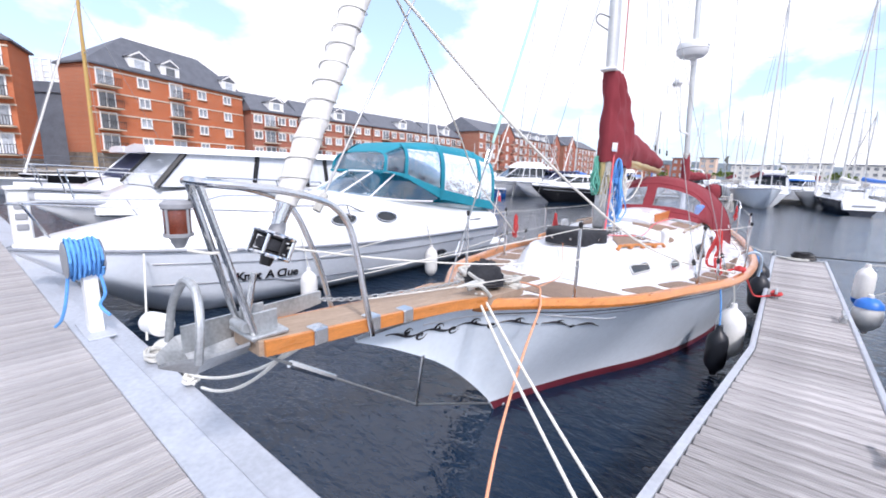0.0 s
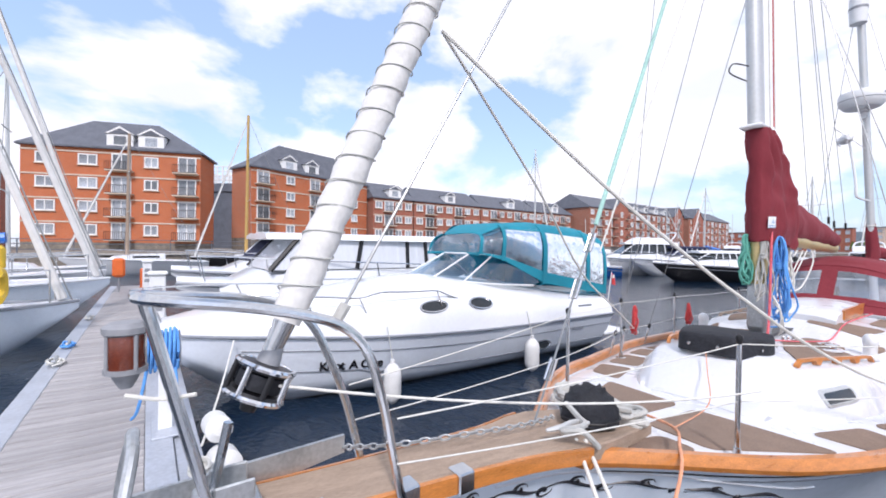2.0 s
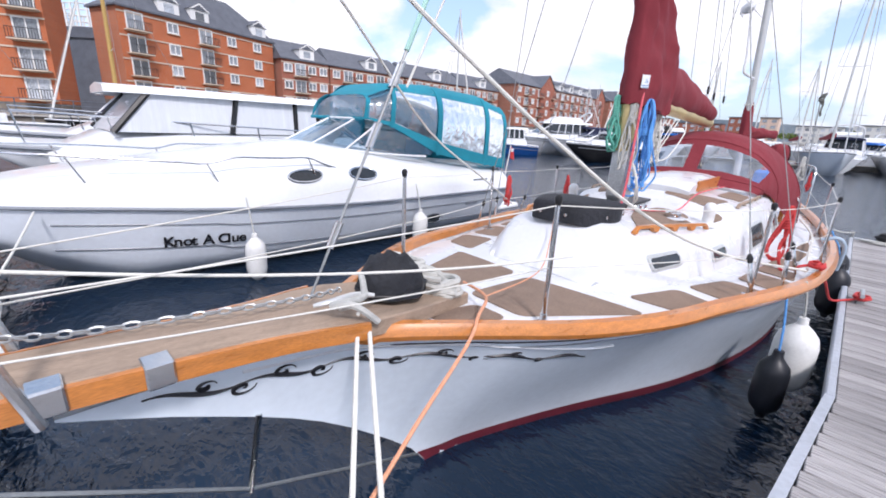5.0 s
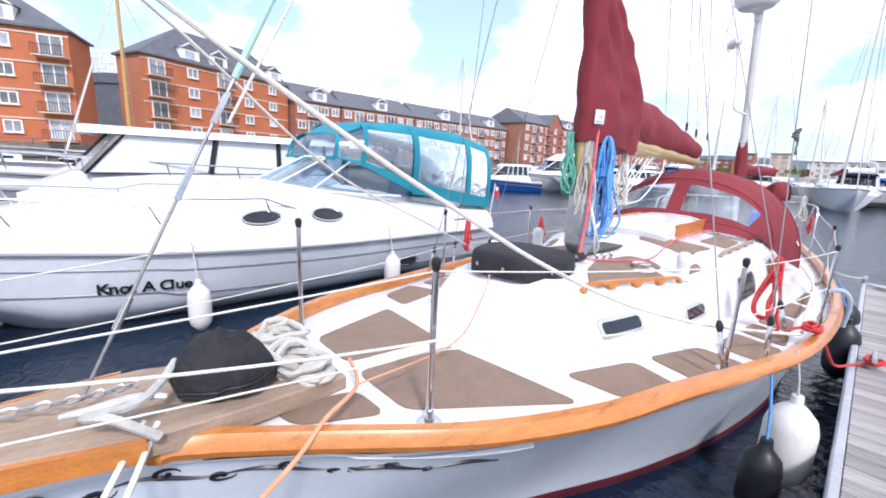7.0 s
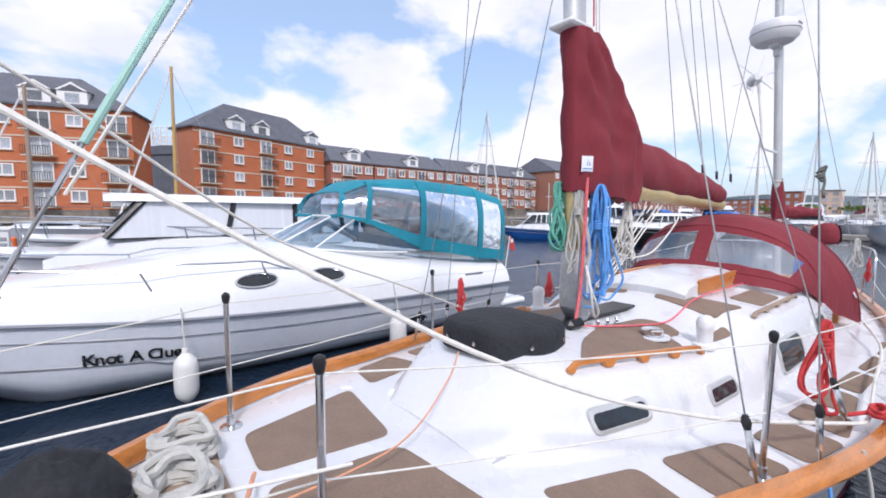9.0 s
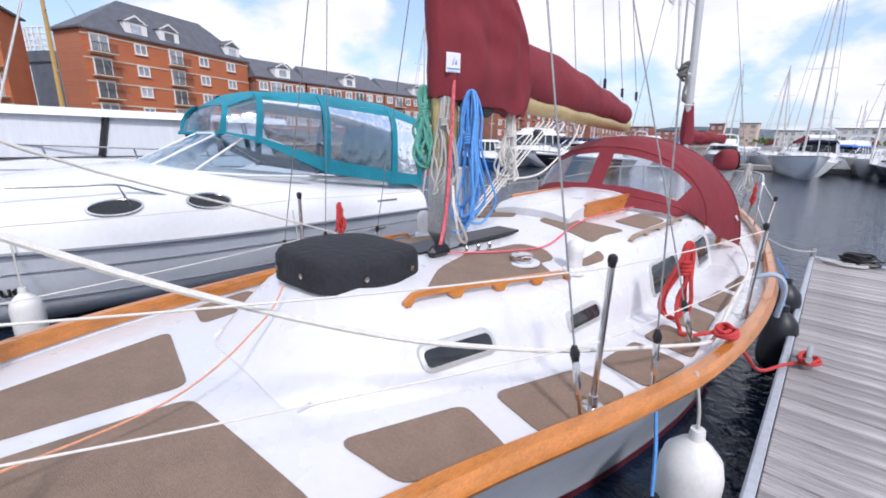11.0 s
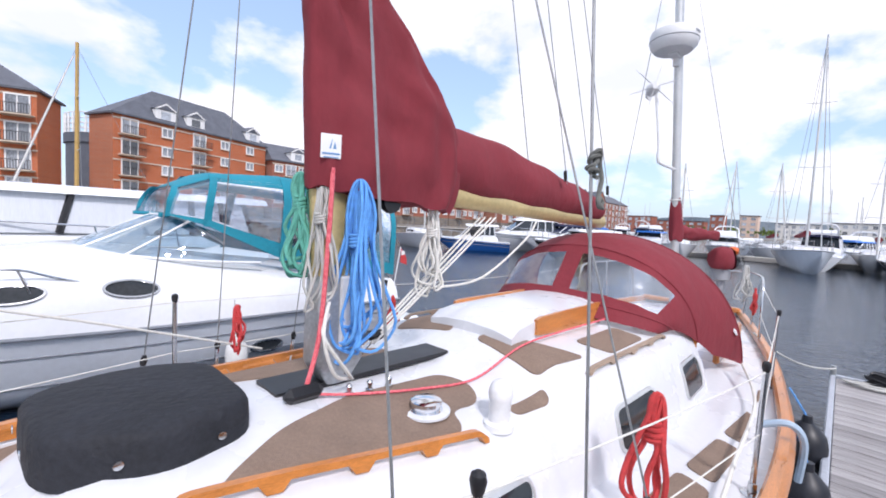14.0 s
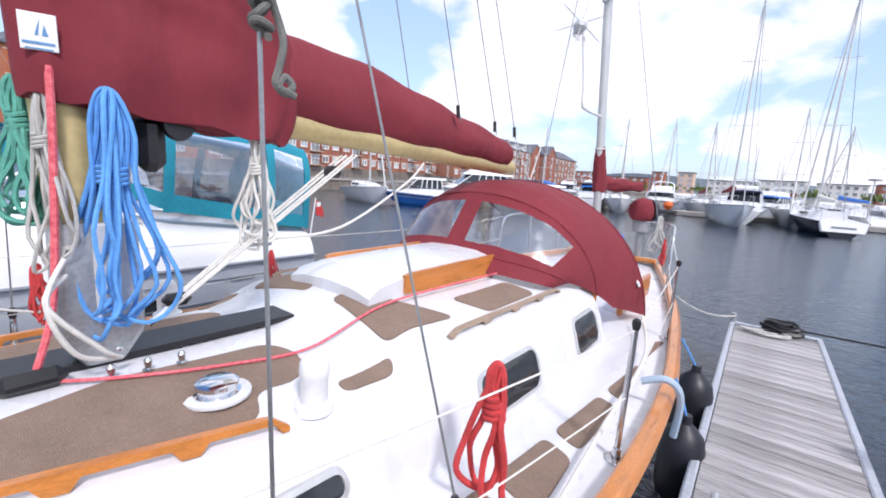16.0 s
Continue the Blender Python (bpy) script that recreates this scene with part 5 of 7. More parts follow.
heap("rope_coil", "thick grey mooring rope coiled on the foredeck", (-0.31, -2.26, deck_z(0, -2.24) + 0.02), 0.16, 0.12, 0.12, ROPE_GREY, 0.016, 8, 3)
heap("rope_coil", "thick grey mooring rope coiled on the foredeck", (0.04, -2.33, deck_z(0, -2.36) + 0.04), 0.15, 0.12, 0.12, ROPE_GREY, 0.016, 8, 9)
for k, (a, b) in enumerate((((0.15, -2.87, 1.20), (1.74, -4.02, 0.56)), ((0.18, -2.84, 1.20), (1.74, -3.83, 0.56)))):
    rope("mooring_rope", "white mooring rope from the bow to the pontoon", sag(a, b, 0.05, 8), 0.009, ROPE_WHITE, "bow mooring ropes", 3)
rope("mooring_rope", "grey rope knotted round the bow cleat", [(0.0, -2.75, 1.30), (0.12, -2.82, 1.29), (0.22, -2.9, 1.30), (0.17, -3.0, 1.28), (0.24, -2.95, 1.29), (0.26, -2.85, 1.2)], 0.014, ROPE_GREY, "bow mooring ropes")
rope("orange_rope", "faded orange rope hanging over the rail to the pontoon", [(0.05, -2.1, 1.12), (0.30, -2.22, 1.15), (0.42, -2.42, 1.15), (0.50, -2.58, 1.10), (0.62, -3.0, 0.96), (0.82, -3.6, 0.75), (1.10, -4.22, 0.54), (1.25, -4.45, 0.53)], 0.008, ROPE_ORANGE)
rope("orange_rope", "thin faded orange line led aft over the coachroof", [(0.30, -2.22, 1.15), (0.22, -1.6, 1.12), (0.05, -1.2, 1.22), (-0.02, -1.06, 1.33)], 0.004, ROPE_ORANGE)
for k, x in enumerate((-1.15, -1.45)):
    rope("mooring_rope", "white rope from the bowsprit end to the pontoon edge", sag((0.0, -4.2 + 0.1 * k, 1.18), (x, -4.2, 0.54), 0.10, 8), 0.010, ROPE_WHITE, "bow mooring ropes", 3)
heap("rope_coil", "grey rope knotted on the pontoon edge", (-1.95, -4.24, 0.5), 0.12, 0.07, 0.08, ROPE_GREY, 0.012, 6, 12)
heap("rope_coil", "white rope knotted on the pontoon edge", (-1.35, -4.2, 0.5), 0.06, 0.05, 0.06, ROPE_WHITE, 0.012, 4, 13)
rope("mooring_rope", "white rope from the lantern to the pulpit leg", [(0.0, -4.60, 1.71), (0.02, -4.52, 1.69), (0.06, -4.44, 1.70)], 0.006, ROPE_WHITE)
rope("furling_line", "white furling line led aft from the drum", sag((0.05, -4.22, 1.68), (0.62, -2.0, 1.40), 0.06), 0.005, ROPE_WHITE, per=3)
rope("jib_sheet", "thick white jib sheet to the starboard deck", [(0.0, -3.58, 3.0), (0.25, -2.84, 2.42), (0.44, -2.27, 2.03), (0.54, -1.98, 1.85), (0.665, -1.62, 1.635), (0.82, -1.17, 1.42), (0.95, -0.78, 1.285), (1.08, -0.40, 1.18), (1.335, 0.36, 1.02), (1.36, 0.50, 0.99)], 0.009, ROPE_WHITE, "jib sheets", 4)
rope("jib_sheet", "white jib sheet to the port deck", [(-0.01, -3.57, 3.0), (-0.15, -3.15, 2.77), (-0.34, -2.57, 2.43), (-0.61, -1.78, 1.91), (-0.94, -0.79, 1.52), (-1.26, 0.2, 1.12)], 0.007, ROPE_WHITE, "jib sheets", 4)
rope("jib_sheet", "thick white jib sheet led along the side deck", [(1.35, 0.46, 1.0), (1.37, 0.7, 0.955), (1.33, 1.5, 0.93), (1.28, 2.6, 0.93), (1.1, 3.3, 1.0)], 0.011, ROPE_WHITE, "jib sheets")
# inner forestay
IF0, IF1 = Vector((0, -3.0, 1.25)), Vector((-0.05, -0.2, 6.9))


def inner(z):
    return IF0.lerp(IF1, (z - IF0.z) / (IF1.z - IF0.z))


innerstay = part("inner_forestay", Shape().tube([IF0, IF1], 0.006, 6), WIRE, yacht, "inner forestay wire")
part("sleeve", Shape().tube([inner(2.25), inner(2.6), inner(5.5)], 0.012, 8), material("pale_green_sleeve", (0.36, 0.60, 0.53), rough=0.6, vary=0.1), innerstay, "pale green sleeve on the stay")
for z in (1.5, 1.9, 2.15):
    part("shackle", Shape().tube([inner(z - 0.05) + Vector((0.018, 0, 0)), inner(z + 0.05) + Vector((0.018, 0, 0)), inner(z + 0.05) - Vector((0.018, 0, 0)), inner(z - 0.05) - Vector((0.018, 0, 0))], 0.007, 6, closed=True), STEEL, innerstay)
part("inner_halyard", Shape().tube([(0.05, -2.55, 2.1), (0.1, -0.2, 6.5)], 0.005, 6), ROPE_WHITE, innerstay)

part("outer_stay", Shape().tube([(0.0, -4.0, 1.88), (0.0, -0.3, 8.25)], 0.006, 6), WIRE, yacht, "wire stay above the pulpit")
part("stay_lashing", Shape().tube([(0.0, -4.03, 1.83), (0.0, -3.98, 1.91)], 0.022, 8), ROPE_GREY, yacht)
# stanchions and guard wires
STN = [(0.535, -2.05), (1.14, -0.36), (1.42, 1.42), (1.30, 3.30)]


def stanchion(x, y):
    z = deck_z(x, y)
    s = part("stanchion", Shape().tube([(x, y, z), (x * 1.005, y, z + 0.62)], 0.0125, 10), STEEL, yacht, "steel stanchion")
    part("cap", Shape().turn([(0.012, -0.01), (0.015, 0.0), (0.019, 0.02), (0.016, 0.035), (0.006, 0.042)], (x * 1.005, y, z + 0.61), seg=12), BLACK, s)
    part("foot", Shape().turn([(0.05, 0.0), (0.05, 0.008), (0.02, 0.012), (0.018, 0.06)], (x, y, z), seg=14), STEEL, s)
    return Vector((x * 1.005, y, z + 0.6))


for side in (1, -1):
    tops = [stanchion(side * x, y) for x, y in STN]
    p0 = Vector((side * 0.2, -3.88, 1.55))
    for dz, r in ((0.0, 0.0032), (-0.30, 0.0032)):
        line = [p0 + Vector((0, 0, dz * 0.5))] + [t + Vector((0, 0, dz)) for t in tops] + [Vector((side * 1.04, 4.66, 1.56 + dz))]
        pts = []
        for a, b in zip(line, line[1:]):
            pts += sag(a, b, 0.012, 5)[:-1]
        part("guard_wire", Shape().tube(pts + [line[-1]], r, 6), ROPE_WHITE, yacht, "white covered guard wire")
    # shrouds
    for foot, head in (((1.16, -0.53, 1.0), (0, -0.2, 6.2)), ((1.285, -0.092, 0.97), (0.80, 0.065, 8.0)), ((1.315, 0.44, 0.96), (0.03, 0.25, 5.35))):
        f, h = Vector((side * foot[0], foot[1], foot[2])), Vector((side * head[0], head[1], head[2]))
        sh = part("shroud", Shape().tube([f, h] + ([Vector(mast_at(10.4))] if head[2] > 7 else []), 0.0038, 6), WIRE, yacht, "wire shroud")
        d = (h - f).normalized()
        part("turnbuckle", Shape().tube([f, f + d * 0.05, f + d * 0.06, f + d * 0.2, f + d * 0.21, f + d * 0.24], [0.007, 0.007, 0.014, 0.014, 0.008, 0.006], 8), STEEL, sh)
        part("boot", Shape().tube([f + d * 0.20, f + d * 0.23, f + d * 0.26], [0.013, 0.02, 0.010], 8), BLACK, sh)
    if side > 0:
        knot = random.Random(8)
        rope("rope_lashing", "grey rope knotted on the shroud with a hanging tail", [Vector((1.204 + 0.012 * math.cos(1.9 * k) + knot.uniform(-0.005, 0.005), -0.064 + 0.012 * math.sin(1.9 * k) + knot.uniform(-0.005, 0.005), 2.207 + 0.004 * k + knot.uniform(-0.008, 0.008))) for k in range(14)] + [Vector(q) for q in ((1.210, -0.046, 2.235), (1.214, -0.038, 2.20), (1.212, -0.044, 2.165), (1.214, -0.050, 2.145), (1.213, -0.036, 2.133), (1.214, -0.024, 2.145), (1.211, -0.034, 2.156), (1.215, -0.046, 2.140), (1.214, -0.020, 2.132))], 0.0055, ROPE_DARK, "shroud lashings", 5)
    # push pit
    pp = part("pushpit", Shape().tube(spline([(side * 1.06, 4.60, 0.98), (side * 1.05, 4.65, 1.42), (side * 1.03, 4.8, 1.58), (side * 0.92, 5.5, 1.60), (side * 0.70, 6.05, 1.60), (side * 0.3, 6.15, 1.60)], 6), 0.013, 8), STEEL, yacht, "steel stern rail")
    for y in (5.3, 5.9):
        part("post", Shape().tube([(side * (beam(y) - 0.03), y, 1.0), (side * (0.95 if y < 5.5 else 0.77), y, 1.60)], 0.012, 8), STEEL, pp)
    # cockpit coaming
    part("coaming", Shape().box((side * 0.88, 4.0, 1.02), (0.05, 1.1, 0.24), 0.015), TEAK, yacht, "varnished cockpit coaming")
part("backstay", Shape().tube([(-0.3, 5.2, 7.0), (0.0, -0.5, 10.2)], 0.005, 6), WIRE, yacht)
for x in (-0.5, 0.5):
    part("mizzen_shroud", Shape().tube([(x * 1.9 - 0.05, 5.3, 1.0), (-0.28, 5.25, 6.6)], 0.005, 6), WIRE, yacht)
for dx, y1, z1 in ((-0.04, 1.6, 2.45), (0.05, 2.0, 2.42), (-0.02, 2.6, 2.4), (0.05, 2.8, 2.38)):
    part("lazy_line", Shape().tube([(dx, y1, z1), (dx * 0.5, -0.25, 8.5)], 0.0035, 5), WIRE, yacht, "thin lazy line to the mast")
    part("line_block", Shape().tube([(dx, y1 - 0.045, z1 + 0.10), (dx, y1 - 0.03, z1 + 0.02)], 0.013, 6), BLACK, yacht)
for k, x in enumerate((0.05, -0.05, 0.03, -0.02)):
    z1 = (9.5, 8.0, 10, 9)[k]
    part("halyard", Shape().tube([(x + 0.05, -0.08 + 0.05 * k, 3.2), (x * 0.5, -0.3, z1)], 0.005, 5), ROPE_RED if k == 0 else ROPE_WHITE, mast, "halyard beside the mast")
part("spreader_lamp", Shape().tube(spline([(-0.05, -0.22, 3.75), (-0.14, -0.30, 3.78), (-0.16, -0.32, 3.70), (-0.06, -0.22, 3.62)], 4), 0.006, 6), BLACK, mast)

# sail cover over mast and boom
cover = thing("sail_cover", "maroon canvas sail cover over the mast foot and boom", "sail cover")
COV = [(2.20, -0.15, 0.70, 0.11), (2.26, -0.155, 0.73, 0.125), (2.42, -0.16, 0.75, 0.13), (2.60, -0.17, 0.70, 0.125), (2.78, -0.17, 0.54, 0.115), (2.95, -0.18, 0.36, 0.105), (3.10, -0.19, 0.18, 0.095), (3.20, -0.19, 0.08, 0.085)]


def cover_ring(z, y0, y1, hx, n=56):
    out = []
    for k in range(n):
        t = 2 * math.pi * k / n
        c, s = math.cos(t), math.sin(t)
        yc, hy = (y0 + y1) / 2, (y1 - y0) / 2
        wob = 0.035 * noise.noise(Vector((k * 0.25, z * 2.0, 0))) + 0.014 * math.sin(k * 1.2 + z * 5) * (1 if z < 2.8 else 0.5)
        wob += 0.030 * noise.noise(Vector((c * 3 + z * 4, z * 7, s)))
        x = (hx + wob) * (abs(s) ** 0.7) * (1 if s > 0 else -1)
        y = yc + hy * (abs(c) ** 0.8) * (1 if c > 0 else -1)
        out.append((x, y, z - (0.07 * (y - y0) / (y1 - y0) if z < 2.4 else 0) + 0.01 * math.sin(k * 1.1) * (z < 2.25)))
    return out


zz = [2.20, 2.23] + [2.26 + 0.047 * i for i in range(21)]
rings = [cover_ring(z, curve([(a, b) for a, b, c, d in COV], z), curve([(a, c) for a, b, c, d in COV], z), curve([(a, d) for a, b, c, d in COV], z)) for z in zz]
part("mast_cover", Shape().loft(rings, close=True), MAROON, cover, smooth=60)
secs = []
for i in range(28):
    y = 0.45 + 2.45 * i / 27
    top = curve([(0.45, 2.56), (0.9, 2.60), (1.3, 2.58), (1.9, 2.50), (2.5, 2.42), (2.9, 2.36)], y)
    bot = BOOM0.lerp(BOOM1, (y - 0.1) / 2.95)
    ring = []
    for k in range(20):
        t = 2 * math.pi * k / 20
        zc, hz = (top + bot.z) / 2 + 0.01, (top - bot.z) / 2 + 0.015
        w = 0.10 + 0.015 * noise.noise(Vector((k * 0.5, y * 2.5, 7))) + 0.008 * math.sin(y * 9 + k)
        ring.append((bot.x + w * math.cos(t) * (1 - 0.35 * max(0, math.sin(t))), y, zc + hz * math.sin(t) + 0.008 * math.sin(y * 11)))
    secs.append(ring)
part("boom_cover", Shape().loft(secs, close=True), MAROON, cover, smooth=60)
lm = Matrix.Translation((0.092, -0.10, 2.365)) @ look((0, 0, 0), (-0.92, 0.40, 0.03)).to_3x3().to_4x4()
lab = part("label", Shape().box((0, 0, 0.015), (0.082, 0.098, 0.004), 0.002), LABEL_WHITE, cover, "white maker's patch with a small blue mark")
lab.matrix_basis = lm
part("mark", Shape().add([(-0.008, -0.01, 0.0185), (0.0, -0.01, 0.0185), (0.006, 0.035, 0.0185), (0.008, -0.01, 0.0185), (0.022, -0.01, 0.0185), (0.014, 0.02, 0.0185)], [(0, 1, 2), (3, 4, 5)]), LABEL_BLUE, lab, smooth=0)
part("mark", Shape().box((0, -0.030, 0.0185), (0.07, 0.007, 0.001)).box((0, -0.045, 0.0185), (0.06, 0.004, 0.001)), LABEL_BLUE, lab)
part("collar", Shape().box((-0.02, -0.15, 3.21), (0.175, 0.215, 0.035), 0.012), PLASTIC_WHITE, mast, "pale clamp round the mast")
part("lower_mast", Shape().loft([oval(mast_at(z), 0.066, 0.089) for z in (1.75, 2.0, 2.3)], close=True), GOLD_SPAR, mast, "gold lower part of the mast")
part("gooseneck", Shape().box((0.02, 0.17, 2.09), (0.085, 0.10, 0.20), 0.035).box((0.02, 0.12, 2.19), (0.07, 0.14, 0.07), 0.02), BLACK, boom)
part("reel", Shape().turn([(0.03, -0.02), (0.05, -0.02), (0.055, 0), (0.05, 0.02), (0.03, 0.02)], (0.06, 0.25, 2.16), Euler((0, radians(90), 0)).to_matrix()), BLACK, boom)
hank("rope_hank", "blue rope hank hung on the mast", 0.12, 0.035, 2.24, 1.43, ROPE_BLUE, 0.0075, 13, 0.16, 1)
hank("rope_hank", "green rope hank hung on the mast", -0.08, -0.14, 2.26, 1.80, ROPE_GREEN, 0.0085, 8, 0.08, 2)
hank("rope_hank", "grey rope hank hung on the mast", 0.05, -0.11, 2.26, 1.66, ROPE_GREY, 0.006, 6, 0.07, 4)
hank("rope_hank", "white rope hank hung from the boom", 0.05, 0.55, 2.18, 1.66, ROPE_WHITE, 0.0065, 8, 0.09, 6)
rope("halyard_tail", "red flecked halyard down to the deck block", [(0.10, -0.09, 2.28), (0.10, -0.10, 2.0), (0.105, -0.13, 1.6), (0.11, -0.18, 1.40), (0.11, -0.20, 1.36)], 0.0105, ROPE_FLECK)
for k, dx in enumerate((-0.05, -0.015, 0.03, 0.06)):
    rope("kicker_line", "white kicker tackle from the mast step to the boom", [(dx * 0.6, 0.20, 1.47), (dx * 1.1, 1.08, 2.12)], 0.006, ROPE_WHITE, "kicker tackle", 2)
blk = thing("tackle_block", "black and steel block on the kicker", "block")
part("cheek", Shape().box((0, 0.24, 1.50), (0.06, 0.10, 0.05), 0.02), BLACK, blk)
part("shackle", Shape().tube([(0, 0.14, 1.42), (0, 0.22, 1.48)], 0.012, 6), STEEL, blk)
part("block", Shape().box((0, 0.98, 2.03), (0.05, 0.10, 0.06), 0.018), BLACK, blk)
rope("boom_line", "slack white line under the boom", [(0.06, 0.6, 1.72), (0.05, 1.0, 1.75), (0.02, 1.5, 1.98), (-0.05, 1.75, 2.12)], 0.007, ROPE_WHITE)
for k in range(2):
    rope("white_line", "white line looped at the mast foot", [(0.12, -0.10, 1.72 - 0.05 * k), (0.19, -0.16, 1.60), (0.18, -0.10 + 0.06 * k, 1.43), (0.13, 0.02, 1.37)], 0.008, ROPE_WHITE, "mast foot lines")

# coachroof gear
part("mast_plate", Shape().prism([(-0.16, -0.28), (0.04, -0.28), (0.055, 0.72), (-0.13, 0.72)], lambda x, y: roof_z(0.1, y) - 0.01, lambda x, y: roof_z(0, y) + 0.012), BLACK, coachroof, "black plate beneath the mast")
hc = thing("hatch_cover", "black canvas cover with steel eyelets over the fore hatch", "hatch cover")
ring0 = rounded([(-0.25, -1.02), (0.17, -0.99), (0.315, -0.72), (0.235, -0.43), (-0.28, -0.43), (-0.36, -0.72)], 0.11, 5)
lay = []
for s, z in ((1.0, 1.30), (1.0, 1.37), (0.99, 1.42), (0.955, 1.442), (0.91, 1.450), (0.4, 1.455)):
    lay.append([(x * s, -0.69 + (y + 0.69) * s, z + 0.006 * noise.noise(Vector((x * 6, y * 6, 1))) - 0.02 * (y + 0.69)) for x, y in ring0])
part("canvas", Shape().loft(lay, close=True), BLACK_CANVAS, hc, smooth=50)
for x, y in ((0.262, -0.82), (0.272, -0.56), (0.04, -0.998), (-0.16, -1.012)):
    n_ = Vector((1, 0, 0)) if x > 0.2 else Vector((0, -1, 0))
    part("eyelet", Shape().turn([(0.006, 0), (0.013, 0), (0.013, 0.003), (0.006, 0.004)], Vector((x, y, 1.372)) + n_ * 0.008, n_.to_track_quat('Z', 'Y').to_matrix(), 12), STEEL, hc)


def handrail(a, b, n, h=0.055, mat=TEAK, label="varnished teak handrail"):
    for side in (1, -1):
        A_, B_ = Vector(a), Vector(b)
        secs = []
        for i in range(49):
            f = i / 48
            p = A_.lerp(B_, f)
            ph = (f * n) % 1.0
            low = 0.0 if abs(ph - 0.5) > 0.36 or f < 0.04 or f > 0.96 else 0.6 * h
            top_ = h * min(1, 0.35 + f * 14, 0.35 + (1 - f) * 14)
            z = roof_z(p.x, p.y)
            w = 0.016
            secs.append([(side * (p.x - w), p.y, z + low * min(1, top_ / h)), (side * (p.x + w), p.y, z + low * min(1, top_ / h)), (side * (p.x + w * 0.8), p.y, z + top_), (side * (p.x - w * 0.8), p.y, z + top_)])
        part("handrail", Shape().loft(secs, close=True), mat, coachroof, label, 30)


handrail((0.447, -0.76, 0), (0.675, 0.30, 0), 4)
handrail((0.735, 1.07, 0), (0.745, 2.30, 0), 4, 0.035, TEAK_GREY, "weathered teak handrail")
rv = part("round_vent", Shape().turn([(0.085, 0.0), (0.085, 0.012), (0.06, 0.014), (0.06, 0.03), (0.066, 0.034), (0.066, 0.048), (0.05, 0.056)], (0.42, 0.20, roof_z(0.42, 0.20)), seg=24), CHROME, coachroof, "round polished deck ventilator")
part("seal", Shape().turn([(0.105, 0.0), (0.105, 0.01), (0.085, 0.013)], (0.42, 0.20, roof_z(0.42, 0.20)), seg=24), GELCOAT, rv)
for side in (1, -1):
    x, y = side * 0.645, 0.42
    z = roof_z(0.6, y) - 0.01
    v = part("cowl_vent", Shape().turn([(0.046, -0.01), (0.046, 0.115), (0.049, 0.12), (0.052, 0.14), (0.05, 0.165), (0.042, 0.185), (0.028, 0.198), (0.01, 0.203)], (x, y, z), seg=22), PLASTIC_WHITE, coachroof, "white plastic cowl vent")
    part("base_ring", Shape().turn([(0.066, -0.005), (0.066, 0.022), (0.05, 0.03)], (x, y, z), seg=20), PLASTIC_WHITE, v)
slide = part("sliding_hatch", Shape().loft([[(-0.33, y, 1.40), (-0.33, y, z), (-0.2, y, z + 0.028), (0, y, z + 0.038), (0.2, y, z + 0.028), (0.33, y, z), (0.33, y, 1.36)] for y, z in ((0.95, 1.43), (1.02, 1.475), (1.2, 1.50), (1.6, 1.51), (2.12, 1.515))]), GELCOAT, coachroof, "white sliding hatch over the companionway", 40)
for side in (1, -1):
    part("side_board", Shape().loft([[(side * 0.325, y, zb), (side * 0.35, y, zb), (side * 0.345, y, z), (side * 0.322, y, z)] for y, z, zb in ((1.19, 1.515, 1.42), (1.24, 1.525, 1.415), (2.1, 1.53, 1.375))], close=True), TEAK, slide, "varnished board along the hatch")
blk = thing("deck_block", "black deck block beside the mast foot", "block")
part("cheek", Shape().box((0.115, -0.20, roof_z(0.1, -0.19) + 0.03), (0.07, 0.17, 0.07), 0.028), BLACK, blk)
rope("control_line", "red flecked control line led aft along the coachroof", [(x, y, roof_z(x, y) + 0.018) for x, y in ((0.11, -0.17), (0.20, 0.0), (0.30, 0.3), (0.36, 0.6))] + [(0.38, 0.95, 1.40), (0.40, 1.3, 1.425), (0.42, 2.05, 1.425)], 0.006, ROPE_FLECK)
for y in (0.06, 0.16, 0.26):
    part("pad_eye", Shape().turn([(0.018, 0), (0.018, 0.02), (0.010, 0.025), (0.014, 0.05), (0.008, 0.06)], (0.17 + 0.1 * (y - 0.06), y - 0.08, roof_z(0.2, y)), seg=10), STEEL, coachroof)

# spray hood
hood = thing("spray_hood", "maroon canvas spray hood with clear windows over the companionway", "spray hood")


def hood_ring(yb, yt, half, zb, zt, ex=0.85, ez=0.85, n=48):
    out = []
    for k in range(n + 1):
        t = math.pi * k / n
        c, s = math.cos(t), max(0.0, math.sin(t))
        x = half * (abs(c) ** ex) * (1 if c > 0 else -1)
        out.append(Vector((x, yb + (yt - yb) * s ** 0.8, zb + (zt - zb) * (s ** ez))))
    return out


def blend(a, b, f, puff=0.0):
    out = []
    for k, (p, q) in enumerate(zip(a, b)):
        n_ = Vector((p.x, 0, 0.6)).normalized()
        out.append(p.lerp(q, f) + n_ * (puff * math.sin(math.pi * f) + 0.008 * noise.noise(Vector((k * 0.35, f * 5, 2)))))
    return out


H0 = hood_ring(2.26, 1.96, 0.72, 1.34, 1.43)
H1 = hood_ring(2.42, 2.05, 0.77, 1.36, 1.52)
H2 = hood_ring(2.80, 2.36, 0.86, 1.22, 1.94, 0.9, 0.8)
H3 = hood_ring(3.06, 2.58, 0.92, 1.08, 2.035, 0.92, 0.78)
H4 = hood_ring(3.68, 2.98, 1.05, 0.90, 2.05, 0.95, 0.78)


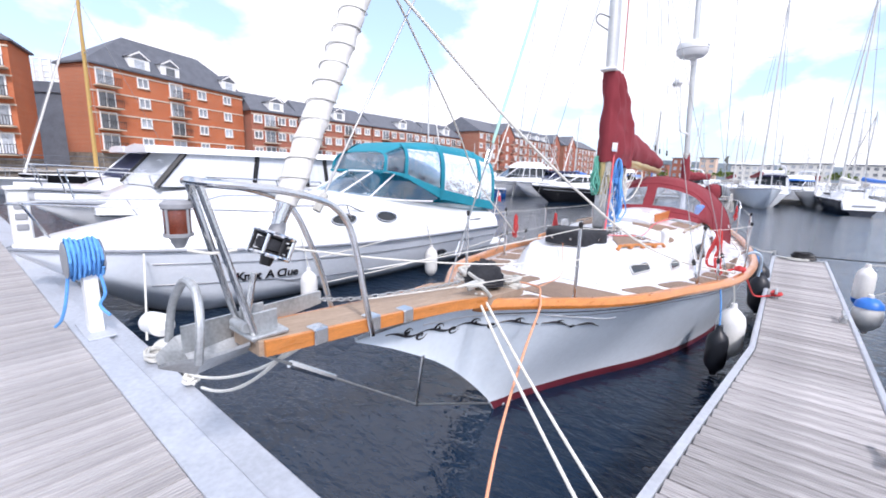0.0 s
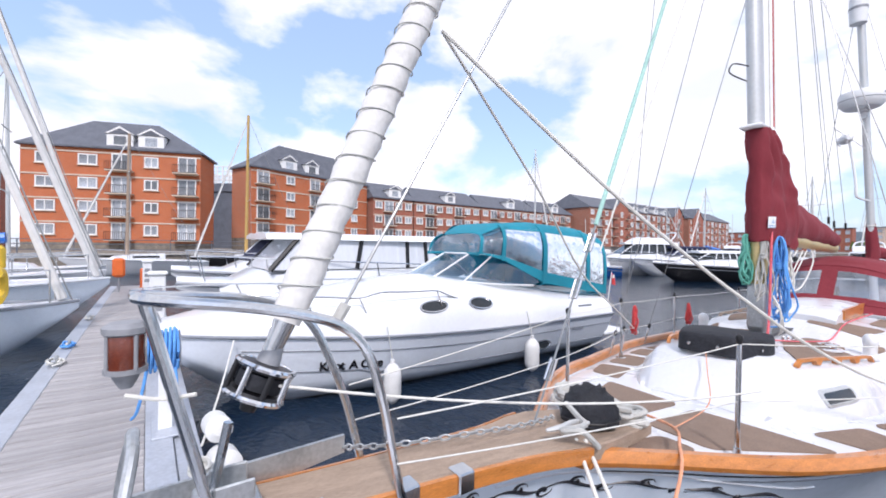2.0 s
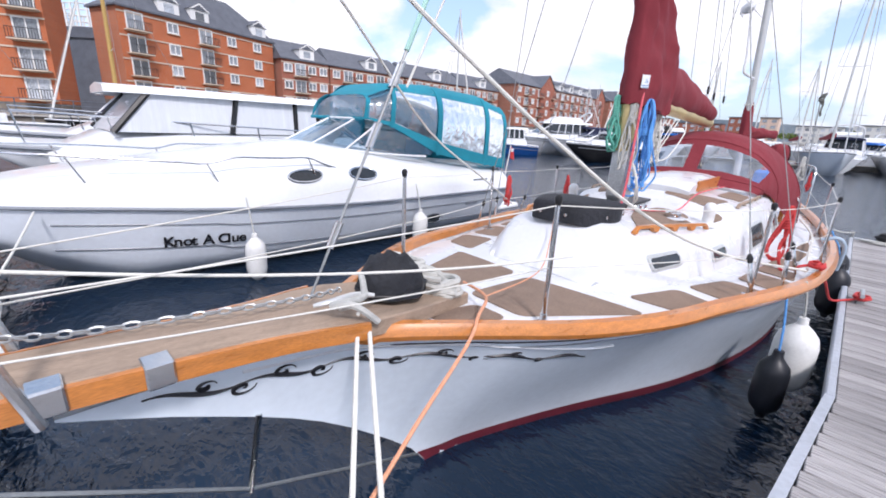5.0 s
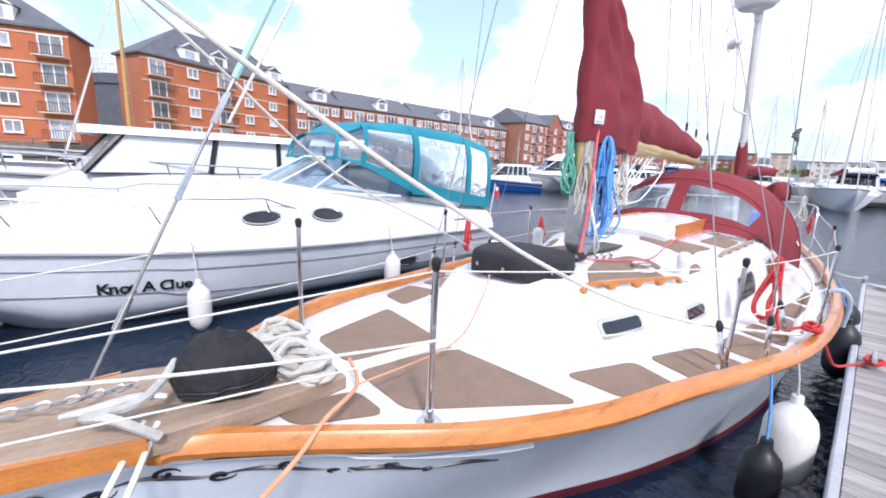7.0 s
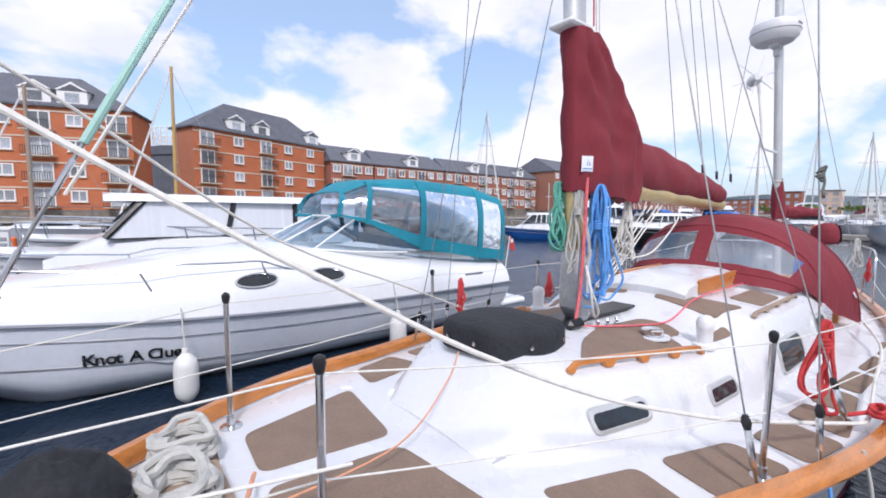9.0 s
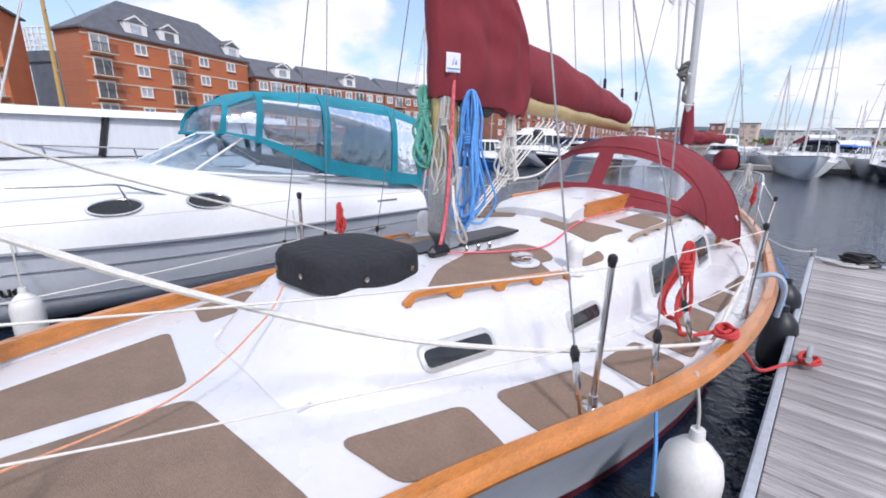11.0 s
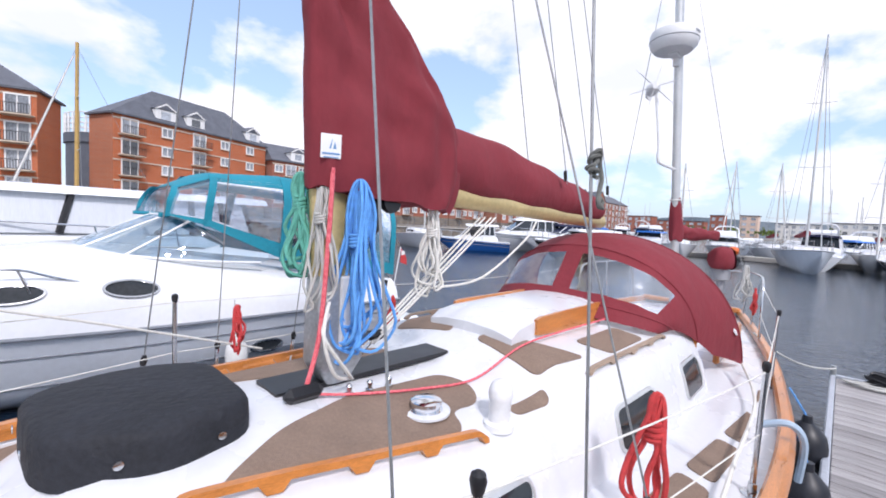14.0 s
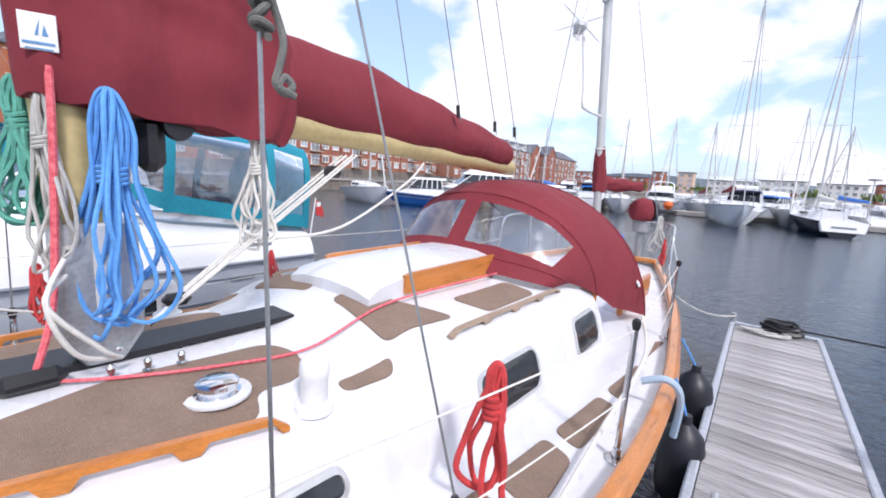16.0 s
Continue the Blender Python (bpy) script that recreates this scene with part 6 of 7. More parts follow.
def skin(rows_, i0, i1):
    return Shape().loft([r_[i0:i1 + 1] for r_ in rows_], caps=False)


front = [blend(H1, H2, f / 6, 0.012) for f in range(7)]
part("front_skirt", skin([H0, blend(H0, H1, 0.5), H1], 0, 48), MAROON, hood, smooth=60)
part("window_strip", skin(front[:2], 8, 40), MAROON, hood, smooth=60)
part("window_strip", skin(front[5:], 8, 40), MAROON, hood, smooth=60)
for i0, i1 in ((0, 8), (23, 25), (40, 48)):
    part("window_strip", skin(front if i0 != 23 else front[1:6], i0, i1), MAROON, hood, smooth=60)
for i0, i1 in ((8, 23), (25, 40)):
    g = part("clear_window", skin(front[1:6], i0, i1), CLEAR_VINYL, hood, "creased clear vinyl window", 60)
    g.visible_shadow = False
back = [blend(H3, H4, f / 6, 0.006) for f in range(7)]
part("roof_canvas", Shape().loft([H2, blend(H2, H3, 0.5, 0.004)] + back, caps=False), MAROON, hood, smooth=60)
for h in (H1, H2, H4):
    part("piping", Shape().tube(h, 0.008, 6), MAROON, hood)
P_ = back[5][3]
part("patch", Shape().turn([(0.006, -0.004), (0.035, -0.004), (0.035, 0.008), (0.006, 0.010)], P_, Vector((0.9, 0.1, 0.45)).to_track_quat('Z', 'Y').to_matrix(), 14), LABEL_WHITE, hood, "round white patch")
part("companion_board", Shape().box((0, 2.82, 1.05), (1.7, 0.04, 0.62), 0.01), TEAK, yacht, "varnished after bulkhead")

# mizzen gear
def miz(z):
    return Vector((-0.13 - 0.032 * (z - 1.7), 5.75 - 0.10 * (z - 1.5), z))


mcov = thing("mizzen_sail_cover", "maroon canvas cover over the mizzen boom", "sail cover")
secs = []
for z, a, b, w in ((1.98, -0.10, 0.24, 0.075), (2.02, -0.10, 0.27, 0.085), (2.12, -0.095, 0.25, 0.09), (2.22, -0.09, 0.18, 0.085), (2.34, -0.085, 0.12, 0.08), (2.46, -0.075, 0.08, 0.07), (2.54, -0.06, 0.06, 0.06), (2.60, -0.055, 0.055, 0.055)):
    c = miz(z)
    ring = []
    for k in range(28):
        t = 2 * math.pi * k / 28
        j = 1 + 0.22 * noise.noise(Vector((math.cos(t) * 2.6, math.sin(t) * 2.6, z * 2.2)))
        ring.append((c.x + w * j * math.cos(t), c.y + (a + b) / 2 + (b - a) / 2 * j * math.sin(t), z + 0.02 * math.sin(k * 0.9) * (z < 2.0)))
    secs.append(ring)
part("mast_cover", Shape().loft(secs, close=True), MAROON, mcov, smooth=70)
secs = []
for i in range(22):
    y = 5.80 + 0.045 * i
    w = 0.085 * (1 - 0.25 * i / 21) * (0.6 if i in (0, 21) else 1)
    ring = []
    for k in range(20):
        t = 2 * math.pi * k / 20
        j = 1 + 0.35 * noise.noise(Vector((y * 5, math.cos(t) * 1.5, math.sin(t) * 1.5)))
        ring.append((-0.13 + 0.35 * (y - 5.8) + w * 0.8 * j * math.cos(t), y, 2.10 - 0.03 * (y - 5.8) + w * 1.15 * j * math.sin(t)))
    secs.append(ring)
part("boom_cover", Shape().loft(secs, close=True), MAROON, mcov, smooth=70)
part("tie", Shape().turn([(0.075, -0.01), (0.085, 0.0), (0.075, 0.01)], miz(2.56), seg=16), ROPE_WHITE, mcov)
radar = thing("radar_dome", "white radar dome bracketed on the mizzen mast", "radar")
rc = miz(4.66) + Vector((0, -0.24, 0))
part("dome", Shape().turn([(0.12, -0.15), (0.23, -0.14), (0.285, -0.08), (0.30, -0.01), (0.30, 0.06), (0.285, 0.11), (0.22, 0.145), (0.07, 0.16)], rc, seg=32), PLASTIC_WHITE, radar)
part("seam", Shape().turn([(0.301, -0.02), (0.305, -0.014), (0.301, -0.008)], rc, seg=32), PLASTIC_GREY, radar)
part("bracket", Shape().box(rc + Vector((0, 0.10, -0.16)), (0.12, 0.26, 0.04), 0.01).box(rc + Vector((0, 0.18, -0.22)), (0.08, 0.06, 0.12), 0.01), PLASTIC_WHITE, radar)
part("marking", Shape().box(rc + Vector((0.292, -0.045, 0.045)), (0.012, 0.11, 0.03), 0.001, Euler((0, radians(-8), radians(-10))).to_matrix()), STRIPE_GREY, radar)
reflect = thing("radar_reflector", "white cylindrical radar reflector high on the mizzen", "reflector")
part("body", Shape().turn([(0.03, -0.28), (0.11, -0.25), (0.12, -0.1), (0.12, 0.15), (0.10, 0.25), (0.04, 0.28)], miz(6.18) + Vector((0.0, -0.16, 0)), seg=20), PLASTIC_WHITE, reflect)
part("band", Shape().turn([(0.125, -0.02), (0.125, 0.02), (0.12, 0.021)], miz(6.18) + Vector((0.0, -0.16, 0)), seg=20), PLASTIC_GREY, reflect)
gen = thing("wind_generator", "white wind generator on a bent pole at the mizzen", "wind generator")
gc = Vector((-0.38, 5.0, 4.0))
part("pole", Shape().tube(spline([miz(2.98), (-0.18, 5.40, 2.99), (-0.22, 5.08, 3.01), (-0.24, 5.0, 3.06), (-0.25, 5.0, 3.3), (-0.33, 5.0, 3.95)], 5), 0.02, 8), PLASTIC_WHITE, gen)
part("hub", Shape().turn([(0.02, -0.14), (0.07, -0.10), (0.085, 0.0), (0.075, 0.07), (0.03, 0.13)], gc, Euler((radians(90), 0, radians(30))).to_matrix(), 16), PLASTIC_WHITE, gen)
for k in range(6):
    t = 2 * math.pi * k / 6 + 0.3
    m3 = Euler((radians(90), 0, radians(30))).to_matrix()
    a, b = m3 @ Vector((0.04 * math.cos(t), 0.04 * math.sin(t), 0.11)), m3 @ Vector((0.33 * math.cos(t), 0.33 * math.sin(t), 0.11))
    part("blade", Shape().tube([gc + a, gc + a.lerp(b, 0.5), gc + b], [0.012, 0.014, 0.005], 6, flat=0.25), PLASTIC_WHITE, gen)
part("tail", Shape().box(gc + m3 @ Vector((0, 0.0, -0.24)), (0.012, 0.22, 0.13), 0.004), PLASTIC_WHITE, gen)
outb = thing("outboard_motor", "outboard motor under a maroon cover on the stern rail", "outboard motor")
secs = []
for i, (z, w) in enumerate(((1.60, 0.13), (1.64, 0.16), (1.72, 0.175), (1.80, 0.17), (1.87, 0.14), (1.91, 0.09), (1.925, 0.03))):
    ring = []
    for k in range(24):
        t = 2 * math.pi * k / 24
        j = 1 + 0.28 * noise.noise(Vector((math.cos(t) * 2.2, math.sin(t) * 2.2, z * 7)))
        ring.append((0.38 + w * j * math.cos(t), 6.2 + w * 1.25 * j * math.sin(t), z))
    secs.append(ring)
part("cover", Shape().loft(secs), MAROON, outb, smooth=70)
part("cowling", Shape().turn([(0.06, -0.12), (0.11, -0.10), (0.12, 0.0), (0.12, 0.06)], (0.38, 6.2, 1.54), seg=16), PLASTIC_GREY, outb)
part("leg", Shape().tube([(0.38, 6.2, 1.60), (0.38, 6.23, 1.1), (0.38, 6.25, 0.7)], [0.06, 0.045, 0.04], 8), PLASTIC_GREY, outb)
can = thing("jerry_can", "blue plastic water can with a red cap at the cockpit", "can")
part("body", Shape().box((0.43, 4.6, 1.32), (0.22, 0.30, 0.40), 0.04), BLUE_PLASTIC, can)
part("cap", Shape().turn([(0.035, 0), (0.035, 0.04), (0.02, 0.045)], (0.43, 4.53, 1.52), seg=10), ROPE_RED, can)
hank("rope_hank", "red rope hank hung on the guard wire", 1.16, 0.76, 1.44, 0.90, ROPE_RED, 0.0115, 3, 0.125, 21)
hank("rope_hank", "red rope hank hung at the stern rail", 1.02, 4.35, 1.55, 1.25, ROPE_RED, 0.007, 4, 0.04, 22)
hank("rope_hank", "red rope hank hung on the port guard wire", -1.20, 0.01, 1.46, 1.13, ROPE_RED, 0.008, 5, 0.05, 23)
hank("rope_hank", "red rope hank hung on the port guard wire", -1.20, 1.33, 1.40, 1.12, ROPE_RED, 0.008, 5, 0.05, 25)
hank("rope_hank", "dull green rope hank hung on the stern rail", 0.85, 4.9, 1.75, 1.3, ROPE_GREY, 0.009, 6, 0.08, 24)
rope("mooring_rope", "red mooring rope from the rail to the finger pontoon", [(1.28, 0.55, 0.98), (1.42, 0.66, 1.01), (1.50, 0.85, 0.85), (1.57, 1.2, 0.62), (1.68, 1.60, 0.54), (1.80, 1.74, 0.56), (1.74, 1.84, 0.54)], 0.011, ROPE_RED)
heap("rope_coil", "red mooring rope turned round the rail cleat", (1.42, 0.66, 0.99), 0.06, 0.10, 0.05, ROPE_RED, 0.010, 4, 31)
heap("rope_coil", "red mooring rope turned round the pontoon cleat", (1.79, 1.75, 0.53), 0.06, 0.10, 0.06, ROPE_RED, 0.010, 4, 32)
fender("large white vinyl fender with a red scuff", (1.45, 0.12, 0.40), 0.135, 0.56, FENDER_WHITE, (1.40, 0.12, 1.0), ROPE_GREY)
fender("slim black fender hung on a blue lanyard", (1.38, -0.22, 0.28), 0.10, 0.46, RUBBER, (1.32, -0.18, 1.0), ROPE_BLUE)
fender("black fender squeezed against the pontoon", (1.59, 2.36, 0.40), 0.125, 0.55, RUBBER, (1.51, 2.3, 0.95), ROPE_BLUE)
fender("black fender squeezed against the pontoon", (1.55, 3.12, 0.42), 0.135, 0.60, RUBBER, (1.43, 3.1, 0.95), ROPE_BLUE)
rope("hose", "pale blue hose looped over the rail", [(1.38, 2.0, 1.0), (1.50, 2.02, 1.04), (1.57, 2.05, 0.95), (1.56, 2.1, 0.70)], 0.02, material("pale_blue_hose", (0.35, 0.45, 0.55), rough=0.5))
# scroll work on the bow
for side in (1, -1):
    def on_hull(y, z, off=0.004):
        z0, zs = curve(STEM, y) if y < -2.18 else -0.25, curve(SHEER, y) - 0.02
        x, _ = hull_point(y, max(0.05, min(1, (z - z0) / (zs - z0))))
        return Vector((side * (x + off), y, z))
    scroll = Shape()

    def base_z(y):
        return curve([(-3.6, 1.06), (-3.2, 0.99), (-2.8, 0.955), (-2.3, 0.90), (-1.75, 0.80)], y)
    scroll.tube([on_hull(y, base_z(y) + 0.016 * math.sin(y * 19)) for y in [-3.6 + 1.85 * i / 90 for i in range(91)]], [0.003 + 0.007 * abs(math.sin(i * 0.21)) ** 2 for i in range(91)], 5)
    for yc, s, r0 in ((-3.42, 1, 0.035), (-3.3, -1, 0.05), (-3.15, 1, 0.045), (-3.0, -1, 0.05), (-2.83, 1, 0.04), (-2.68, -1, 0.042), (-2.5, 1, 0.035), (-2.35, -1, 0.032), (-2.2, 1, 0.026), (-2.05, -1, 0.022)):
        scroll.tube([on_hull(yc + r0 * (1 - k / 26) * math.cos(k * 0.33), base_z(yc) + s * 0.02 + s * r0 * 0.7 * (1 - k / 26) * math.sin(k * 0.33)) for k in range(24)], [0.002 + 0.008 * math.sin(math.pi * k / 24) ** 2 for k in range(24)], 5)
    part("cove_line", Shape().tube([on_hull(y, curve(SHEER, y) - 0.105, 0.001) for y in [-2.85 + 8.9 * i / 80 for i in range(81)]], 0.0045, 5), PRINT_BLACK, yacht, "thin dark line below the cap rail")
    part("scroll_work", scroll, PRINT_BLACK, yacht, "black painted scroll ornament on the bow")
    part("trail_line", Shape().tube([on_hull(y, base_z(y) + 0.055 + 0.02 * math.sin((y + 3.4) * 1.7)) for y in [-3.3 + 1.65 * i / 40 for i in range(41)]], 0.006, 5), GELCOAT, yacht)

# ---- other boats ----
def hull_shape(L, B, free, bow_rake=0.5, draft=0.25, stern=0.75, n=22, dark=0.0):
    """A boat hull, bow towards local -y, stern at L/2."""
    secs, rim = [], []
    for i in range(n):
        f = i / (n - 1)
        y = -L / 2 + L * f
        b = B / 2 * (math.sin(math.pi / 2 * min(1, f / 0.55)) ** 0.75 if f < 0.55 else 1 - (1 - stern) * ((f - 0.55) / 0.45) ** 2)
        zs = free * (1.25 - 0.32 * f)
        z0 = -draft + (free * 1.1 + draft) * max(0, 1 - f / (bow_rake * 0.4)) ** 1.3
        z0 = min(z0, zs - 0.02)
        half = [(b * (k / 7) ** 0.45 * (0.80 + 0.20 * k / 7), z0 + (zs - z0) * k / 7) for k in range(8)]
        half[0] = (0.001, z0)
        secs.append([(-x, y, z) for x, z in half[::-1]] + [(x, y, z) for x, z in half])
        rim.append((b, y, zs))
    return secs, rim


def small_yacht(label, at, L=8.0, B=2.7, free=1.0, hull_mat=None, mast_h=11.0, cover_mat=None, group="moored yachts", stripe=None, hood_mat=None, mast_mat=None, mast_r=0.075):
    t = thing("sailing_boat", label, "sailing boat", group, at=at)
    secs, rim = hull_shape(L, B, free, 0.6)
    part("hull", Shape().loft(secs), hull_mat or CRUISER_WHITE, t, smooth=50)
    part("deck", Shape().loft([[(-b * 0.97, y, z - 0.03), (0, y, z + 0.03), (b * 0.97, y, z - 0.03)] for b, y, z in rim], caps=False), GELCOAT, t)
    for s in (1, -1):
        part("rub_rail", Shape().tube([(s * b, y, z) for b, y, z in rim], 0.03, 5), stripe or CRUISER_WHITE, t)
    cs = []
    for f, w, h in ((-0.22, 0.18, 0.02), (-0.17, 0.28, 0.3), (0.0, 0.34, 0.42), (0.18, 0.34, 0.46)):
        z = free * 1.05
        cs.append([(-B * w, L * f, z - 0.1), (-B * w * 0.9, L * f, z + h * 0.8), (-B * w * 0.6, L * f, z + h), (B * w * 0.6, L * f, z + h), (B * w * 0.9, L * f, z + h * 0.8), (B * w, L * f, z - 0.1)])
    c = part("cabin", Shape().loft(cs), GELCOAT, t)
    for s in (1, -1):
        part("window", Shape().box((s * B * 0.322, L * 0.05, free * 1.05 + 0.24), (0.03, L * 0.18, 0.14), 0.02), DARK_GLASS, c)
    m = part("mast", Shape().tube([(0, -L * 0.08, free), (0, -L * 0.07, mast_h)], [mast_r, mast_r * 0.75], 8), mast_mat or ALUMINIUM, t)
    for z in (0.45, 0.72):
        part("spreader", Shape().tube([(-0.75, -L * 0.07, mast_h * z), (0, -L * 0.075, mast_h * z - 0.05), (0.75, -L * 0.07, mast_h * z)], 0.025, 5), ALUMINIUM, m)
    for a in ((0, -L * 0.49, free * 1.2), (0, L * 0.49, free), (B * 0.46, -L * 0.06, free), (-B * 0.46, -L * 0.06, free)):
        part("stay", Shape().tube([a, (0, -L * 0.07, mast_h * 0.98)], 0.012, 4), WIRE, t)
    if cover_mat:
        part("sail_cover", Shape().tube([(0, -L * 0.07, free + 1.35), (0, L * 0.1, free + 1.2), (0, L * 0.3, free + 1.1)], [0.2, 0.17, 0.1], 8), cover_mat, t)
    part("furled_jib", Shape().tube([(0, -L * 0.47, free * 1.3), (0, -L * 0.09, mast_h * 0.93)], [0.03, 0.03] if hood_mat else [0.07, 0.04], 8), ALUMINIUM if hood_mat else SAIL_WHITE, t)
    r = [(b * 0.93, y, z + 0.58) for b, y, z in rim[1:]]
    for s in (1, -1):
        part("guard_rail", Shape().tube([(s * x, y, z) for x, y, z in r], 0.014, 5), STEEL, t)
        for i in range(0, len(r), 4):
            part("post", Shape().tube([(s * r[i][0], r[i][1], r[i][2]), (s * r[i][0], r[i][1], r[i][2] - 0.58)], 0.014, 5), STEEL, t)
    return t


def small_cruiser(label, at, L=8.0, B=2.8, free=1.05, hull_mat=None, top=2.3, roof_mat=None, glass=None, group="moored motor boats", canvas=None, fly=False, fwd=0.0):
    t = thing("motor_boat", label, "motor boat", group, at=at)
    secs, rim = hull_shape(L, B, free, 0.75, stern=0.95)
    part("hull", Shape().loft(secs), hull_mat or CRUISER_WHITE, t, smooth=50)
    part("deck", Shape().loft([[(-b * 0.97, y, z - 0.02), (0, y, z + 0.10), (b * 0.97, y, z - 0.02)] for b, y, z in rim], caps=False), CRUISER_WHITE, t)
    for s in (1, -1):
        part("rub_rail", Shape().tube([(s * (b + 0.01), y, z - 0.06) for b, y, z in rim], 0.035, 5), STRIPE_GREY, t)
    cs = []
    for f, w, h in ((-0.30 - fwd * 0.7, 0.20, 0.08), (-0.16 - fwd, 0.36, 0.42), (-0.02 - fwd, 0.41, 0.50), (0.30, 0.42, 0.50), (0.34, 0.42, 0.2)):
        z = free * 1.06
        cs.append([(-B * w, L * f, z - 0.1), (-B * w * 0.95, L * f, z + h * 0.8), (-B * w * 0.7, L * f, z + h), (B * w * 0.7, L * f, z + h), (B * w * 0.95, L * f, z + h * 0.8), (B * w, L * f, z - 0.1)])
    part("cabin", Shape().loft(cs), CRUISER_WHITE, t)
    z0 = free * 1.06 + 0.45
    house_ = part("wheelhouse", Shape().loft([[(-B * 0.38, L * a, z0), (B * 0.38, L * a, z0), (B * 0.34, L * b, top), (-B * 0.34, L * b, top)] for a, b in ((-0.15 - fwd, -0.03 - fwd * 1.3), (0.0 - fwd, 0.02 - fwd), (0.30, 0.28))], close=True), glass or DARK_GLASS, t, smooth=20)
    for s in (1, -1):
        for a, b in ((-0.15 - fwd, -0.03 - fwd * 1.3), (0.02 - fwd * 0.6, 0.04 - fwd * 0.6), (0.09, 0.095), (0.16, 0.16), (0.23, 0.225), (0.30, 0.28)):
            part("pillar", Shape().tube([(s * B * 0.382, L * a, z0), (s * B * 0.345, L * b, top)], 0.055 if canvas else 0.04, 6), canvas or CRUISER_WHITE, house_)
    part("hardtop", Shape().loft([[(-B * w, L * y, top - 0.02), (-B * w * 0.9, L * y, top + 0.10), (0, L * y, top + 0.16), (B * w * 0.9, L * y, top + 0.10), (B * w, L * y, top - 0.02)] for y, w in ((-0.10 - fwd * 1.3, 0.25), (-0.05 - fwd * 1.3, 0.37), (0.15, 0.39), (0.34, 0.38))]), roof_mat or CRUISER_WHITE, t, smooth=50)
    if fly:
        part("flybridge", Shape().loft([[(-B * 0.3, L * y, top + 0.1), (-B * 0.28, L * y, top + h), (B * 0.28, L * y, top + h), (B * 0.3, L * y, top + 0.1)] for y, h in ((-0.04, 0.2), (0.03, 0.55), (0.22, 0.5), (0.26, 0.3))]), CRUISER_WHITE, t)
        part("radar_arch", Shape().tube(spline([(-B * 0.32, L * 0.27, top + 0.1), (-B * 0.28, L * 0.33, top + 0.8), (0, L * 0.34, top + 0.95), (B * 0.28, L * 0.33, top + 0.8), (B * 0.32, L * 0.27, top + 0.1)], 5), 0.06, 6), CRUISER_WHITE, t)
    r = [(b * 0.9, y, z + 0.55) for b, y, z in rim[1:14]]
    for s in (1, -1):
        part("bow_rail", Shape().tube([(s * x, y, z) for x, y, z in r], 0.016, 5), STEEL, t)
        for i in range(0, len(r), 3):
            part("post", Shape().tube([(s * r[i][0], r[i][1], r[i][2]), (s * r[i][0], r[i][1] + 0.1, r[i][2] - 0.55)], 0.014, 5), STEEL, t)
    for s in (1, -1):
        part("hull_line", Shape().tube([(s * b * 0.99, y, z - 0.28) for b, y, z in rim[2:]], 0.02, 4), STRIPE_GREY, t)
    return t


CURTAIN = material("pale_curtained_window", (0.64, 0.67, 0.71), rough=0.25, vary=0.06, scale=2, stretch=(1, 6, 0.4))
# next berths along the main pontoon
small_cruiser("large white motor yacht with hardtop and curtained windows", pose(-9.0, 0.15, 0, 0, 0, 0), 8.4, 3.1, 1.05, None, 2.25, None, CURTAIN, canvas=BLACK, fwd=0.16)
small_cruiser("white flybridge motor yacht with navy window canvas", pose(-12.8, -0.1, 0, 0, 0, 0), 7.8, 3.0, 1.1, None, 2.3, None, NAVY, fwd=0.10)
# opposite side of the main pontoon
small_yacht("white sailing boat with grey rub rail on the opposite berth", pose(-8.5, -9.25, 0, 0, 0, 180), 7.4, 2.5, 0.85, HULL_WHITE, 10.5, None, stripe=STRIPE_GREY)
small_yacht("pale blue and white sailing boat on the opposite berth", pose(-11.6, -9.3, 0, 0, 0, 180), 8.0, 2.6, 1.0, HULL_WHITE, 11.0, NAVY)
small_yacht("white sailing boat with a tall bare mast", pose(-15.2, -9.6, 0, 0, 0, 180), 8.0, 2.6, 1.0, None, 12.5, None)
small_yacht("old wooden sailing boat with a thick ochre mast at the quay", pose(-34.5, 2.55, 0, 0, 0, 0), 9.0, 3.0, 0.9, BLACK, 12.3, None, mast_mat=material("ochre_wood_mast", (0.50, 0.32, 0.10), rough=0.6), mast_r=0.13)
small_yacht("sailing boat with a weathered grey mast at the quay", pose(-33.0, -5.0, 0, 0, 0, 0), 8.0, 2.6, 0.9, None, 9.3, None, mast_mat=TEAK_GREY, mast_r=0.12)
small_yacht("white sailing boat near the pontoon end", pose(-21.5, -9.5, 0, 0, 0, 180), 7.0, 2.4, 0.9, None, 9.0, BLUE_PLASTIC)
# across the basin
small_cruiser("white motor yacht across the basin", pose(-17.4, 28.2, 0, 0, 0, -40), 9.0, 3.0, 1.2, None, 2.5, None, DARK_GLASS, fly=True)
small_cruiser("small white fishing boat with a bright blue hull", pose(-18.8, 23.4, 0, 0, 0, -52), 5.6, 2.0, 0.75, BLUE_PLASTIC, 1.9, None, DARK_GLASS)
small_yacht("white sailing boat with stern to the basin", pose(-22.0, 21.0, 0, 0, 0, 70), 7.0, 2.5, 1.0, None, 10.0, None)
small_cruiser("white motor boat with navy canopy across the basin", pose(-15.0, 30.0, 0, 0, 0, -20), 8.0, 2.8, 1.1, None, 2.2, NAVY, NAVY)
small_cruiser("dark hulled motor boat across the basin", pose(-11.0, 25.5, 0, 0, 0, -30), 7.0, 2.6, 1.0, BLACK, 1.9, None, DARK_GLASS)
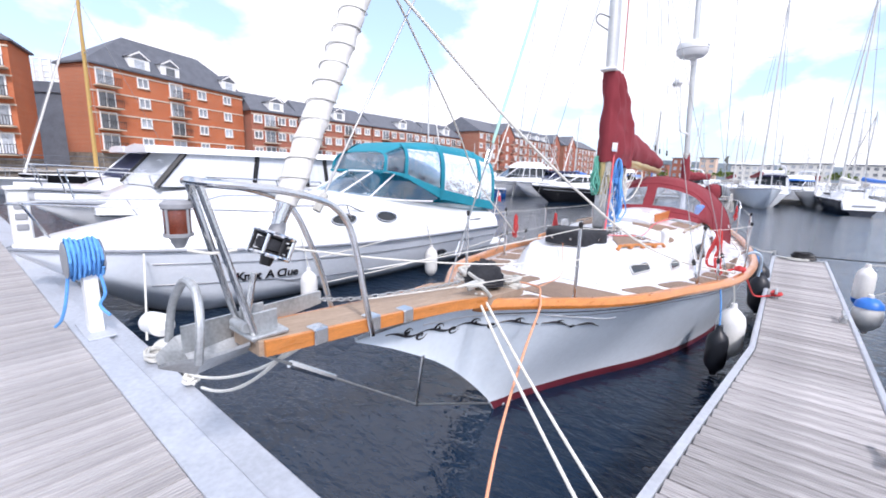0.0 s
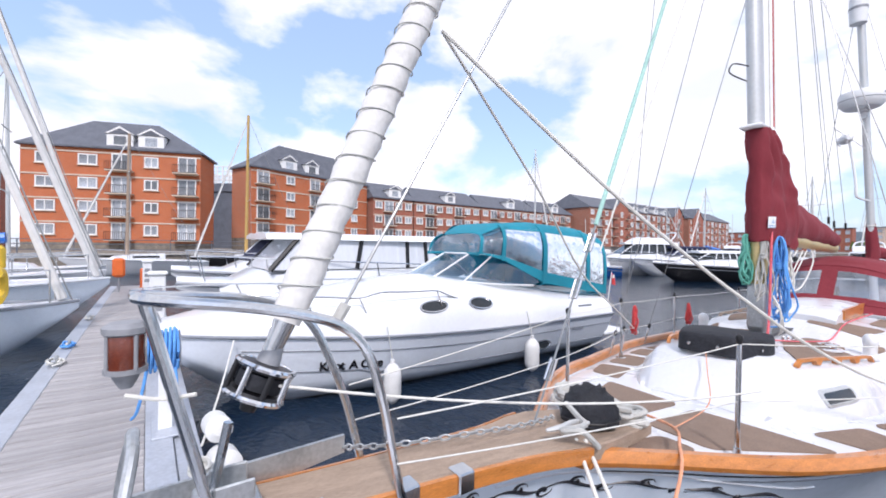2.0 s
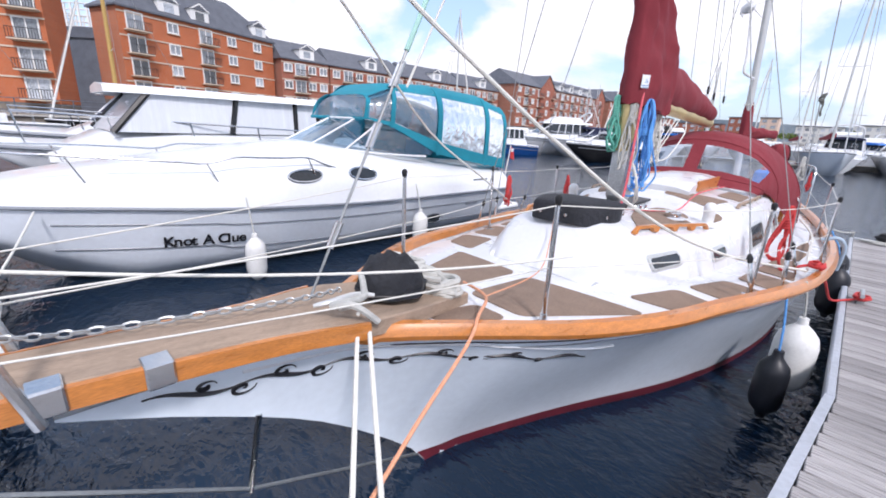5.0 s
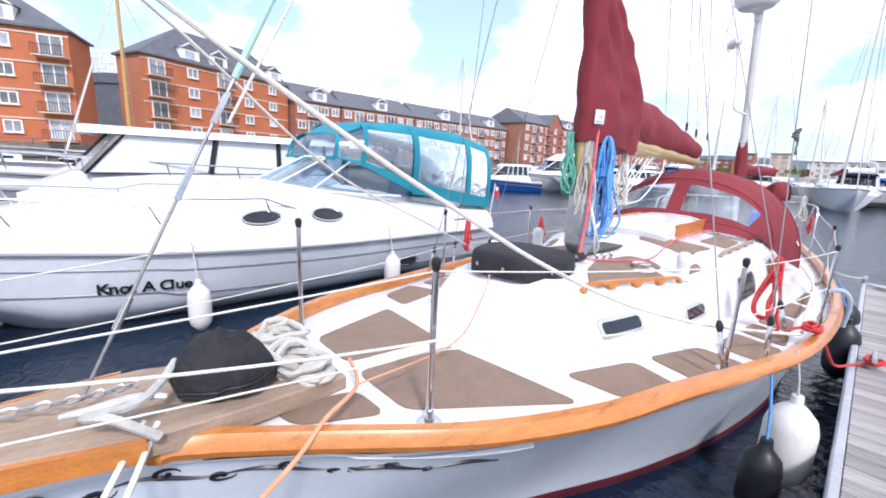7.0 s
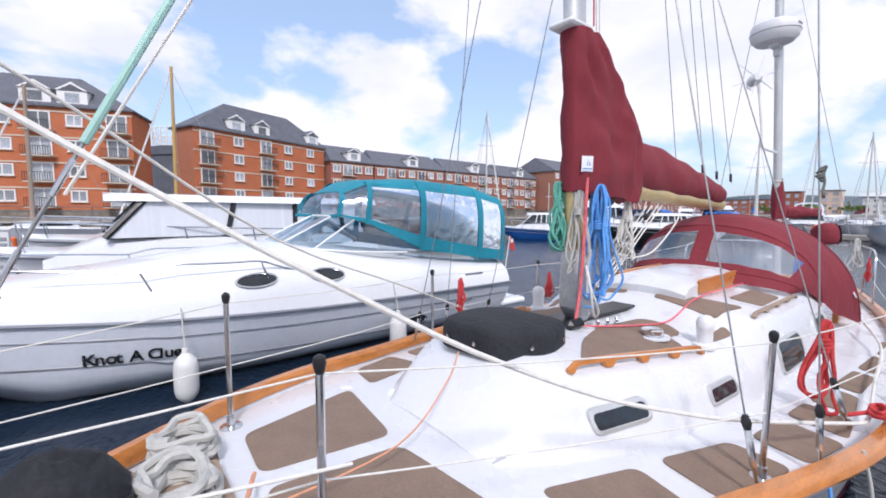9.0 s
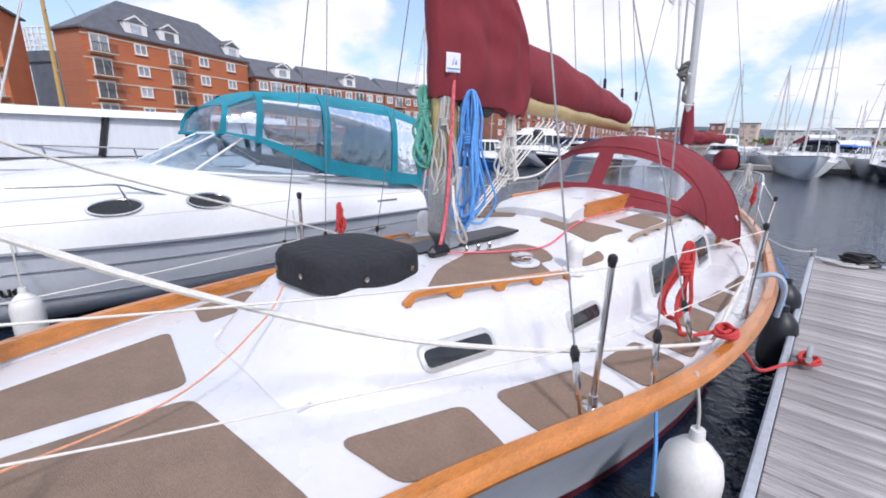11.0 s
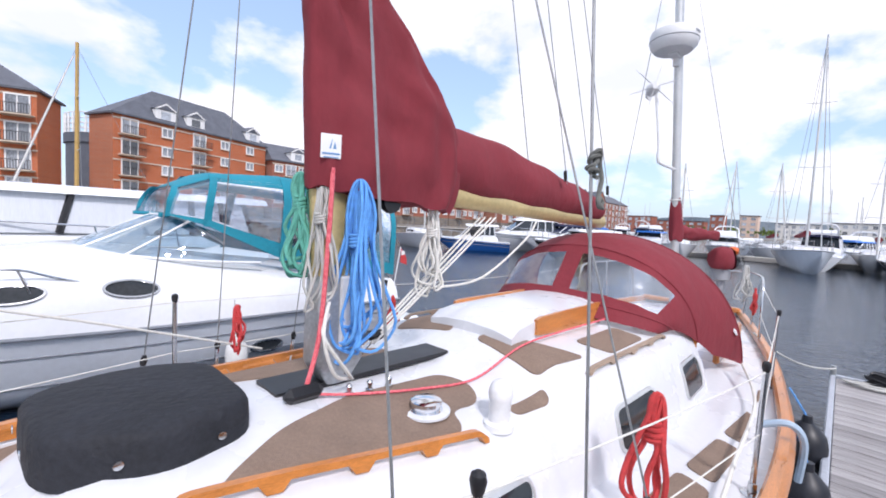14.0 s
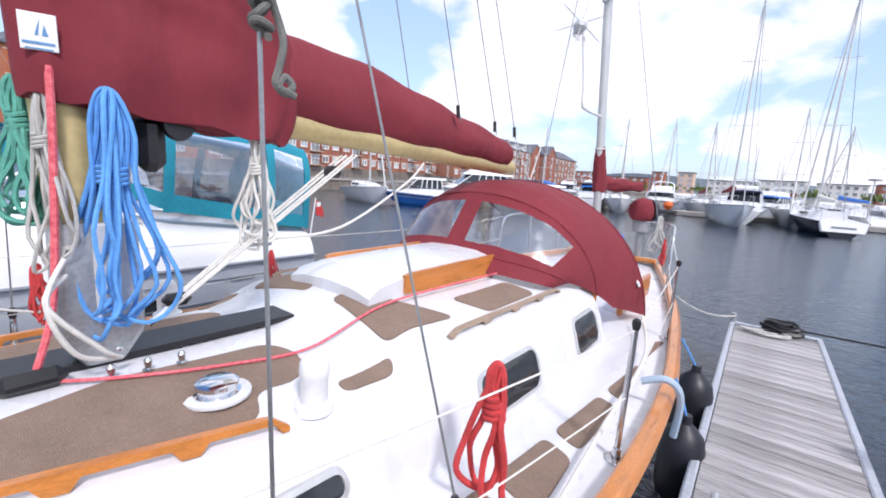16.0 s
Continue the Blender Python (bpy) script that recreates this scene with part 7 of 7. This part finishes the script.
small_yacht("pale blue sailing boat with maroon furled sails across the basin", pose(-0.3, 35.8, 0, 0, 0, 13), 9.6, 2.9, 1.2, HULL_WHITE, 15.2, MAROON, stripe=STRIPE_GREY, hood_mat=MAROON)
NAVY_HULL = material("navy_hull_paint", (0.02, 0.03, 0.06), rough=0.2, vary=0.2, scale=2, coat=0.3)
ds = small_yacht("dark hulled yacht with a white stern across the basin", pose(4.7, 36.6, 0, 0, 0, 190), 8.8, 3.0, 0.95, NAVY_HULL, 15.5, SAIL_WHITE, stripe=NAVY_HULL)
part("stern_panel", Shape().loft([[(-0.98, 4.43, 0.30), (0.98, 4.43, 0.30), (1.12, 4.34, 0.9), (-1.12, 4.34, 0.9)], [(-0.94, 4.60, 0.33), (0.94, 4.60, 0.33), (1.06, 4.42, 0.92), (-1.06, 4.42, 0.92)]], close=True), CRUISER_WHITE, ds, "white stern with dark lettering")
part("lettering_bar", Shape().box((0, 4.555, 0.60), (1.1, 0.02, 0.10), 0.005, Euler((radians(18), 0, 0)).to_matrix()), STRIPE_GREY, ds)
part("aft_post", Shape().tube([(-1.0, 4.1, 0.9), (-1.0, 4.1, 3.3)], 0.035, 6), ALUMINIUM, ds)
part("wind_generator", Shape().turn([(0.05, -0.06), (0.3, -0.03), (0.3, 0.03), (0.05, 0.08)], (-1.0, 4.1, 3.35), seg=12), PLASTIC_GREY, ds)
rnd = random.Random(11)
for i, (x, y) in enumerate(((0.5, 41), (3.4, 42), (9.5, 33), (12.5, 34), (-5.5, 40), (-8.5, 38.5), (-11.5, 42), (-3.0, 47), (2.0, 49), (7.0, 48), (12, 50), (-7.0, 52), (-14, 50), (-19, 46), (-24, 40), (-27, 52), (-21, 58))):
    h = rnd.uniform(-25, 25) + (180 if i % 3 == 0 else 0)
    if i % 2:
        small_yacht(rnd.choice(("white sailing boat moored far across the basin", "white sailing boat with a blue sail cover")), pose(x, y, 0, 0, 0, h), rnd.uniform(7, 9.5), 2.7, 1.05, None if i % 4 else HULL_WHITE, rnd.uniform(7.5, 10), rnd.choice((BLUE_PLASTIC, NAVY, MAROON)), group="far moored boats")
    else:
        small_cruiser("white motor boat moored far across the basin", pose(x, y, 0, 0, 0, h), rnd.uniform(6, 9), 2.8, 1.1, None, rnd.uniform(1.9, 2.4), rnd.choice((None, NAVY, BLUE_PLASTIC)), group="far moored boats", fly=i % 4 == 0)
far_pontoon = thing("pontoon", "low grey pontoon across the basin", "pontoon", kind="structure")
part("float_body", Shape().box((-4, 43.4, 0.22), (44, 1.6, 0.4), 0.03), CONCRETE, far_pontoon)
buoy = thing("buoy", "round red mooring buoy among the far boats", "buoy")
part("body", Shape().turn([(0.1, -0.25), (0.28, -0.1), (0.36, 0.12), (0.3, 0.32), (0.1, 0.42)], (-4.2, 36.2, 0.9), seg=16), ORANGE, buoy)
part("cradle", Shape().box((-4.2, 36.2, 0.5), (1.2, 1.2, 0.25), 0.05), FLOAT_DARK, buoy)
# forest of thin masts far off
masts = Shape()
for i in range(26):
    x, y = rnd.uniform(-60, 45), rnd.uniform(60, 130)
    hgt = rnd.uniform(7, 11)
    masts.tube([(x, y, 0.4), (x, y, hgt)], 0.05, 4)
    masts.tube([(x - 0.8, y, hgt * 0.65), (x + 0.8, y, hgt * 0.65)], 0.03, 4)
single("far_masts", masts, ALUMINIUM, "many bare yacht masts at the far moorings", "masts", kind="stuff")
hulls = Shape()
for i in range(60):
    x, y = rnd.uniform(-60, 50), rnd.uniform(58, 130)
    s, _ = hull_shape(rnd.uniform(6, 10), 2.8, 1.1, 0.6, n=8)
    a = rnd.uniform(0, 6.3)
    hulls.loft([[(x + px * math.cos(a) - py * math.sin(a), y + px * math.sin(a) + py * math.cos(a), pz) for px, py, pz in q] for q in s])
    hulls.box((x, y, 1.45), (1.6, 2.6, 0.9), 0.2)
single("far_boats", hulls, CRUISER_WHITE, "white boats crowded at the far moorings", "boats", kind="stuff")
# far shore
shore = Shape().box((-20, 262, 0.8), (420, 60, 2.0), 0.1)
single("far_quay", shore, CONCRETE, "pale far harbour quay", "quay", kind="structure", smooth=0)


def block(label, c, size, mat, floors, cols, group="far flats"):
    b = thing("far_building", label, "building", group)
    part("wall", Shape().box((c[0], c[1], 1.8 + size[2] / 2), size, 0.05), mat, b, smooth=0)
    part("roof", Shape().box((c[0], c[1], 1.8 + size[2] + 0.2), (size[0] + 0.6, size[1] + 0.6, 0.4), 0.05), SLATE, b, smooth=0)
    me = Shape().box((0, 0, 0), (size[0] / cols * 0.5, 0.15, size[2] / floors * 0.5), 0.02).mesh("window", HOUSE_GLASS, 0)
    for i in range(cols):
        for j in range(floors):
            w = new("window", me)
            w.parent = b
            w.matrix_basis = pose(c[0] - size[0] / 2 + size[0] * (i + 0.5) / cols, c[1] - size[1] / 2 - 0.05, 1.8 + size[2] * (j + 0.5) / floors)


block("peach rendered tower with a brick cap", (-31, 240, 0), (7, 7, 10.0), PINK_STONE, 4, 2)
block("red brick tower on the far quay", (-44, 242, 0), (6, 6, 10.0), BRICK_DARK, 3, 2)
for x, w, h, m in ((-14, 16, 7, OFF_WHITE), (6, 18, 8, OFF_WHITE), (27, 16, 7.5, OFF_WHITE), (47, 18, 8, BRICK_DARK), (-62, 22, 7, BRICK_DARK), (-86, 20, 9, BRICK_DARK), (70, 18, 7, OFF_WHITE)):
    block("low flats along the far quay", (x, 250, 0), (w, 9, h), m, 3, 6)
leaves = Shape()
for i in range(500):
    k = rnd.choice((-37, -24, -2, 17, 36, 38, -52))
    c = (k + rnd.gauss(0, 2.2), 236 + rnd.gauss(0, 1.2), 3.4 + abs(rnd.gauss(0, 1.3)))
    q = rnd.uniform(0.4, 0.9)
    a = rnd.uniform(0, 6.3)
    u, w = Vector((math.cos(a), math.sin(a), rnd.uniform(-0.5, 0.5))) * q, Vector((rnd.uniform(-0.4, 0.4), rnd.uniform(-0.4, 0.4), 1)) * q
    C = Vector(c)
    leaves.add([C - u, C - w, C + u, C + w], [(0, 1, 2, 3)])
single("far_trees", leaves, TREE, "small bright green trees on the far quay", "trees", kind="stuff", smooth=0)

# ---- things on the pontoons ----
reel = thing("hose_reel", "blue water hose wound on a reel on a white pontoon post", "hose reel")
PX, PY = -2.94, -4.42
part("post", Shape().loft([[(PX - w, PY - 0.05, z), (PX + w, PY - 0.05, z), (PX + w, PY + 0.05, z), (PX - w, PY + 0.05, z)] for z, w in ((0.52, 0.075), (0.9, 0.06), (1.05, 0.055))], close=True), PLASTIC_WHITE, reel)
part("base_plate", Shape().box((PX - 0.02, PY, 0.52), (0.55, 0.20, 0.02), 0.005), EDGE_METAL, reel)
RC = Vector((PX - 0.02, PY - 0.02, 1.19))
hose = []
for layer, rr in enumerate((0.125, 0.15, 0.172)):
    for k in range(14 * (9 - layer)):
        f = k / (14 * (9 - layer))
        t = 2 * math.pi * k / 14
        w = 0.012 * math.sin(k * 1.7 + layer)
        hose.append(RC + Vector(((rr + w) * 0.9 * math.cos(t), (-0.11 + 0.22 * f) * (1 if layer % 2 == 0 else -1), (rr + w) * math.sin(t))))
part("hose", Shape().tube(hose, 0.0125, 6), ROPE_BLUE, reel, "bright blue hose")
part("hose_tail", Shape().tube(spline([RC + Vector((-0.06, -0.1, -0.1)), RC + Vector((-0.05, -0.14, -0.35)), RC + Vector((-0.12, -0.18, -0.55)), RC + Vector((-0.2, -0.22, -0.63))], 5), 0.013, 6), ROPE_BLUE, reel)
part("hose_tail", Shape().tube(spline([RC + Vector((0.06, 0.08, -0.08)), RC + Vector((0.13, 0.1, -0.3)), RC + Vector((0.10, 0.06, -0.42)), RC + Vector((0.2, 0.1, -0.5))], 5), 0.013, 6), ROPE_BLUE, reel)
for dx in (-0.125, 0.125):
    part("flange", Shape().turn([(0.05, -0.006), (0.15, -0.006), (0.165, 0), (0.15, 0.006), (0.05, 0.006)], RC + Vector((0, dx, 0)), Euler((radians(90), 0, 0)).to_matrix(), 20), PLASTIC_GREY, reel)
for x, z, r, l in ((-2.45, 0.62, 0.10, 0.42), (-2.2, 0.42, 0.12, 0.35)):
    f = thing("pontoon_fender", "grubby white corner fender fixed to the pontoon edge", "fender", "pontoon fenders")
    part("body", Shape().turn([(0.04, -l / 2), (r, -l / 2 + 0.05), (r, l / 2 - 0.05), (0.04, l / 2)], (x, MAIN_Y1 + r + 0.01, z), Euler((0, radians(80), 0)).to_matrix(), 16), FENDER_WHITE, f)


def pedestal(x, y, h):
    p = thing("service_pedestal", "white shore power pedestal with dark sockets", "pedestal", "service pedestals")
    part("column", Shape().box((x, y, 0.5 + h / 2), (0.26, 0.24, h), 0.02), PLASTIC_WHITE, p)
    part("cap", Shape().box((x, y, 0.5 + h + 0.03), (0.34, 0.30, 0.06), 0.015), PLASTIC_WHITE, p)
    for k in range(3):
        part("socket", Shape().box((x + 0.135, y, 0.5 + h * (0.45 + 0.16 * k)), (0.03, 0.14, 0.10), 0.01), PLASTIC_GREY, p)


pedestal(-7.6, -4.40, 1.05)
pedestal(-14.6, -4.55, 1.0)
ring = thing("life_buoy_stand", "orange life buoy housing on a post at the pontoon end", "life buoy")
part("post", Shape().tube([(-15.6, -5.3, 0.5), (-15.6, -5.3, 1.5)], 0.03, 8), PLASTIC_GREY, ring)
part("housing", Shape().box((-15.55, -5.3, 1.30), (0.16, 0.34, 0.62), 0.07), ORANGE, ring)
ebox = thing("equipment_box", "orange fire equipment box on the pontoon", "box")
part("box", Shape().box((-15.8, -4.6, 0.88), (0.35, 0.3, 0.75), 0.03), ORANGE, ebox)
part("sign", Shape().box((-15.62, -4.6, 1.02), (0.01, 0.16, 0.2), 0.002), PLASTIC_WHITE, ebox)
gear = thing("danbuoy", "yellow rescue buoy and horseshoe on a white stern rail", "rescue gear")
part("float", Shape().turn([(0.05, -0.2), (0.1, -0.15), (0.1, 0.15), (0.05, 0.2)], (-8.1, -6.5, 1.85), seg=14), YELLOW, gear)
part("pole", Shape().tube([(-8.1, -6.5, 1.0), (-8.1, -6.5, 2.35)], 0.02, 8), YELLOW, gear)
part("flag", Shape().box((-8.1, -6.5, 2.45), (0.06, 0.06, 0.35), 0.02), ORANGE, gear)
part("horseshoe", Shape().tube(spline([(-7.75, -6.45, 1.62), (-8.0, -6.45, 1.6), (-8.05, -6.45, 1.3), (-7.8, -6.45, 1.2)], 5), 0.09, 8), YELLOW, gear)
for x in (-5.9, -7.0, -9.8):
    c = thing("pontoon_cleat", "white mooring cleat with a rope on the pontoon edge", "cleat", "pontoon cleats")
    part("horn", Shape().tube(spline([(x - 0.14, -5.52, 0.60), (x, -5.52, 0.575), (x + 0.14, -5.52, 0.60)], 4), 0.02, 8), GALV, c)
    part("foot", Shape().box((x, -5.52, 0.54), (0.14, 0.06, 0.06), 0.01), GALV, c)
    heap("rope_coil", "blue mooring rope on the pontoon cleat" if x == -7.0 else "white mooring rope on the pontoon cleat", (x, -5.52, 0.53), 0.16, 0.09, 0.06, ROPE_BLUE if x == -7.0 else ROPE_WHITE, 0.012, 4, int(-x * 10))
for x, y in ((1.75, -3.92), (1.79, 1.76), (2.40, 1.1), (2.40, -2.0)):
    c = thing("pontoon_cleat", "galvanised mooring cleat on the finger pontoon", "cleat", "pontoon cleats")
    part("horn", Shape().tube(spline([(x, y - 0.13, 0.60), (x, y, 0.575), (x, y + 0.13, 0.60)], 4), 0.018, 8), GALV, c)
    part("foot", Shape().box((x, y, 0.53), (0.06, 0.12, 0.07), 0.01), GALV, c)
post = thing("corner_post", "galvanised corner roller with rope at the finger end", "post")
part("stem", Shape().tube([(FX0, FY1, 0.42), (FX0, FY1, 0.62)], 0.03, 8), GALV, post)
heap("rope_coil", "black and white ropes heaped at the finger pontoon end", (2.12, 5.55, 0.51), 0.20, 0.09, 0.16, BLACK, 0.016, 8, 51)
heap("rope_coil", "white rope tangled at the finger pontoon end", (1.98, 5.42, 0.51), 0.24, 0.10, 0.04, ROPE_GREY, 0.010, 5, 52)
rope("stern_rope", "grey stern rope from the yacht to the finger end", sag((1.0, 4.7, 1.02), (1.69, 5.65, 0.60), 0.12), 0.010, ROPE_GREY, per=3)
rope("dark_rope", "dark rope leading off from the finger end", sag((2.3, 5.55, 0.60), (6.5, 4.9, 1.0), 0.05), 0.011, BLACK, per=3)
f1 = fender("white fender with a blue lower end beside the finger pontoon", (2.72, 2.9, 0.62), 0.11, 0.55, FENDER_WHITE, (3.2, 2.9, 1.0), ROPE_GREY)
part("end_cap", Shape().turn([(0.03, -0.07), (0.07, -0.04), (0.10, 0.0), (0.112, 0.05)], (2.72, 2.9, 0.40), seg=18), BLUE_PLASTIC, f1, "blue end of the fender")
f2 = fender("round white fender with a blue top beside the finger pontoon", (2.70, 2.05, 0.42), 0.15, 0.42, FENDER_WHITE, (3.2, 2.05, 1.0), ROPE_GREY)
part("end_cap", Shape().turn([(0.145, -0.04), (0.13, 0.02), (0.09, 0.06), (0.03, 0.085)], (2.70, 2.05, 0.56), seg=18), BLUE_PLASTIC, f2, "blue end of the fender")
nb = thing("motor_boat", "low white open boat on the neighbouring berth", "motor boat", "moored motor boats", at=pose(4.45, 0.4, 0, 0, 0, 180))
secs, rim = hull_shape(7.0, 2.6, 1.0, 0.75, stern=0.95)
part("hull", Shape().loft(secs), CRUISER_WHITE, nb, smooth=50)
part("deck", Shape().loft([[(-b * 0.97, y, z - 0.02), (0, y, z + 0.06), (b * 0.97, y, z - 0.02)] for b, y, z in rim], caps=False), CRUISER_WHITE, nb)
fender("white fender hung on the sports cruiser", (CX + 1.50, -1.86, 0.27), 0.12, 0.54, FENDER_WHITE, (CX + 1.34, -1.86, 1.0), ROPE_GREY)
fender("white fender hung on the sports cruiser", (CX + 1.53, 0.83, 0.28), 0.125, 0.56, FENDER_WHITE, (CX + 1.38, 0.85, 1.0), ROPE_GREY)
rope("mooring_rope", "white mooring rope from the sports cruiser", sag((CX + 0.9, -3.7, 0.95), (-2.3, -4.2, 0.55), 0.05), 0.010, ROPE_WHITE, per=3)

# ---- deck boards, last ----
w_ = 0.138
plank = Shape().box((0, 0, 0), (FX1 - FX0 - 0.055, w_ - 0.007, 0.03), 0.004).mesh("plank", PLANK_X, 0)
n_f = int((FY1 - MAIN_Y1 - 0.04) / w_)
for i in range(n_f):
    yc = MAIN_Y1 + w_ * (i + 0.5)
    x0 = finger_left(yc) + 0.03
    p = new("plank", plank if yc > ROOT_Y else Shape().box((0, 0, 0), (FX1 - x0 - 0.027, w_ - 0.007, 0.03), 0.004).mesh("plank", PLANK_X, 0))
    p.parent = finger
    p.matrix_basis = pose((x0 + FX1 - 0.027) / 2, yc, DECK_Z - 0.012 + 0.0025 * math.sin(i * 2.3), 0, 0.15 * math.sin(i * 1.7), 0)
plank = Shape().box((0, 0, 0), (w_ - 0.007, 0.894, 0.03), 0.004).mesh("plank", PLANK_Y, 0)
n_m = int(23.88 / w_)
for i in range(n_m):
    p = new("plank", plank)
    p.parent = main_pontoon
    p.matrix_basis = pose(5.98 - w_ * (i + 0.5), (-4.56 - 5.46) / 2, DECK_Z - 0.005 + 0.003 * math.sin(i * 1.9), 0.12 * math.sin(i * 2.1), 0, 0)
